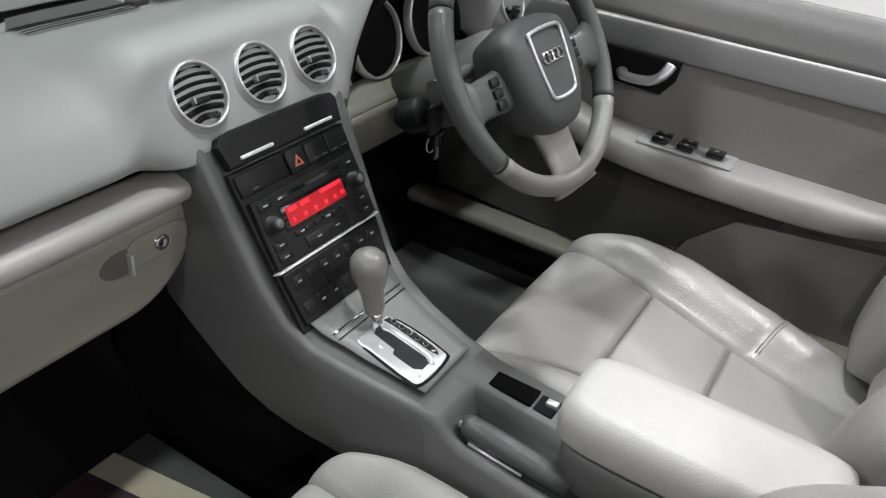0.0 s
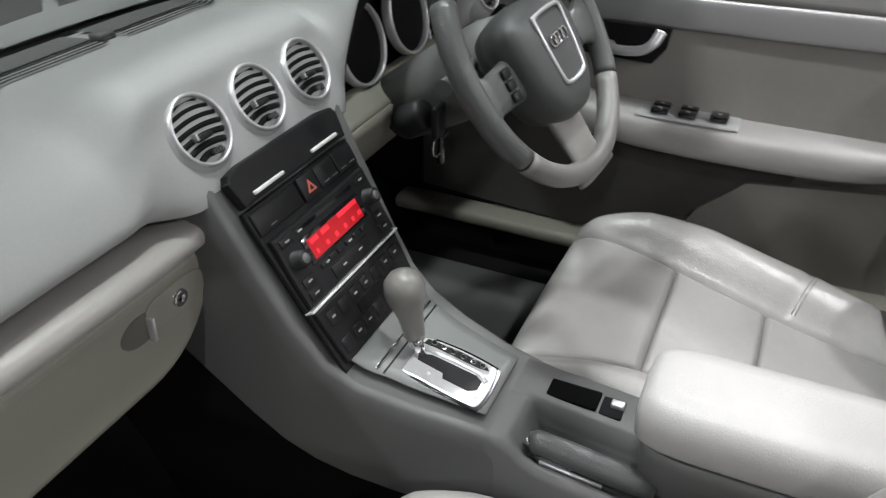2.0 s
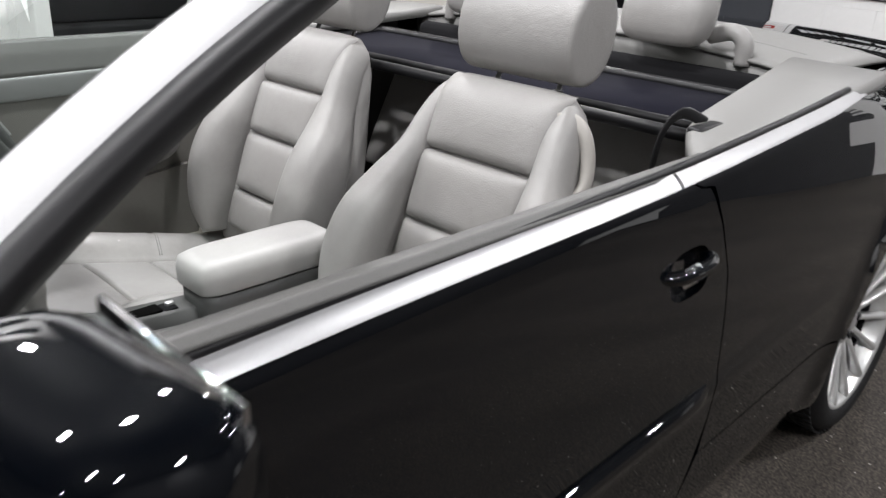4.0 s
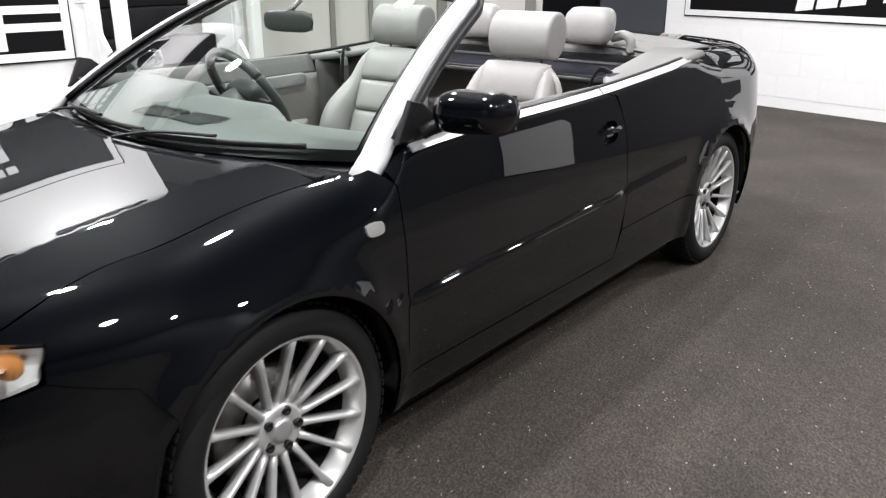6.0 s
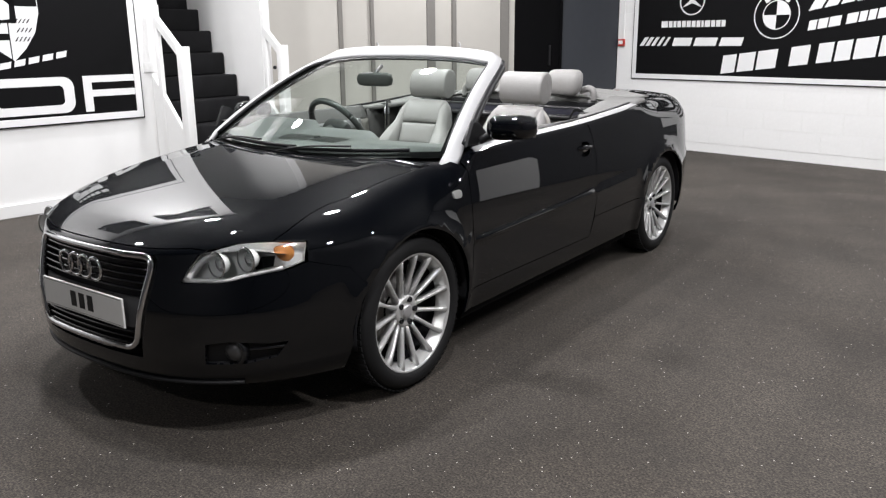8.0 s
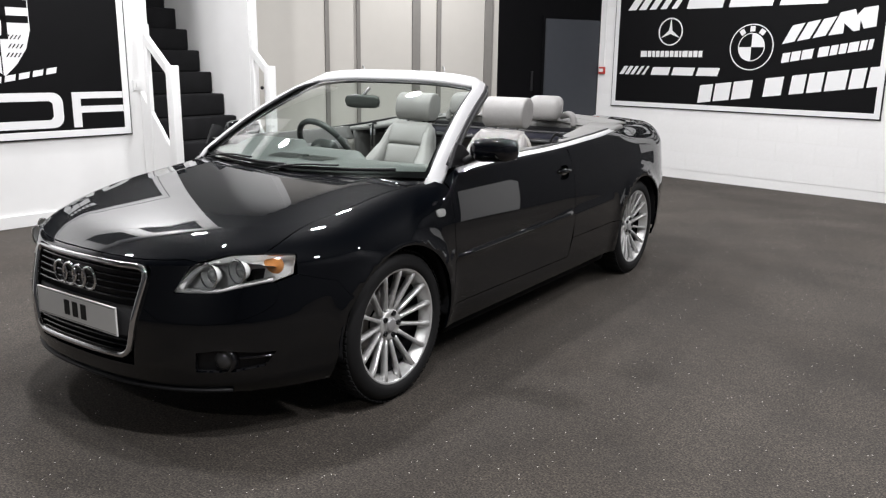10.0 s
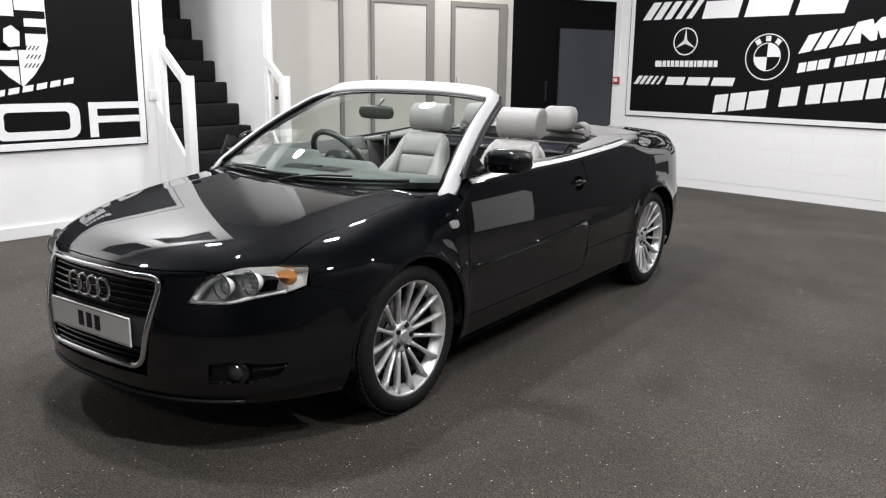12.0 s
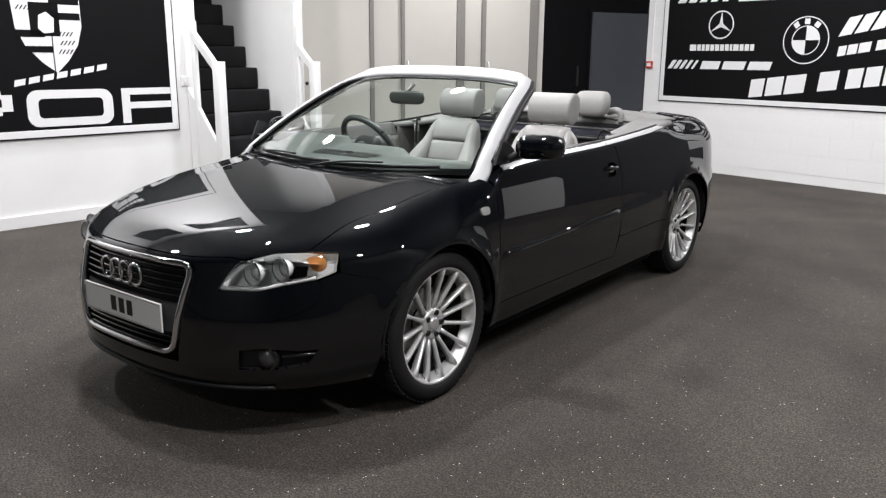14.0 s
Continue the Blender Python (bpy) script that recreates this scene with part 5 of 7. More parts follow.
def front_seat(cx, dc, db, name_label):
    """Leather sports seat: cx the middle, dc and db how far cushion and back stand to the rear."""
    st = new("front_seat")
    st.parent = car
    tagged(st, name_label)
    X = lambda x, y, z: (cx + x, y + dc, z)
    B = lambda x, t, f=0.0: (cx + x, 1.372 + db + 0.41 * (t - 0.5) - 0.926 * f, t + 0.38 * f)    # a point on the back at height t, f in front of it
    lane = spline([(0.870, 0.350, 0), (0.863, 0.415, 0), (0.868, 0.452, 0), (0.890, 0.477, 0), (0.930, 0.487, 0), (1.000, 0.488, 0), (1.073, 0.481, 0), (1.150, 0.466, 0), (1.235, 0.448, 0), (1.330, 0.431, 0), (1.500, 0.408, 0)], 6)
    seam_x = lambda y: float(np.interp(y, [0.86, 0.95, 1.073, 1.235, 1.45], [0.200, 0.185, 0.150, 0.128, 0.108]))
    edge_x = lambda y: float(np.interp(y, [0.86, 0.90, 0.97, 1.1, 1.3, 1.45], [0.232, 0.258, 0.276, 0.287, 0.278, 0.245]))
    rise = lambda y: float(np.interp(y, [0.86, 0.92, 1.0, 1.12, 1.3, 1.45], [0.004, 0.022, 0.042, 0.050, 0.045, 0.034]))
    tuck = lambda d: -0.013 * max(0.0, 1 - d / 0.010) ** 2

    def on_lane(k):
        i = min(int(k * 6), len(lane) - 2)
        return lane[i].lerp(lane[i + 1], k * 6 - i)

    def pad(k0, k1):
        """A stretch of the middle panel between two cross seams, drawn in at its edges."""
        a, b = on_lane(k0), on_lane(k1)

        def fn(u, v):
            q = on_lane(k0 + (k1 - k0) * (0.5 - 0.5 * math.cos(math.pi * u)))
            w = seam_x(q.x)
            x = -w * math.cos(math.pi * v)
            d = min(w - abs(x), abs(q.x - b.x), abs(q.x - a.x) if k0 > 1 else 1)
            return Vector(X(x, q.x, q.y + tuck(d) + 0.006 * (1 - (x / w) ** 2)))
        return sheet(fn, 26, 24)

    roll_ = spline([(0, 0, 0), (0.10, 0.12, 0), (0.30, 0.66, 0), (0.50, 0.98, 0), (0.68, 1.0, 0), (0.85, 0.62, 0), (0.97, -0.2, 0), (1.02, -1.2, 0), (1.0, -2.4, 0)], 5)

    def bolster(sd):
        def fn(u, v):
            q = on_lane(10 * u)
            k = v * (len(roll_) - 1)
            i = min(int(k), len(roll_) - 2)
            c = roll_[i].lerp(roll_[i + 1], k - i)
            x0_, x1_ = seam_x(q.x), edge_x(q.x)
            h = c.y * rise(q.x) if c.y > 0 else c.y * 0.05
            fold = -0.004 * math.exp(-((q.x - 1.258 - 0.05 * c.x) / 0.006) ** 2)
            return Vector(X(sd * (x0_ + (x1_ - x0_) * c.x), q.x, q.y + h + fold + tuck((x1_ - x0_) * c.x)))
        bm = sheet(fn, 90, 36)
        bmesh.ops.recalc_face_normals(bm, faces=bm.faces)
        return bm

    part("thigh_pad", pad(0, 6), LEATHER, st)
    part("seat_pad", pad(6, 8), LEATHER, st)
    part("seat_pad", pad(8, 10), LEATHER, st)
    for sd in (-1, 1):
        part("cushion_bolster", bolster(sd), WORN if cx * sd > 0 else LEATHER, st, "shiny worn outer bolster" if cx * sd > 0 else "")
        for off in (0.010, 0.016):
            line = []
            for k in range(9):
                f = 0.12 + 0.70 * k / 8
                y = 1.258 + 0.05 * f + off
                x0_, x1_ = seam_x(y), edge_x(y)
                z = float(np.interp(y, [q.x for q in lane], [q.y for q in lane]))
                h = float(np.interp(f, [q.x for q in roll_[:31]], [q.y for q in roll_[:31]])) * rise(y)
                line.append(X(sd * (x0_ + (x1_ - x0_) * f), y, z + h - 0.0001))
            part("stitch_line", tube(line, 0.0009, 5), PLASTIC_D, st)
        part("seat_valance", box((0.02, 0.46, 0.12), X(sd * 0.262, 1.15, 0.355), 0.008), LEATHER, st)
    part("cushion_front", box((0.36, 0.10, 0.10), X(0, 0.935, 0.375), 0.03, 3), LEATHER, st)
    part("seat_base", box((0.46, 0.46, 0.14), X(0, 1.16, 0.315), 0.02), BLACK, st)
    fwd = (0, -0.926, 0.38)
    t0 = [0.50, 0.595, 0.742, 0.876, 1.018]
    hw = [0.105, 0.122, 0.136, 0.143, 0.148]
    for i in range(4):
        w0, w1 = hw[i], hw[i + 1]
        top = (lambda u, v: Vector((0, 0.03 * v ** 6, 0.0))) if i == 3 else None
        part("back_pad", pillow(B(-w0, t0[i] + 0.002), B(w0, t0[i] + 0.002), B(w1, t0[i + 1] - 0.002), B(-w1, t0[i + 1] - 0.002), fwd, 0.026, 16, 10, 0.006, top), LEATHER, st)
    for sd in (-1, 1):
        part("back_bolster", sausage([B(sd * 0.160, 0.47, 0.0), B(sd * 0.185, 0.53, 0.015), B(sd * 0.205, 0.62, 0.026), B(sd * 0.205, 0.71, 0.024), B(sd * 0.188, 0.79, 0.008), B(sd * 0.168, 0.86, -0.008), B(sd * 0.154, 0.94, -0.020), B(sd * 0.142, 0.985, -0.038), B(sd * 0.125, 1.002, -0.055)],
             [0.028, 0.052, 0.062, 0.062, 0.050, 0.036, 0.029, 0.026, 0.018], [0.04, 0.066, 0.08, 0.078, 0.062, 0.050, 0.044, 0.040, 0.028], 20, up=fwd), LEATHER, st)
    rings = []
    for t, w, d0, d1 in ((0.46, 0.17, 0.01, 0.09), (0.52, 0.21, 0.0, 0.125), (0.62, 0.245, 0.0, 0.135), (0.72, 0.242, -0.005, 0.13), (0.80, 0.218, -0.004, 0.125), (0.88, 0.190, -0.004, 0.12), (0.96, 0.172, 0.0, 0.105), (1.005, 0.155, 0.004, 0.085), (1.028, 0.128, 0.015, 0.065)):
        ring = []
        for k in range(24):
            q = 2 * math.pi * k / 24
            ex = math.copysign(abs(math.cos(q)) ** 0.45, math.cos(q)) * w
            ey = (d0 + d1) / 2 + math.copysign(abs(math.sin(q)) ** 0.55, math.sin(q)) * (d1 - d0) / 2
            ring.append(B(ex, t, -ey))
        rings.append(ring)
    part("back_shell", loft(rings), LEATHER, st)
    for sd in (-1, 1):
        part("headrest_post", tube([B(sd * 0.075, 1.0, -0.06), B(sd * 0.075, 1.075, -0.07)], 0.006, 10), CHROME, st)
        part("post_collar", lathe([(0.0, 0.012), (0.012, 0.012), (0.014, 0.0)], 12, Matrix.Translation(B(sd * 0.075, 1.025, -0.064))), BLACK, st)
    hy = 1.655 + db
    rings = []
    for t in np.linspace(-1, 1, 31):
        k = max(1 - abs(t) ** 16, 0.0) ** 0.5 * 0.95 + 0.03
        rings.append([(cx + 0.140 * math.sin(t * math.pi / 2), hy + 0.070 * math.cos(a) * k + 0.012 * math.sin(a) * k + 0.008 * t * t, 1.117 + 0.092 * math.copysign(abs(math.sin(a)) ** 0.9, math.sin(a)) * k) for a in [2 * math.pi * i / 28 for i in range(28)]])
    part("headrest", loft(rings), LEATHER, st, "padded grey leather headrest")
    return st


GUIDE = mat("guide_cream", (0.42, 0.40, 0.37), 0.45, 0, 0, 120, 0.05)
pseat = front_seat(0.40, 0.0, 0.0, "pale grey leather sports seat with horizontal seams, creased")
dseat = front_seat(-0.355, 0.03, 0.125, "pale grey leather driver's sports seat with a shiny worn bolster")
for st, cx, db in ((pseat, 0.40, 0.0), (dseat, -0.355, 0.125)):
    sd = 1 if cx > 0 else -1
    pts = [(cx + sd * x, 1.372 + db + y, z) for x, y, z in ((0.138, 0.195, 0.982), (0.158, 0.215, 0.978), (0.176, 0.230, 0.955), (0.190, 0.232, 0.910), (0.198, 0.215, 0.865), (0.192, 0.175, 0.840))]
    part("belt_guide", sausage(pts, [0.012, 0.016, 0.017, 0.017, 0.015, 0.010], [0.008, 0.010, 0.011, 0.011, 0.010, 0.007], 12, up=(1, 0, 0)), GUIDE, st, "padded seat belt guide")

# floor, sills, bulkhead carpets
part("cabin_carpet", box((1.42, 1.9, 0.03), (0, 1.25, 0.275)), CARPET, car, "dark grey car carpet")
part("toe_board", sheet(lambda u, v: Vector((-0.70 + 1.4 * u, 0.50 - 0.30 * v, 0.285 + 0.30 * v)), 8, 6, 0.02), CARPET, car)
for x0 in (0.40, -0.38):
    part("floor_mat", box((0.46, 0.46, 0.012), (x0, 0.68, 0.297), 0.004), mat("floor_mat_grey", (0.07, 0.072, 0.07), 0.95, 0, 0, 400, 0.3, 0.8, 700), car)
doc = new("paper_mat")
doc.parent = car
doc.matrix_basis = pose(0.40, 0.62, 0.306, 0, 0, 8)
part("sheet", box((0.36, 0.36, 0.002), (0, 0, 0)), mat("cream_paper", (0.42, 0.38, 0.29), 0.8), doc, "cream paper foot mat with a dark printed panel")
part("print", prism([(-0.13, -0.14), (0.13, -0.14), (0.13, 0.10), (0.10, 0.13), (-0.10, 0.13), (-0.13, 0.10)], 0.001, Matrix.Translation((0, 0, 0.0012))), mat("print_dark", (0.03, 0.015, 0.02), 0.6), doc)


# ---- dashboard ----
def dash_profile(x):
    """The dash's section at x, from the windscreen down the face."""
    P = [(0.20, 0.905), (0.30, 0.929), (0.42, 0.935), (0.52, 0.930), (0.585, 0.900), (0.618, 0.862), (0.622, 0.842), (0.60, 0.826), (0.56, 0.822)]
    C = [(0.18, 0.905), (0.30, 0.932), (0.43, 0.944), (0.53, 0.964), (0.582, 0.955), (0.602, 0.925), (0.622, 0.885), (0.640, 0.85), (0.645, 0.83)]
    D = [(0.20, 0.900), (0.30, 0.935), (0.42, 0.975), (0.52, 0.995), (0.60, 0.992), (0.625, 0.975), (0.60, 0.955), (0.56, 0.945), (0.53, 0.93)]
    E = [(0.20, 0.900), (0.30, 0.928), (0.42, 0.940), (0.52, 0.930), (0.60, 0.920), (0.63, 0.90), (0.632, 0.86), (0.62, 0.82), (0.60, 0.81)]
    ss = lambda a, b, t: (lambda q: q * q * (3 - 2 * q))(max(0.0, min(1.0, (t - a) / (b - a))))
    wc = ss(0.24, 0.155, abs(x))
    wd = ss(-0.19, -0.255, x) * ss(-0.62, -0.55, x)
    we = ss(-0.58, -0.63, x)
    wp = max(0.0, 1 - wc - wd - we)
    tot = wc + wd + we + wp
    return [tuple((a * wp + b * wc + c * wd + e * we) / tot for a, b, c, e in zip(p, q, r, z)) for p, q, r, z in zip(P, C, D, E)]


def dash_fn(u, v):
    x = -0.735 + 1.47 * u
    pr = dash_profile(x)
    t = v * (len(pr) - 1)
    i = min(int(t), len(pr) - 2)
    f = t - i
    g = lambda k: Vector(pr[max(0, min(k, len(pr) - 1))])
    a, b, c, d = g(i - 1), g(i), g(i + 1), g(i + 2)
    q = 0.5 * (2 * b + (c - a) * f + (2 * a - 5 * b + 4 * c - d) * f * f + (3 * b - a - 3 * c + d) * f ** 3)
    w = ws_base(0.5 + x / 1.51)
    y = max(q.x + 0.13 * max(0.0, (abs(x) - 0.3) / 0.435) ** 2 * (1 - v) * 0.8, w.y + 0.014 + 0.02 * v)
    return Vector((x, y, min(q.y, w.z + 0.54 * (y - w.y) - 0.006)))


def dash_at(x, y):
    """A point of the dash's upper side."""
    lo, hi = 0.0, 0.5
    for k in range(20):
        mid = (lo + hi) / 2
        lo, hi = (mid, hi) if dash_fn((x + 0.735) / 1.47, mid).y < y else (lo, mid)
    return dash_fn((x + 0.735) / 1.47, lo)


dash = new("dashboard")
dash.parent = car
tagged(dash, "pale grey soft-touch dashboard")
part("dash_top", sheet(dash_fn, 110, 40, 0.006), PLASTIC, dash)
part("dash_core", box((1.38, 0.28, 0.20), (0, 0.40, 0.76), 0.02), DARK, dash)
part("trim_bar", sausage([(0.122, 0.594, 0.790), (0.138, 0.598, 0.790), (0.17, 0.60, 0.790), (0.4, 0.598, 0.790), (0.66, 0.575, 0.790), (0.70, 0.565, 0.790)], [0.012, 0.03, 0.036, 0.038, 0.038, 0.03], [0.006, 0.015, 0.0180, 0.0185, 0.0185, 0.015], 20, power=0.75), mat("pad_grey_sheen", (0.42, 0.405, 0.385), 0.38, 0.25, 0, 300, 0.04, 0.2, 900), dash, "silvery grey trim bar")
# demister outlet
for x0, x1 in ((0.004, 0.19), (-0.21, -0.022)):
    end = 0.82 if x0 > 0 else 1.0
    part("demister_frame", sheet(lambda u, v: dash_at(x0 + (x1 - x0) * u * (end + (1 - end) * v), 0.308 + 0.055 * v) + Vector((0, 0, 0.0030)), 16, 4), PLASTIC_D, dash)
    for k in range(4):
        y = 0.364 + 0.0100 * k
        part("demister_slot", sheet(lambda u, v: dash_at(x0 + (x1 - x0) * (0.02 + 0.96 * u), y + 0.0058 * v) + Vector((0, 0, 0.0032)), 16, 1), BLACK, dash)
part("light_sensor", box((0.026, 0.026, 0.012), dash_at(-0.009, 0.37) + Vector((0, 0, 0.004)), 0.004), PLASTIC_D, dash)
# round vents
VN = Vector((0, math.cos(math.radians(30)), math.sin(math.radians(30))))


DIALBLACK = mat("dial_black", (0.003, 0.003, 0.0035), 0.6, spec=0.1)
SLAT = mat("vent_slat_grey", (0.007, 0.007, 0.0075), 0.5, 0, 0, 300, 0.1, spec=0.15)


def vent(c, r, normal):
    v = new("air_vent")
    v.parent = car
    z = Vector(normal).normalized()
    xx = Vector((-1, 0, 0))
    xx = (xx - z * xx.dot(z)).normalized()
    yy = z.cross(xx)
    m = Matrix.Translation(c) @ Matrix((xx, yy, z)).transposed().to_4x4()
    v.matrix_basis = m
    part("vent_ring", lathe([(r * 0.88, -0.012), (r * 0.9, 0.003), (r * 0.95, 0.0065), (r, 0.004), (r * 1.03, -0.004), (r * 1.03, -0.01)], 48), SATIN, v, "satin metal vent ring")
    part("vent_collar", lathe([(r * 1.02, 0.0), (r * 1.12, -0.004), (r * 1.3, -0.016), (r * 1.36, -0.03)], 40), PLASTIC, v)
    part("vent_bowl", lathe([(r * 0.9, -0.002), (r * 0.88, -0.02), (r * 0.6, -0.035), (0, -0.04)], 32), DIALBLACK, v)
    for k in range(-3, 4):
        yk = k * r * 0.245
        w = math.sqrt(max((r * 0.87) ** 2 - yk ** 2, 0))
        pts = [(w * (2 * i / 10 - 1), yk + 0.10 * r * (1 - (2 * i / 10 - 1) ** 2), -0.004 - 0.006 * (1 - (2 * i / 10 - 1) ** 2) * 0) for i in range(11)]
        part("vent_slat", tube(pts, 0.0040, 6, up=(0, 0, 1), flat=0.9), SLAT, v)
    part("vent_tab", box((0.022, 0.007, 0.01), (-0.003, -0.008, 0.003), 0.002), BLACK, v)
    part("vent_tab_edge", box((0.002, 0.009, 0.009), (-0.015, -0.005, 0.003), 0.0005), SATIN, v)
    part("vent_dial", box((0.02, 0.007, 0.006), (0.006, -r * 0.66, 0.0), 0.002), BLACK, v)
    for k in range(4):
        part("dial_rib", box((0.0015, 0.006, 0.002), (0.0 + 0.004 * k, -r * 0.66, 0.0035)), PLASTIC_D, v)


for x in (0.109, 0.0, -0.109):
    vent(Vector((x, 0.6175, 0.904)) - VN * 0.0015, 0.0430, VN)
vent((-0.665, 0.655, 0.885), 0.040, (0.05, 0.9, 0.35))

# glovebox
gb = new("glovebox")
gb.parent = dash
tagged(gb, "beige glovebox lid with a recessed latch")
out = [(0.70, 0.770), (0.70, 0.632), (0.45, 0.634)] + [(0.255 - 0.125 * math.sin(math.radians(9 * i)), 0.755 - 0.12 * math.cos(math.radians(9 * i))) for i in range(11)] + [(0.13, 0.770)]
mgb = Matrix(((1, 0, 0, 0), (0, 0, 1, 0.545), (0, 1, 0, 0), (0, 0, 0, 1)))
part("lid", prism(out, 0.075, mgb, 0.014, 4), BEIGE, gb)
# darker oval on the lid: the shade of the latch hollow, as colour
part("latch_recess", prism([(0.222 + 0.030 * math.cos(a), 0.728 + 0.018 * math.sin(a)) for a in [2 * math.pi * i / 20 for i in range(20)]], 0.004, Matrix(((1, 0, 0, 0.035), (0, 0, 1, 0.6175), (0, 1, 0, -0.002), (0, 0, 0, 1)))), mat("latch_shade_grey", (0.09, 0.088, 0.078), 0.6), gb)
part("latch_plate", prism([(0.175 + 0.048 * math.copysign(abs(math.cos(a)) ** 0.5, math.cos(a)), 0.731 + 0.021 * math.copysign(abs(math.sin(a)) ** 0.6, math.sin(a))) for a in [2 * math.pi * i / 28 for i in range(28)]], 0.0055, Matrix(((1, 0, 0, 0.024), (0, 0, 1, 0.6175), (0, 1, 0, 0.0), (0, 0, 0, 1))), 0.002), BEIGE, gb)
part("latch_edge", box((0.004, 0.012, 0.03), (0.246, 0.625, 0.722), 0.001), SATIN, gb)
part("lock", lathe([(0, 0.004), (0.004, 0.004), (0.005, 0.0055), (0.0105, 0.005), (0.011, 0.0)], 20, pose(0.196, 0.622, 0.732, -90, 0, 0)), CHROME, gb)
part("key_slot", box((0.0016, 0.001, 0.008), (0.196, 0.6268, 0.732)), BLACK, gb)
# lower driver side and column
part("knee_panel", sheet(lambda u, v: Vector((-0.14 - 0.56 * u, 0.640 - 0.015 * v - 0.09 * v * v, 0.795 - 0.15 * v)), 12, 10, 0.012), BEIGE, dash)
part("lower_fascia", sheet(lambda u, v: Vector((-0.16 - 0.42 * u, 0.59 + 0.055 * v, 0.812 - 0.02 * v)), 12, 4, 0.006), BEIGE, dash)
cl = new("instrument_cluster")
cl.parent = dash
tagged(cl, "black instrument cluster with chrome-ringed dials, unlit")
part("cluster_face", sheet(lambda u, v: Vector((-0.225 - 0.34 * u, 0.572 - 0.03 * v, 0.80 + 0.165 * v)), 6, 4, 0.004), DIALBLACK, cl)
part("cluster_hood", sheet(lambda u, v: Vector((-0.395 + (0.172 - 0.008 * v) * math.cos(math.pi * u), 0.602 - 0.05 * v, 0.83 + (0.138 - 0.01 * v) * math.sin(math.pi * u))), 36, 4, 0.006), DARK, cl)
for x, z, r in ((-0.308, 0.876, 0.062), (-0.470, 0.880, 0.062), (-0.262, 0.822, 0.028), (-0.52, 0.826, 0.028)):
    m = pose(x, 0.588, z, -75, 0, 0)
    part("dial_ring", lathe([(r, -0.01), (r, 0.004), (r * 1.04, 0.007), (r * 1.09, 0.003), (r * 1.1, -0.01)], 40, m), SATIN, cl)
    part("dial_face", lathe([(0, -0.004), (r, -0.004)], 40, m), DIALBLACK, cl)
part("dial_button", box((0.05, 0.008, 0.010), (-0.335, 0.628, 0.806), 0.002), BLACK, cl)

# steering wheel
SC, SN = Vector((-0.325, 0.863, 0.909)), Vector((0.10, 0.84, 0.53)).normalized()
sx = Vector((-1, 0, 0))
sx = (sx - SN * sx.dot(SN)).normalized()
sy = SN.cross(sx)
sw = new("steering_wheel")
sw.parent = car
sw.matrix_basis = Matrix.Translation(SC) @ Matrix((sx, sy, SN)).transposed().to_4x4()
tagged(sw, "dark grey leather steering wheel with three spokes, shiny with wear")
SR = 0.195
for a0, a1, nm, mt in ((35, 145, "rim_upper", LEATHER_DARK), (145, 215, "rim_grip", LEATHER_DARK), (215, 325, "rim_lower", mat("worn_leather_grey", (0.17, 0.166, 0.157), 0.35, 0, 0, 60, 0.08, 0.3, 420)), (325, 395, "rim_grip", LEATHER_DARK)):
    pts = [(SR * math.cos(math.radians(a)), SR * math.sin(math.radians(a)), 0) for a in [a0 + 0.4 + (a1 - a0 - 0.8) * i / 24 for i in range(25)]]
    part(nm, tube(pts, 0.0165, 14, up=(0, 0, 1), flat=1.12), mt, sw)
for a in (35, 145, 215, 325):
    c = Vector((SR * math.cos(math.radians(a)), SR * math.sin(math.radians(a)), 0))
    d = Vector((-math.sin(math.radians(a)), math.cos(math.radians(a)), 0)) * 0.002
    part("rim_joint", tube([c - d, c + d], 0.0158, 14), BLACK, sw)
pad = [(0.088, 0.045), (0.075, 0.072), (0.03, 0.085), (-0.03, 0.085), (-0.075, 0.072), (-0.088, 0.045), (-0.08, -0.02), (-0.062, -0.065), (-0.03, -0.092), (0.03, -0.092), (0.062, -0.065), (0.08, -0.02)]
padr = [tuple(p.xy) for p in [Vector((q[0], q[1], 0)) for q in [tuple(v)[:2] for v in spline([(*p, 0) for p in pad + pad[:1]], 4)[:-1]]]]
rings = []
for z, k in ((-0.045, 0.9), (-0.02, 1.0), (0.012, 0.99), (0.026, 0.93), (0.034, 0.80), (0.038, 0.5), (0.0385, 0.05)):
    rings.append([(x * k, y * k, z) for x, y in padr])
part("airbag_pad", loft(rings), mat("pad_dark_grey", (0.058, 0.060, 0.060), 0.5, 0, 0, 200, 0.06, 0.3, 700), sw)
sh = [(0.043, 0.048), (0.034, 0.06), (-0.034, 0.06), (-0.043, 0.048), (-0.036, -0.025), (-0.024, -0.043), (0.024, -0.043), (0.036, -0.025)]
shp = [tuple(v) for v in spline([(x, y, 0.0385) for x, y in sh + sh[:1]], 3)[:-1]]
part("badge_frame", tube(shp, 0.0032, 8, up=(0, 0, 1), closed=True), SATIN, sw)
for k in range(4):
    part("badge_ring", tube([((k - 1.5) * 0.0125 + 0.0085 * math.cos(a), 0.018 + 0.0085 * math.sin(a), 0.0405) for a in [2 * math.pi * i / 18 for i in range(18)]], 0.0016, 6, up=(0, 0, 1), closed=True), CHROME, sw)
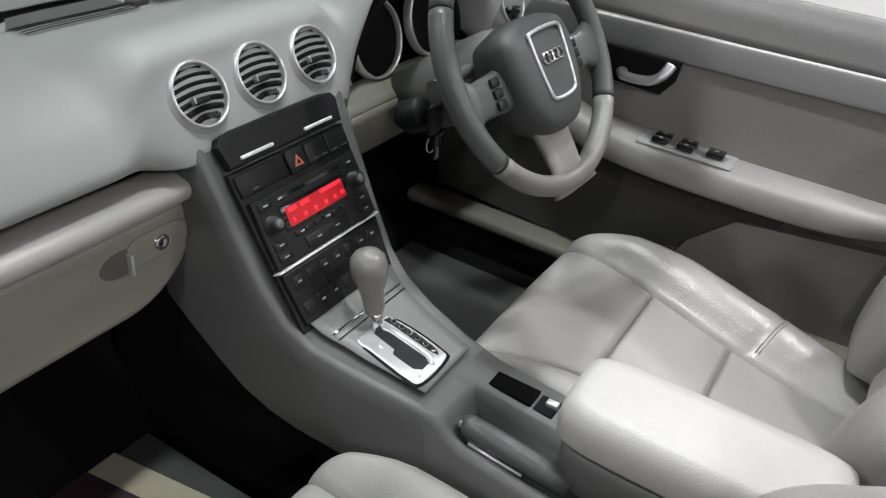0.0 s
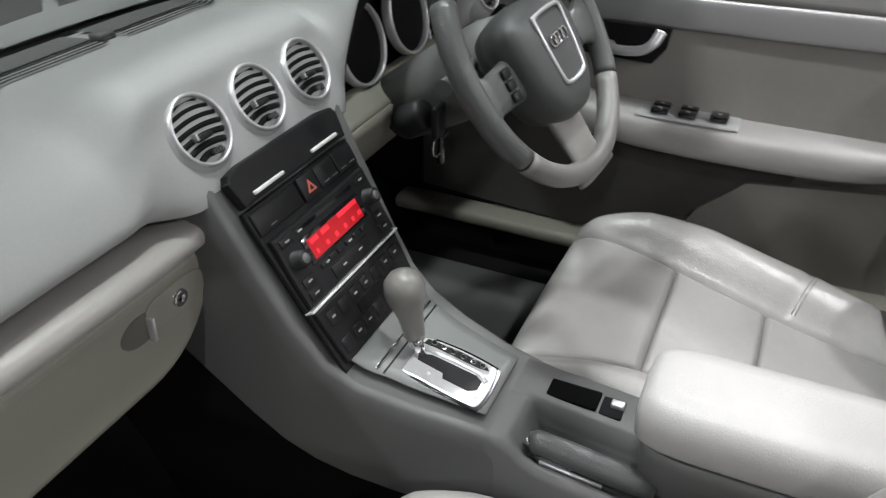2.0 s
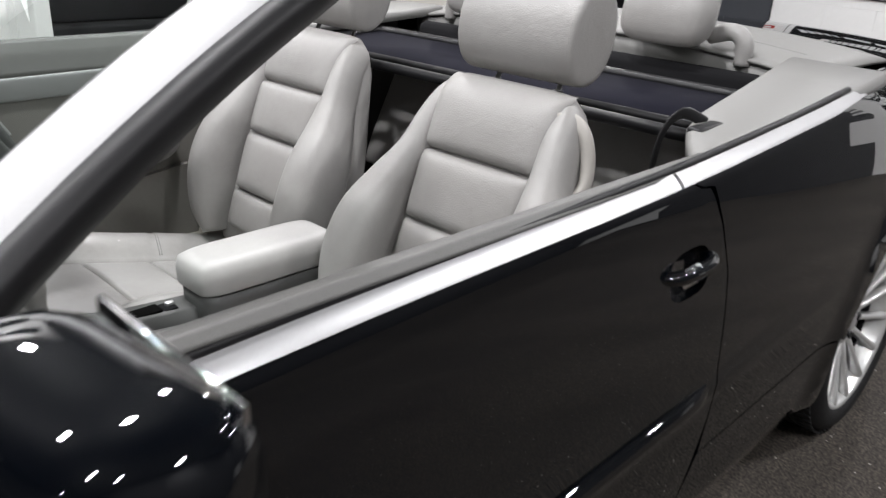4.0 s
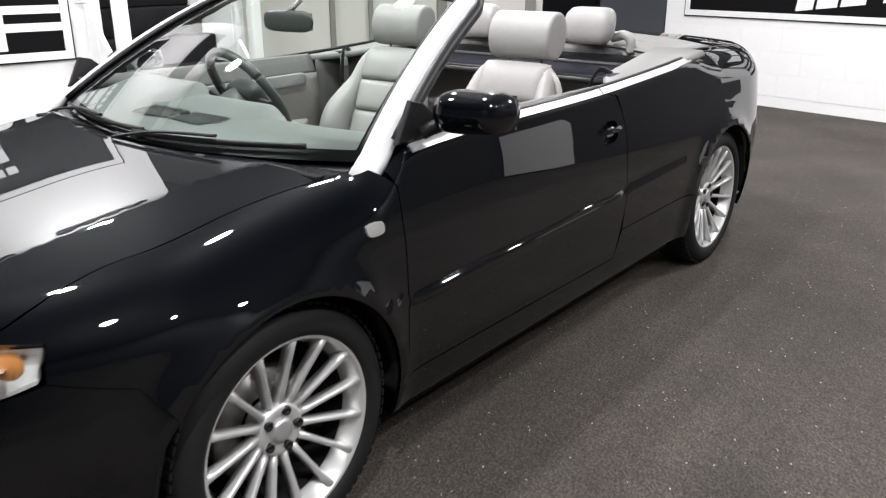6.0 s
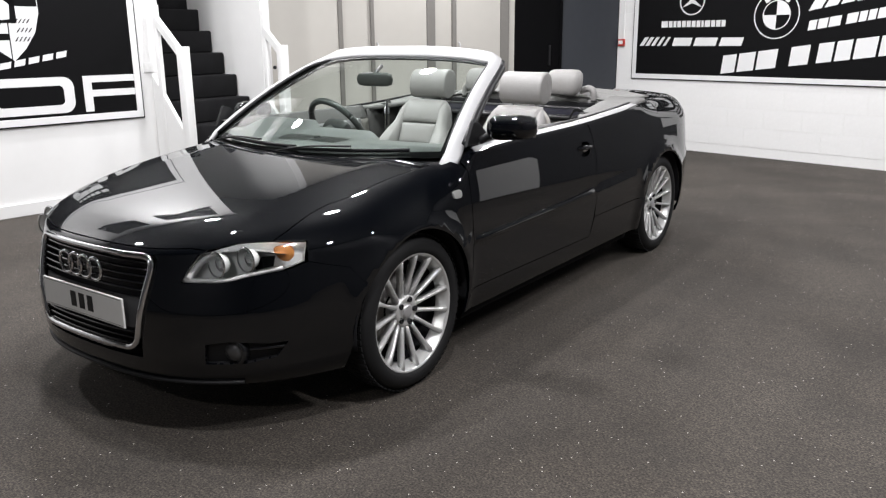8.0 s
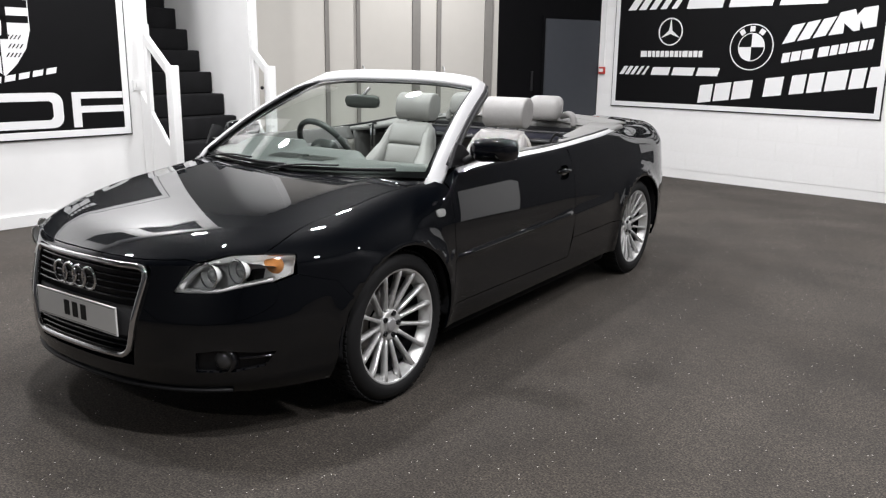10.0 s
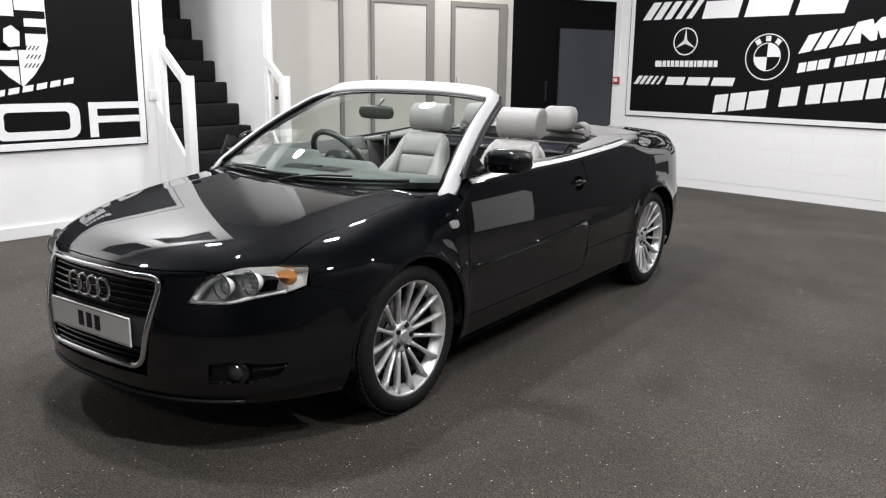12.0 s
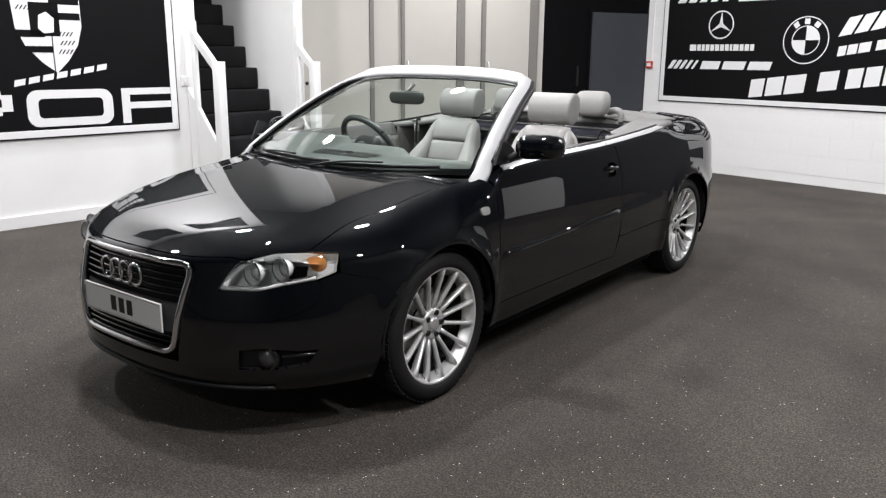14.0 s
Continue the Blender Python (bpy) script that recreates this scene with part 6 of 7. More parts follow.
for a, w in ((0, 0.036), (180, 0.036), (270, 0.05)):
    d = Vector((math.cos(math.radians(a)), math.sin(math.radians(a)), 0))
    e = Vector((-d.y, d.x, 0))
    rings = []
    for r, ww, z, h in ((0.055, w, -0.012, 0.016), (0.1, w * 0.86, -0.010, 0.013), (0.15, w * 0.8, -0.006, 0.011), (0.188, w * 1.25, 0.0, 0.012)):
        rings.append([d * r + e * ww * math.copysign(abs(math.cos(q)) ** 0.6, math.cos(q)) + Vector((0, 0, z + h * math.sin(q))) for q in [2 * math.pi * i / 14 for i in range(14)]])
    part("spoke", loft(rings), mat("spoke_grey", (0.2, 0.195, 0.185), 0.38, 0, 0, 60, 0.06, 0.2, 500) if a == 270 else LEATHER_DARK, sw)
    if a != 270:
        for k in (-1, 0, 1):
            part("wheel_button", box((0.02, 0.014, 0.006), d * 0.112 + e * 0.017 * k + Vector((0, 0, 0.006)), 0.002), BLACK, sw)
for ob in sw.children:
    if not ob.name.startswith("rim"):
        ob.location.y -= 0.022                     # the hub sits low in the rim
col = new("steering_column")
col.parent = car
bm = tube([SC - SN * 0.02, SC - SN * 0.07, SC - SN * 0.16, SC - SN * 0.27], [0.062, 0.07, 0.068, 0.06], 20, flat=0.95)
part("shroud", bm, PLASTIC_D, col)
for sd, dz in ((1, 0.02), (-1, 0.02)):
    p0 = SC - SN * 0.07 + sx * 0.055 * sd + sy * dz
    part("stalk", tube([p0, p0 + sx * 0.06 * sd + SN * 0.012, p0 + sx * 0.12 * sd + SN * 0.02], [0.011, 0.008, 0.012], 10), PLASTIC_D if sd < 0 else BLACK, col)
ig = Vector((-0.255, 0.715, 0.80))
part("ignition_lock", lathe([(0, 0.012), (0.02, 0.012), (0.024, 0.006), (0.026, -0.03)], 20, look(ig, ig - SN)), BLACK, col)
part("key", box((0.034, 0.012, 0.052), (ig + SN * 0.035 + Vector((-0.004, 0, -0.022))), 0.005, 2, None), BLACK, col)
part("key_ring", tube([ig + SN * 0.03 + Vector((-0.01 + 0.016 * math.cos(a), 0, -0.065 + 0.016 * math.sin(a))) for a in [2 * math.pi * i / 16 for i in range(16)]], 0.0015, 6, up=(0, 1, 0), closed=True), CHROME, col)
part("key_fob", box((0.026, 0.01, 0.05), ig + SN * 0.03 + Vector((-0.03, 0, -0.075)), 0.004), GLOSS, col)
# pedals
for x, w in ((-0.36, 0.11), (-0.50, 0.05)):
    part("pedal", box((w, 0.012, 0.07), (x, 0.40, 0.42), 0.004, m=None), BLACK, car)
part("footrest", box((0.09, 0.05, 0.2), (-0.17, 0.44, 0.38), 0.01), PLASTIC_D, car)


# ---- centre console ----
con = new("centre_console")
con.parent = car
tagged(con, "grey centre console with gear selector and handbrake")


def con_ring(y, z, w, ny, nz, zb):
    """A console section: leaning face of half width w with rounded rims, and sides straight down to zb."""
    up = Vector((0, ny, nz)).normalized()
    c = Vector((0, y, z))
    top = [(-w - 0.004, -0.03), (-w, -0.006), (-w + 0.008, 0.0), (-w + 0.016, -0.004), (w - 0.016, -0.004), (w - 0.008, 0.0), (w, -0.006), (w + 0.004, -0.03)]
    ring = [c + Vector((x, 0, 0)) + up * h for x, h in top]
    return [Vector((-w - 0.008, ring[0].y, zb))] + ring + [Vector((w + 0.008, ring[-1].y, zb))]


rings = [con_ring(*r) for r in ((0.592, 0.872, 0.140, 0.87, 0.5, 0.60), (0.645, 0.845, 0.148, 0.87, 0.5, 0.575), (0.692, 0.755, 0.143, 0.87, 0.5, 0.53), (0.732, 0.68, 0.138, 0.85, 0.52, 0.495),
                                 (0.768, 0.625, 0.130, 0.72, 0.7, 0.468), (0.805, 0.597, 0.120, 0.4, 0.92, 0.448), (0.86, 0.578, 0.106, 0.27, 0.96, 0.43), (0.93, 0.562, 0.092, 0.2, 0.98, 0.417), (0.985, 0.552, 0.086, 0.15, 0.99, 0.41))]
part("console_body", loft(rings, False, False), PLASTIC_D, con)
def tunnel(sd):
    ys = [0.40, 0.58, 0.66, 0.72, 0.768, 0.83, 0.90, 0.985, 1.3, 1.66]
    tops = [0.66, 0.66, 0.64, 0.58, 0.52, 0.49, 0.47, 0.45, 0.45, 0.44]
    wide = [0.122, 0.124, 0.124, 0.120, 0.112, 0.099, 0.086, 0.076, 0.074, 0.074]

    def fn(u, v):
        y = 0.40 + 1.26 * u
        z0, w = float(np.interp(y, ys, tops)), float(np.interp(y, ys, wide))
        return Vector((sd * (w + 0.04 * v ** 3), y, z0 + (0.285 - z0) * v))
    return sheet(fn, 40, 8, 0.004)


for sd in (1, -1):
    part("tunnel_carpet", tunnel(sd), CARPET, con, "dark carpeted tunnel side")
BRIGHT = mat("bright_trim", (0.74, 0.74, 0.73), 0.3, 0.25, 0, 200, 0.04)
# control stack, drawn on the leaning face
stack_m = Matrix.Translation((0.004, 0.675, 0.791)) @ Matrix(((1, 0, 0), (0, -0.5, 0.866), (0, 0.866, 0.5))).to_4x4()


def on_stack(name, x0, x1, h0, h1, d, material, bevel=0.002, parent=con, label=""):
    """A block on the leaning face: x as in the car, h up the face."""
    return part(name, box((abs(x1 - x0), h1 - h0, d), ((x0 + x1) / 2, (h0 + h1) / 2, d / 2), bevel, 2, stack_m), material, parent, label)


top = [(-0.112, 0.026), (0.112, 0.026), (0.119, 0.060), (0.112, 0.069), (0.085, 0.073), (-0.085, 0.073), (-0.112, 0.069), (-0.119, 0.060)]
part("upper_panel", prism([(-x, y) for x, y in top], 0.013, stack_m, 0.004), BLACK, con, "black lidded storage panel")
radio = new("car_radio")
radio.parent = car
tagged(radio, "black car radio with a lit red display and two knobs")
part("lower_panel", prism([(-0.117, 0.022), (-0.105, -0.215), (0.105, -0.215), (0.117, 0.022)], 0.006, stack_m, 0.002), BLACK, con)
for x in (0.062, -0.062):
    on_stack("slot_bar", x - 0.030, x + 0.030, 0.033, 0.038, 0.0165, BRIGHT, 0.0015)
on_stack("hazard_button", -0.018, 0.018, -0.014, 0.018, 0.012, BLACK, 0.002)
tri = [(-0.009, -0.006), (0.009, -0.006), (0, 0.010)]
part("hazard_mark", prism(tri, 0.0008, stack_m @ Matrix.Translation((0, 0, 0.0122))), mat("hazard_red", (0.5, 0.12, 0.08), 0.5), con)
part("hazard_mark_core", prism([(x * 0.45, y * 0.45 - 0.0005) for x, y in tri], 0.0008, stack_m @ Matrix.Translation((0, 0, 0.0130))), BLACK, con)
for x0, x1 in ((0.022, 0.112), (-0.064, -0.022), (-0.112, -0.067)):
    on_stack("switch_blank", x0, x1, -0.013, 0.017, 0.010, BLACK, 0.002)
for x in (0.085, -0.035, -0.055, -0.078, -0.1):
    on_stack("switch_line", x - 0.006, x + 0.006, -0.008, -0.0065, 0.0108, PLASTIC_D, 0)
part("radio_body", prism([(-0.108, -0.022), (-0.108, -0.118), (0.108, -0.118), (0.108, -0.022)], 0.014, stack_m, 0.003), BLACK, radio)
on_stack("cd_slot", -0.066, 0.066, -0.035, -0.030, 0.0145, GLOSS, 0, radio)
on_stack("display_surround", -0.068, 0.068, -0.079, -0.042, 0.0152, GLOSS, 0.001, radio)
on_stack("display", -0.060, 0.060, -0.075, -0.048, 0.0156, glow("display_red", (0.42, 0.002, 0.008), 0.20), 0, radio, "glowing red display")
DISP = glow("display_text", (0.85, 0.02, 0.04), 0.42)
for x0, x1, h in ((0.055, 0.038, -0.053), (0.030, 0.012, -0.053), (-0.012, -0.058, -0.051), (0.052, 0.048, -0.068), (0.03, 0.024, -0.068), (0.008, 0.002, -0.068), (-0.014, -0.02, -0.068), (-0.034, -0.04, -0.068), (-0.05, -0.058, -0.067)):
    on_stack("display_bar", x0, x1, h - 0.003, h + 0.003, 0.0160, DISP, 0, radio)
for x in (0.088, -0.086):
    part("radio_knob", lathe([(0, 0.030), (0.009, 0.030), (0.011, 0.028), (0.0125, 0.014), (0.016, 0.013), (0.016, 0.012)], 24, stack_m @ Matrix.Translation((x, -0.060, 0))), BLACK, radio)
    part("knob_cap", lathe([(0, 0.0308), (0.006, 0.0308), (0.0065, 0.0300)], 20, stack_m @ Matrix.Translation((x, -0.060, 0))), PLASTIC_D, radio)
for i in range(6):
    on_stack("preset_key", 0.058 - 0.0195 * i, 0.0425 - 0.0195 * i, -0.090, -0.083, 0.0165, BLACK, 0.001, radio)
for x0, x1, h0, h1 in ((0.100, 0.076, -0.038, -0.028), (0.100, 0.076, -0.095, -0.083), (0.100, 0.076, -0.112, -0.100), (-0.076, -0.100, -0.038, -0.028), (-0.076, -0.100, -0.095, -0.083), (-0.076, -0.100, -0.112, -0.100), (0.045, -0.045, -0.113, -0.096)):
    on_stack("radio_key", x0, x1, h0, h1, 0.016, BLACK, 0.001, radio)
for x, h in ((0.088, -0.033), (0.088, -0.089), (0.088, -0.106), (-0.088, -0.033), (-0.088, -0.089), (-0.088, -0.106), (0.06, -0.033), (0.02, -0.105), (-0.02, -0.105), (0.045, -0.0865), (-0.01, -0.0865)):
    on_stack("key_mark", x - 0.004, x + 0.004, h - 0.001, h + 0.001, 0.0168, PLASTIC, 0, radio)
on_stack("chrome_line", -0.110, 0.110, -0.1240, -0.1205, 0.0155, BRIGHT, 0.001)
clim = new("climate_panel")
clim.parent = car
tagged(clim, "black climate control panel with rows of small keys")
part("climate_body", prism([(-0.106, -0.126), (-0.098, -0.205), (0.098, -0.205), (0.106, -0.126)], 0.012, stack_m, 0.003), BLACK, clim)
for i in range(7):
    for h in (-0.145, -0.185):
        x = 0.082 - 0.0273 * i
        on_stack("climate_key", x + 0.010, x - 0.010, h - 0.010, h + 0.010, 0.0135, BLACK, 0.0015, clim)
        if (i + (h < -0.15)) % 3 != 1:
            on_stack("key_mark", x + 0.0035, x - 0.0035, h - 0.001, h + 0.0015, 0.014, PLASTIC, 0, clim)
on_stack("climate_display", -0.035, 0.035, -0.172, -0.158, 0.0135, GLOSS, 0, clim)
# gear plate and selector
def con_top(y):
    return float(np.interp(y, [0.768, 0.805, 0.86, 0.93, 0.985], [0.625, 0.597, 0.578, 0.562, 0.552]))


part("gear_plate", sheet(lambda u, v: (lambda y: Vector(((1 - 2 * u) * float(np.interp(y, [0.775, 0.83, 0.9, 0.955], [0.098, 0.080, 0.068, 0.060])), y, con_top(y) + 0.0035)))(0.775 + 0.18 * v), 8, 14, 0.003), mat("gear_plate_grey", (0.165, 0.172, 0.168), 0.4, 0.1, 0, 300, 0.05, 0.2, 800), con)
part("ashtray_line", tube([(0.080, 0.812, con_top(0.812) + 0.007), (-0.080, 0.812, con_top(0.812) + 0.007)], 0.003, 6, flat=0.5), CHROME, con)
part("ashtray_gap", tube([(0.080, 0.822, con_top(0.822) + 0.006), (-0.080, 0.822, con_top(0.822) + 0.006)], 0.0018, 6, flat=0.6), BLACK, con)
gm = Matrix.Translation((0.02, 0.888, con_top(0.888) + 0.0045)) @ Matrix.Rotation(math.radians(-12.5), 4, "X")
sel = new("gear_selector")
sel.parent = car
tagged(sel, "automatic gear selector with a grey knob in a bright metal gate")
gate = [tuple(v)[:2] for v in spline([(x, y, 0) for x, y in ((0.039, -0.030), (0.034, -0.060), (-0.026, -0.064), (-0.041, -0.02), (-0.041, 0.040), (-0.030, 0.056), (0.032, 0.056), (0.041, 0.035), (0.039, -0.030))], 4)[:-1]]
part("gate_frame", prism(gate, 0.005, gm, 0.002), SATIN, sel, "bright metal gate surround")
part("gate_edge", prism([(x * 1.10, y * 1.07) for x, y in gate], 0.0035, gm, 0.001), GLOSS, sel)
slot = [(0.010, -0.044), (0.012, -0.006), (0.021, -0.002), (0.021, 0.034), (0.012, 0.044), (-0.004, 0.044), (-0.010, 0.034), (-0.009, -0.030), (-0.002, -0.046)]
part("gate_slot", prism(slot, 0.0008, gm @ Matrix.Translation((0, 0, 0.0052))), BLACK, sel)
part("gate_track", prism([(-0.0225, -0.05), (-0.033, -0.048), (-0.0375, 0.0), (-0.036, 0.036), (-0.028, 0.045), (-0.0245, 0.03), (-0.0245, -0.03)], 0.0008, gm @ Matrix.Translation((0, 0, 0.0052))), BLACK, sel)
part("gate_rail", tube([gm @ Vector(q) for q in ((-0.015, -0.046, 0.0052), (-0.0175, 0.0, 0.0056), (-0.017, 0.036, 0.0056), (-0.006, 0.049, 0.0052))], 0.0042, 8, flat=0.6), SATIN, sel)
for k in range(6):
    part("gear_mark", lathe([(0, 0.002), (0.003, 0.002), (0.0044, 0.0016), (0.0046, 0.0)], 12, gm @ Matrix.Translation((-0.0305, -0.038 + 0.0145 * k, 0.006))), CHROME, sel)
for x, y in ((0.022, -0.022), (0.024, 0.046)):
    part("gate_screw", lathe([(0, 0.0012), (0.0035, 0.0012), (0.004, 0.0)], 12, gm @ Matrix.Translation((x, y, 0.005))), SATIN, sel)
g0 = gm @ Vector((-0.002, -0.044, 0.0))
g1 = g0 + Vector((0.0, -0.008, 0.034))
part("stem", tube([g0, g0 + (g1 - g0) * 0.5, g1], [0.0095, 0.0085, 0.0105], 14), CHROME, sel)
ax = Vector((0, -0.2, 0.98)).normalized()
km = Matrix.Translation(g1) @ ax.to_track_quat("Z", "Y").to_matrix().to_4x4()
part("knob", lathe([(0.0, -0.002), (0.013, -0.002), (0.0145, 0.004), (0.0165, 0.03), (0.021, 0.045), (0.0255, 0.058), (0.027, 0.07), (0.0245, 0.084), (0.017, 0.093), (0.008, 0.097), (0.0, 0.098)], 28, km), mat("knob_grey", (0.16, 0.155, 0.145), 0.3, 0, 0.3, 100, 0.06, 0.2, 600), sel, "grey knob")
# rear console: tray, handbrake recess, armrest
def rear_section(y, zt, dip):
    """Console behind the gear plate: flat rim, a tub for the handbrake, a low outer rim."""
    pts = [(-0.086, zt - 0.14), (-0.084, zt - 0.008), (-0.079, zt), (-0.016, zt), (-0.010, zt - 0.003), (-0.006, zt - dip * 0.55), (0.002, zt - dip), (0.060, zt - dip), (0.068, zt - dip * 0.8), (0.073, zt - dip * 0.48), (0.082, zt - dip * 0.46), (0.090, zt - 0.008 - dip * 0.48), (0.092, zt - 0.14)]
    return [(x, y, z) for x, z in pts]


part("rear_console", loft([rear_section(*r) for r in ((0.966, 0.5535, 0.0), (0.982, 0.5520, 0.0), (0.990, 0.5510, 0.002), (1.0, 0.5490, 0.016), (1.012, 0.5475, 0.036), (1.03, 0.5460, 0.050), (1.07, 0.5430, 0.055), (1.13, 0.538, 0.057), (1.3, 0.53, 0.058), (1.66, 0.52, 0.058))], False, False), PLASTIC_D, con)
part("tub_mark", box((0.036, 0.0012, 0.0012), (0.036, 1.014, 0.5115)), PLASTIC, con)
part("tray_slot", box((0.036, 0.082, 0.006), (-0.041, 1.035, 0.545), 0.002), mat("tray_rubber", (0.003, 0.003, 0.003), 0.9, spec=0.05), con)
part("tray_cell", box((0.036, 0.03, 0.006), (-0.041, 1.094, 0.5405), 0.002), DARK, con)
part("tray_clip", box((0.012, 0.018, 0.01), (-0.045, 1.1, 0.545), 0.002), SATIN, con)
hb = new("handbrake")
hb.parent = car
tagged(hb, "dark grey handbrake lever with a chrome button")
part("lever", tube([(0.047, 1.012, 0.528), (0.045, 1.02, 0.529), (0.042, 1.07, 0.521), (0.037, 1.13, 0.508), (0.035, 1.17, 0.50)], [0.012, 0.0155, 0.0165, 0.0165, 0.014], 16, flat=1.05), LEATHER_DARK, hb)
part("button", lathe([(0, 0.006), (0.006, 0.005), (0.0075, 0.0), (0.0075, -0.01)], 16, look((0.0475, 1.010, 0.5285), (0.0475, 1.11, 0.515))), CHROME, hb)
part("trim_line", tube([(0.062, 1.03, 0.515), (0.056, 1.11, 0.500)], 0.003, 6), SATIN, hb)
arm = new("armrest")
arm.parent = car
tagged(arm, "padded pale grey leather centre armrest on a dark box")
rings = []
for z, g in ((0.575, 0.0), (0.58, 0.004), (0.61, 0.005), (0.632, 0.001), (0.641, -0.012), (0.643, -0.03)):
    rings.append([(-0.02 + math.copysign(abs(math.cos(a)) ** 0.35, math.cos(a)) * (0.068 + g), 1.302 + math.copysign(abs(math.sin(a)) ** 0.35, math.sin(a)) * (0.168 + g), z) for a in [2 * math.pi * i / 40 for i in range(40)]])
part("lid", loft(rings), mat("armrest_leather", (0.40, 0.392, 0.382), 0.4, 0, 0, 60, 0.05, 0.3, 420), arm, "pale leather lid")
rings = []
for z, g in ((0.49, -0.012), (0.50, -0.004), (0.55, 0.0), (0.571, 0.0)):
    rings.append([(-0.02 + math.copysign(abs(math.cos(a)) ** 0.35, math.cos(a)) * (0.068 + g), 1.305 + math.copysign(abs(math.sin(a)) ** 0.35, math.sin(a)) * (0.165 + g), z) for a in [2 * math.pi * i / 40 for i in range(40)]])
part("box", loft(rings), PLASTIC_D, arm)
for x, y in ((0.116, 1.285), (-0.10, 1.35)):
    bk = new("belt_buckle")
    bk.parent = car
    part("buckle_body", box((0.026, 0.03, 0.07), (0, 0, 0), 0.005, 2, pose(x, y, 0.482, 40, 0, 0)), BLACK, bk)
    part("release_button", box((0.022, 0.022, 0.03), (0, 0, 0.032), 0.003, 2, pose(x, y, 0.482, 40, 0, 0)), mat("buckle_red", (0.6, 0.08, 0.05), 0.4), bk, "red release button")


# ---- door linings ----
def door_lining(side):
    d = new("door_lining")
    d.parent = car
    tagged(d, "grey door lining with aluminium strip, armrest and handle")
    Y0, Y1 = 0.46, 1.60
    P = lambda y, z, x: Vector((x, y, z))
    prof = [(0.966, 0.829), (0.976, 0.818), (0.974, 0.798), (0.945, 0.776), (0.893, 0.752)]
    part("top_roll", mirrored(sheet(lambda u, v: (lambda q: Vector((q[1], Y0 + (Y1 - Y0) * u, q[0])))(tuple(np.array(prof[min(int(v * 4), 3)]) * (1 - (v * 4 - min(int(v * 4), 3))) + np.array(prof[min(int(v * 4), 3) + 1]) * (v * 4 - min(int(v * 4), 3)))), 20, 16, 0.006), side), mat("door_top_grey", (0.105, 0.104, 0.10), 0.45, 0, 0, 80, 0.06, 0.3, 600), d)
    part("main_panel", mirrored(sheet(lambda u, v: Vector((0.748 - 0.016 * math.sin(math.pi * v), Y0 + (Y1 - Y0) * u, 0.893 - 0.55 * v)), 20, 16, 0.006), side), DOORTRIM, d)
    st = sausage([(0.744, 0.62, 0.862), (0.742, 0.66, 0.862), (0.738, 1.0, 0.866), (0.735, 1.4, 0.872), (0.735, 1.49, 0.874), (0.737, 1.515, 0.874)], [0.003, 0.006, 0.006, 0.006, 0.006, 0.003], [0.024, 0.028, 0.029, 0.029, 0.028, 0.018], 16, power=0.6)
    part("inlay_strip", mirrored(st, side), mat("brushed_inlay", (0.34, 0.345, 0.345), 0.42, 0.45, 0, 300, 0.05), d, "satin aluminium inlay")
    ar = sausage([(0.72, 0.60, 0.76), (0.712, 0.72, 0.715), (0.70, 0.84, 0.677), (0.695, 0.94, 0.664), (0.690, 1.1, 0.66), (0.690, 1.3, 0.662), (0.70, 1.42, 0.668), (0.722, 1.49, 0.678)], [0.02, 0.03, 0.045, 0.052, 0.055, 0.052, 0.04, 0.015], [0.022, 0.028, 0.033, 0.036, 0.036, 0.034, 0.026, 0.010], 18, power=0.7)
    part("armrest", mirrored(ar, side), LEATHER, d, "padded leather door armrest")
    if side < 0:
        part("panel", mirrored(box((0.062, 0.185, 0.006), (0.684, 1.055, 0.6955), 0.003), side), PLASTIC, d)
        for y, k in ((1.005, 2), (1.055, 2), (1.11, 1)):
            for j in range(k):
                w = 0.020 if k == 2 else 0.034
                x = 0.696 - 0.026 * j if k == 2 else 0.684
                part("window_switch", mirrored(box((w, 0.032, 0.010), (x, y, 0.705), 0.003), side), GLOSS, d)
                part("switch_mark", mirrored(box((0.004, 0.008, 0.001), (x, y, 0.7105)), side), PLASTIC, d)
    rec = prism([(0.80, 0.838), (0.995, 0.838), (0.99, 0.80), (0.968, 0.770), (0.83, 0.775)], 0.012, Matrix(((0, 0, 1, 0.724), (1, 0, 0, 0), (0, 1, 0, 0), (0, 0, 0, 1))), 0.003)
    part("handle_recess", mirrored(rec, side), DARK, d)
    hd = tube(spline([(0.722, 0.885, 0.797), (0.708, 0.90, 0.793), (0.705, 0.945, 0.797), (0.708, 0.968, 0.812), (0.722, 0.978, 0.832)], 5), 0.012, 8, flat=0.8)
    part("pull_handle", mirrored(hd, side), SATIN, d, "metal pull handle")
    low = prism([(1.18, 0.575), (1.52, 0.615), (1.53, 0.40), (1.05, 0.40), (1.10, 0.50)], 0.03, Matrix(((0, 0, 1, 0.705), (1, 0, 0, 0), (0, 1, 0, 0), (0, 0, 0, 1))), 0.01, 3)
    # dark flat sheet painted in for the shade inside the door pocket
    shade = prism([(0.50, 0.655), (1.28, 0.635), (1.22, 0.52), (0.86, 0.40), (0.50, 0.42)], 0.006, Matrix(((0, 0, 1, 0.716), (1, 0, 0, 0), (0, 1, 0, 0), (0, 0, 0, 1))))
    part("pocket_shade_sheet", mirrored(shade, side), mat("pocket_shade", (0.05, 0.048, 0.045), 0.9), d)
    part("door_pocket", mirrored(low, side), DOORTRIM, d)
    part("sill_trim", mirrored(box((0.08, 1.2, 0.03), (0.70, 1.05, 0.385), 0.01), side), BEIGE, d)
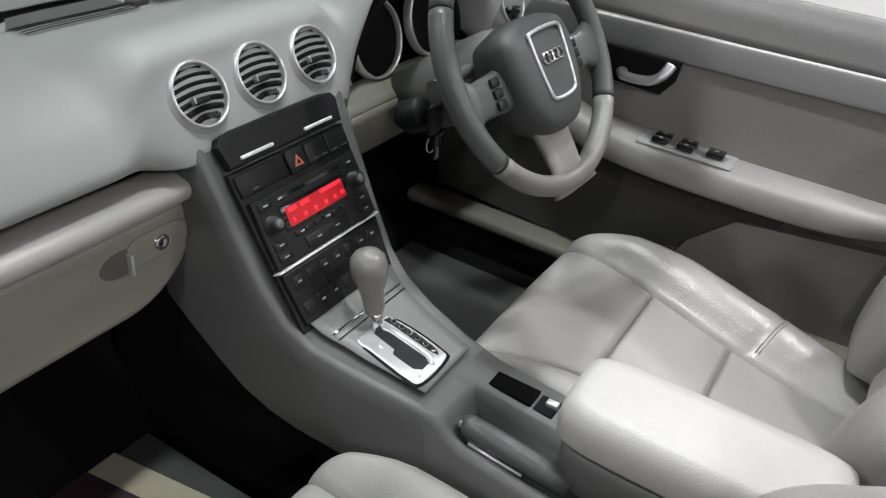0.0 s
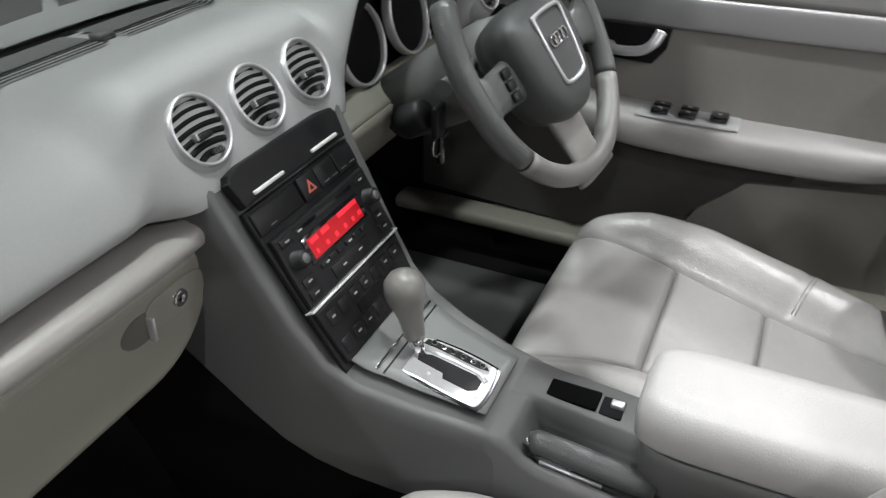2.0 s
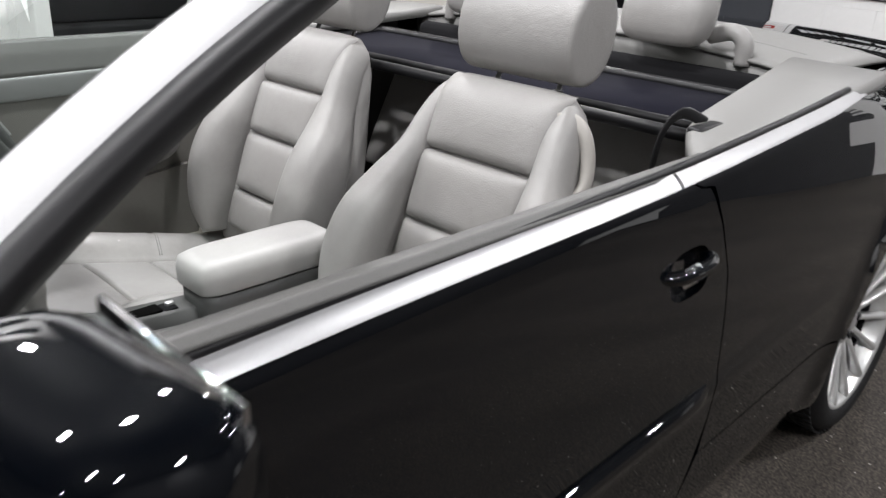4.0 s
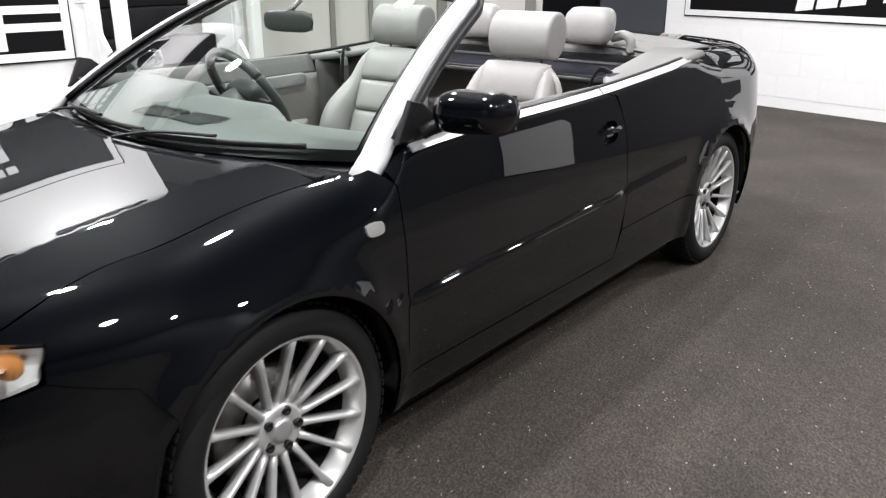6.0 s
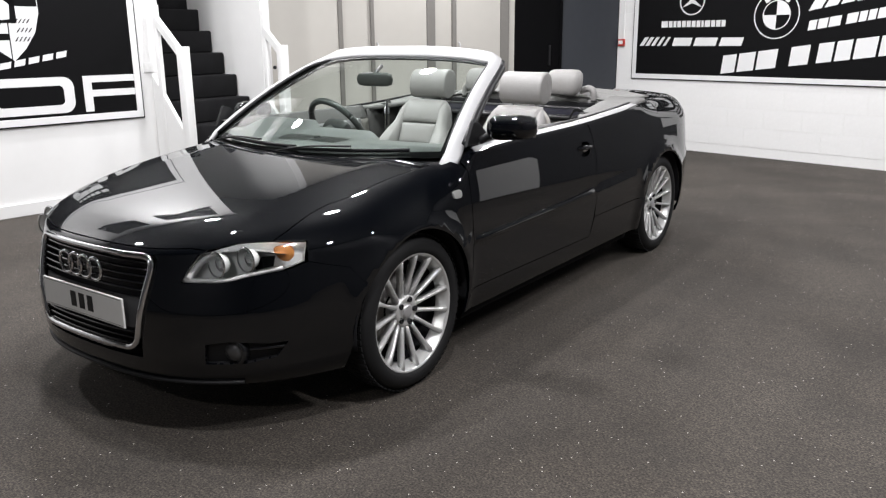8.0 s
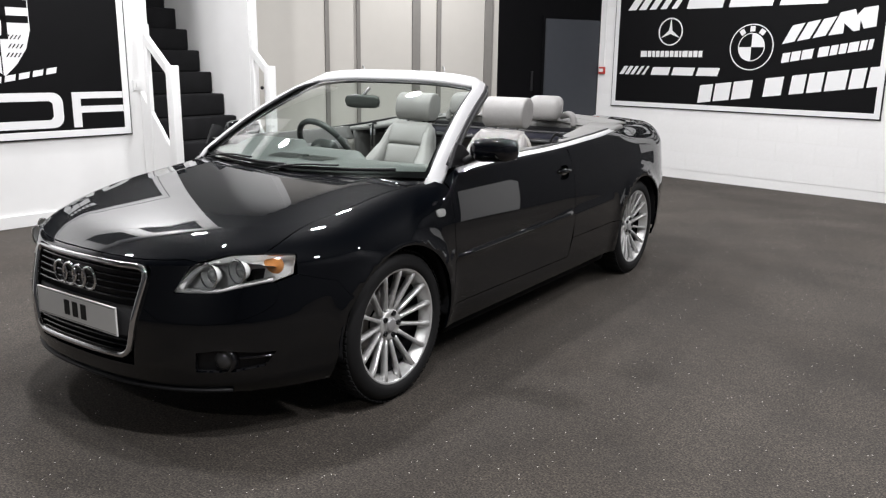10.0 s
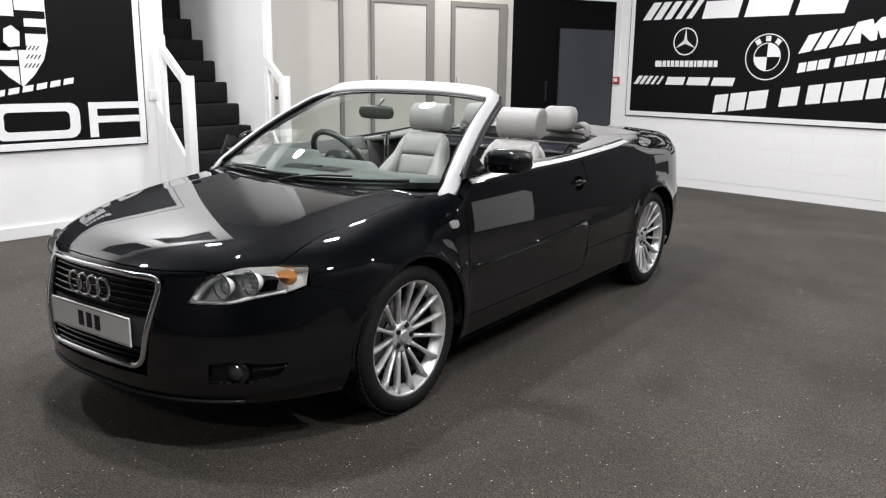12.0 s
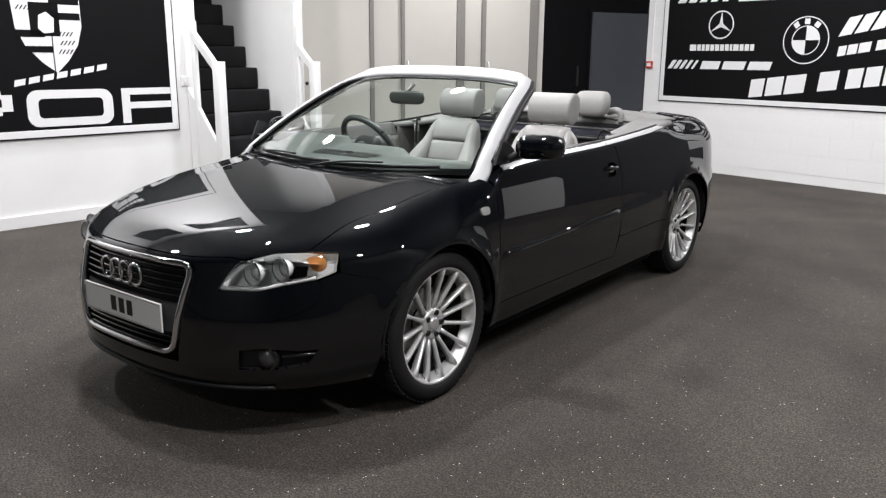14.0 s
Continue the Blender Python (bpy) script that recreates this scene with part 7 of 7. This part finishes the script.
    # rear side lining with belt
    q = new("rear_side_lining")
    q.parent = car
    part("side_panel", mirrored(sheet(lambda u, v: Vector((0.765 - 0.03 * v - 0.05 * u * u, 1.61 + 0.72 * u, 0.950 + 0.035 * u - 0.55 * v)), 12, 10, 0.006), side), mat("side_lining_dark", (0.07, 0.068, 0.066), 0.6, 0, 0, 80, 0.08, 0.3, 600), q)
    part("top_rail", mirrored(loft([[(x0, y, z), (x0, y, z + 0.022), (x0 + 0.01, y, z + 0.028), (0.815, y, z + 0.024), (0.825, y, z + 0.012), (0.825, y, z)] for y, z, x0 in ((1.60, 0.944, 0.785), (1.66, 0.947, 0.745), (1.74, 0.951, 0.70), (1.86, 0.958, 0.665), (2.0, 0.968, 0.645), (2.2, 0.986, 0.62), (2.42, 1.004, 0.59))]), side), DECK, q)
    by, bx = (1.742, 0.705)
    if side < 0:
        part("belt_tongue", mirrored(box((0.016, 0.045, 0.05), (bx, by, 0.935), 0.008, 3), side), SATIN, q, "metal seat belt tongue")
    strap = spline([(0.71, 1.79, 0.978), (0.69, 1.735, 1.0), (0.672, 1.70, 0.955), (0.668, 1.69, 0.84)], 5)
    part("belt_strap", mirrored(tube(strap, 0.011, 8, up=(1, 0, 0), flat=0.25), side), BLACK, q, "black seat belt webbing")
    part("belt_web", mirrored(box((0.004, 0.045, 0.42), (bx + 0.016, by + 0.02, 0.72)), side), DOORTRIM, q)
    part("belt_hoop", mirrored(box((0.03, 0.09, 0.02), (bx + 0.02, by + 0.02, 0.973), 0.006), side), BLACK, q)


for side in (1, -1):
    door_lining(side)

# rear bench, hood stowage cover and wind deflector
bench = new("rear_seat")
bench.parent = car
tagged(bench, "pale grey leather rear bench with two headrests")
for sd in (-1, 1):
    part("rear_back_pad", pillow((sd * 0.31 - 0.27, 2.08, 0.55), (sd * 0.31 + 0.27, 2.08, 0.55), (sd * 0.31 + 0.25, 2.265, 0.955), (sd * 0.31 - 0.25, 2.265, 0.955), (0, -0.92, 0.38), 0.05, 18, 8, 0.02), LEATHER, bench)
    part("rear_cushion", pillow((sd * 0.31 - 0.27, 1.72, 0.50), (sd * 0.31 + 0.27, 1.72, 0.50), (sd * 0.31 + 0.25, 2.10, 0.47), (sd * 0.31 - 0.25, 2.10, 0.47), (0, 0, 1), 0.05, 14, 8, 0.01), LEATHER, bench)
    rings = []
    for t in np.linspace(-1, 1, 19):
        k = max(1 - abs(t) ** 7, 0.0) ** 0.5 * 0.96 + 0.02
        rings.append([(sd * 0.315 + 0.125 * t, 2.31 + 0.055 * math.copysign(abs(math.cos(a)) ** 0.85, math.cos(a)) * k + 0.02 * math.sin(a) * k, 1.115 + 0.083 * math.copysign(abs(math.sin(a)) ** 0.85, math.sin(a)) * k) for a in [2 * math.pi * i / 22 for i in range(22)]])
    part("rear_headrest", loft(rings), LEATHER, bench)
    hp = spline([(sd * 0.50, 2.37, 1.0), (sd * 0.495, 2.37, 1.055), (sd * 0.46, 2.375, 1.075), (sd * 0.40, 2.38, 1.06)], 5)
    part("roll_hoop", tube(hp, 0.022, 12), LEATHER, bench)
part("bench_body", box((1.16, 0.06, 0.5), (0, 2.325, 0.74), 0.02), DARK, bench)
cover = part("hood_cover", sheet(lambda u, v: (lambda y: Vector(((1 - 2 * u) * float(np.interp(y, [2.36, 2.5, 2.74], [0.66, 0.70, 0.72])), y, deck_z((1 - 2 * u) * 0.7, y) - 0.002 - 0.02 * (1 - v) ** 3)))(2.36 + 0.375 * v), 24, 10, 0.01), DECK, car, "grey panel over the folded hood")
part("cover_front", sheet(lambda u, v: Vector(((1 - 2 * u) * 0.655, 2.366 + 0.004 * v, deck_z((1 - 2 * u) * 0.7, 2.36) - 0.024 - 0.13 * v)), 24, 4, 0.006), DECK, car)
part("cover_seam", tube([(0.6 - 1.2 * i / 10, 2.50, deck_z(0.6 - 1.2 * i / 10, 2.5) + 0.002) for i in range(11)], 0.002, 6), PLASTIC_D, car)
wd = new("wind_deflector")
wd.parent = car
tagged(wd, "folding black mesh wind deflector lying over the rear seat")
fr = [(-0.67, 1.84, 0.935), (0.67, 1.84, 0.935), (0.63, 2.18, 0.962), (-0.63, 2.18, 0.962)]
part("deflector_frame", tube([Vector(fr[i]).lerp(Vector(fr[(i + 1) % 4]), k / 8) for i in range(4) for k in range(8)], 0.014, 8, closed=True), BLACK, wd)
part("deflector_bar", tube([(-0.66, 1.90, 0.94), (0.66, 1.90, 0.94)], 0.011, 8), BLACK, wd)
part("deflector_mesh", sheet(lambda u, v: Vector((-0.65 + 1.3 * u, 1.90 + 0.28 * v, 0.940 + 0.022 * v)), 4, 2, 0.003), mat("deflector_mesh", (0.008, 0.008, 0.014), 0.8, 0, 0, 600, 0.4, spec=0.1), wd)

# ---- block courses of the back wall ----
BLOCK_L, BLOCK_H = 0.45, 0.225
block_mesh = bpy.data.meshes.new("block")
bm = box((BLOCK_L - 0.003, 0.012, BLOCK_H - 0.003), (0, 0, 0), 0.0012)
bm.to_mesh(block_mesh)
bm.free()
block_mesh.polygons.foreach_set("use_smooth", [False] * len(block_mesh.polygons))
block_mesh.materials.append(BLOCKWORK)
half_mesh = bpy.data.meshes.new("half_block")
bm = box((BLOCK_L / 2 - 0.003, 0.012, BLOCK_H - 0.003), (0, 0, 0), 0.0012)
bm.to_mesh(half_mesh)
bm.free()
half_mesh.polygons.foreach_set("use_smooth", [False] * len(half_mesh.polygons))
half_mesh.materials.append(BLOCKWORK)
rng = random.Random(5)
for row in range(12):
    z = 0.11 + BLOCK_H * (row + 0.5)
    a = 0.05
    first = row % 2 == 1
    while a < 3.9:
        w = BLOCK_L / 2 if first else BLOCK_L
        o = new("block", half_mesh if first else block_mesh)
        o.parent = wall_back
        o.matrix_basis = pose(a + w / 2, 0.0035 - 0.0006 * rng.random(), z)
        a += w
        first = False

# ---- lamps ----
for i, (x, y) in enumerate(DOWNLIGHTS):
    f = thing("ceiling_downlight", "round white recessed ceiling downlight, switched on, some added as unseen fill", "ceiling light", "ceiling downlights", at=(x, y, CEIL))
    part("bezel", lathe([(0.11, 0.0), (0.11, -0.012), (0.13, -0.012), (0.142, -0.004), (0.142, 0.0)], 28), GLOSSWHITE, f)
    part("diffuser", lathe([(0.0, -0.002), (0.11, -0.002)], 28), LAMPGLOW, f)
    la = bpy.data.lights.new("downlight", "AREA")
    la.shape, la.size, la.energy, la.color = "DISK", 0.21, LAMP_POWER, LAMP_TINT
    la.spread = math.radians(LAMP_SPREAD)
    lo = new("downlight", la)
    lo.location = (x, y, (CEIL) - 0.015)
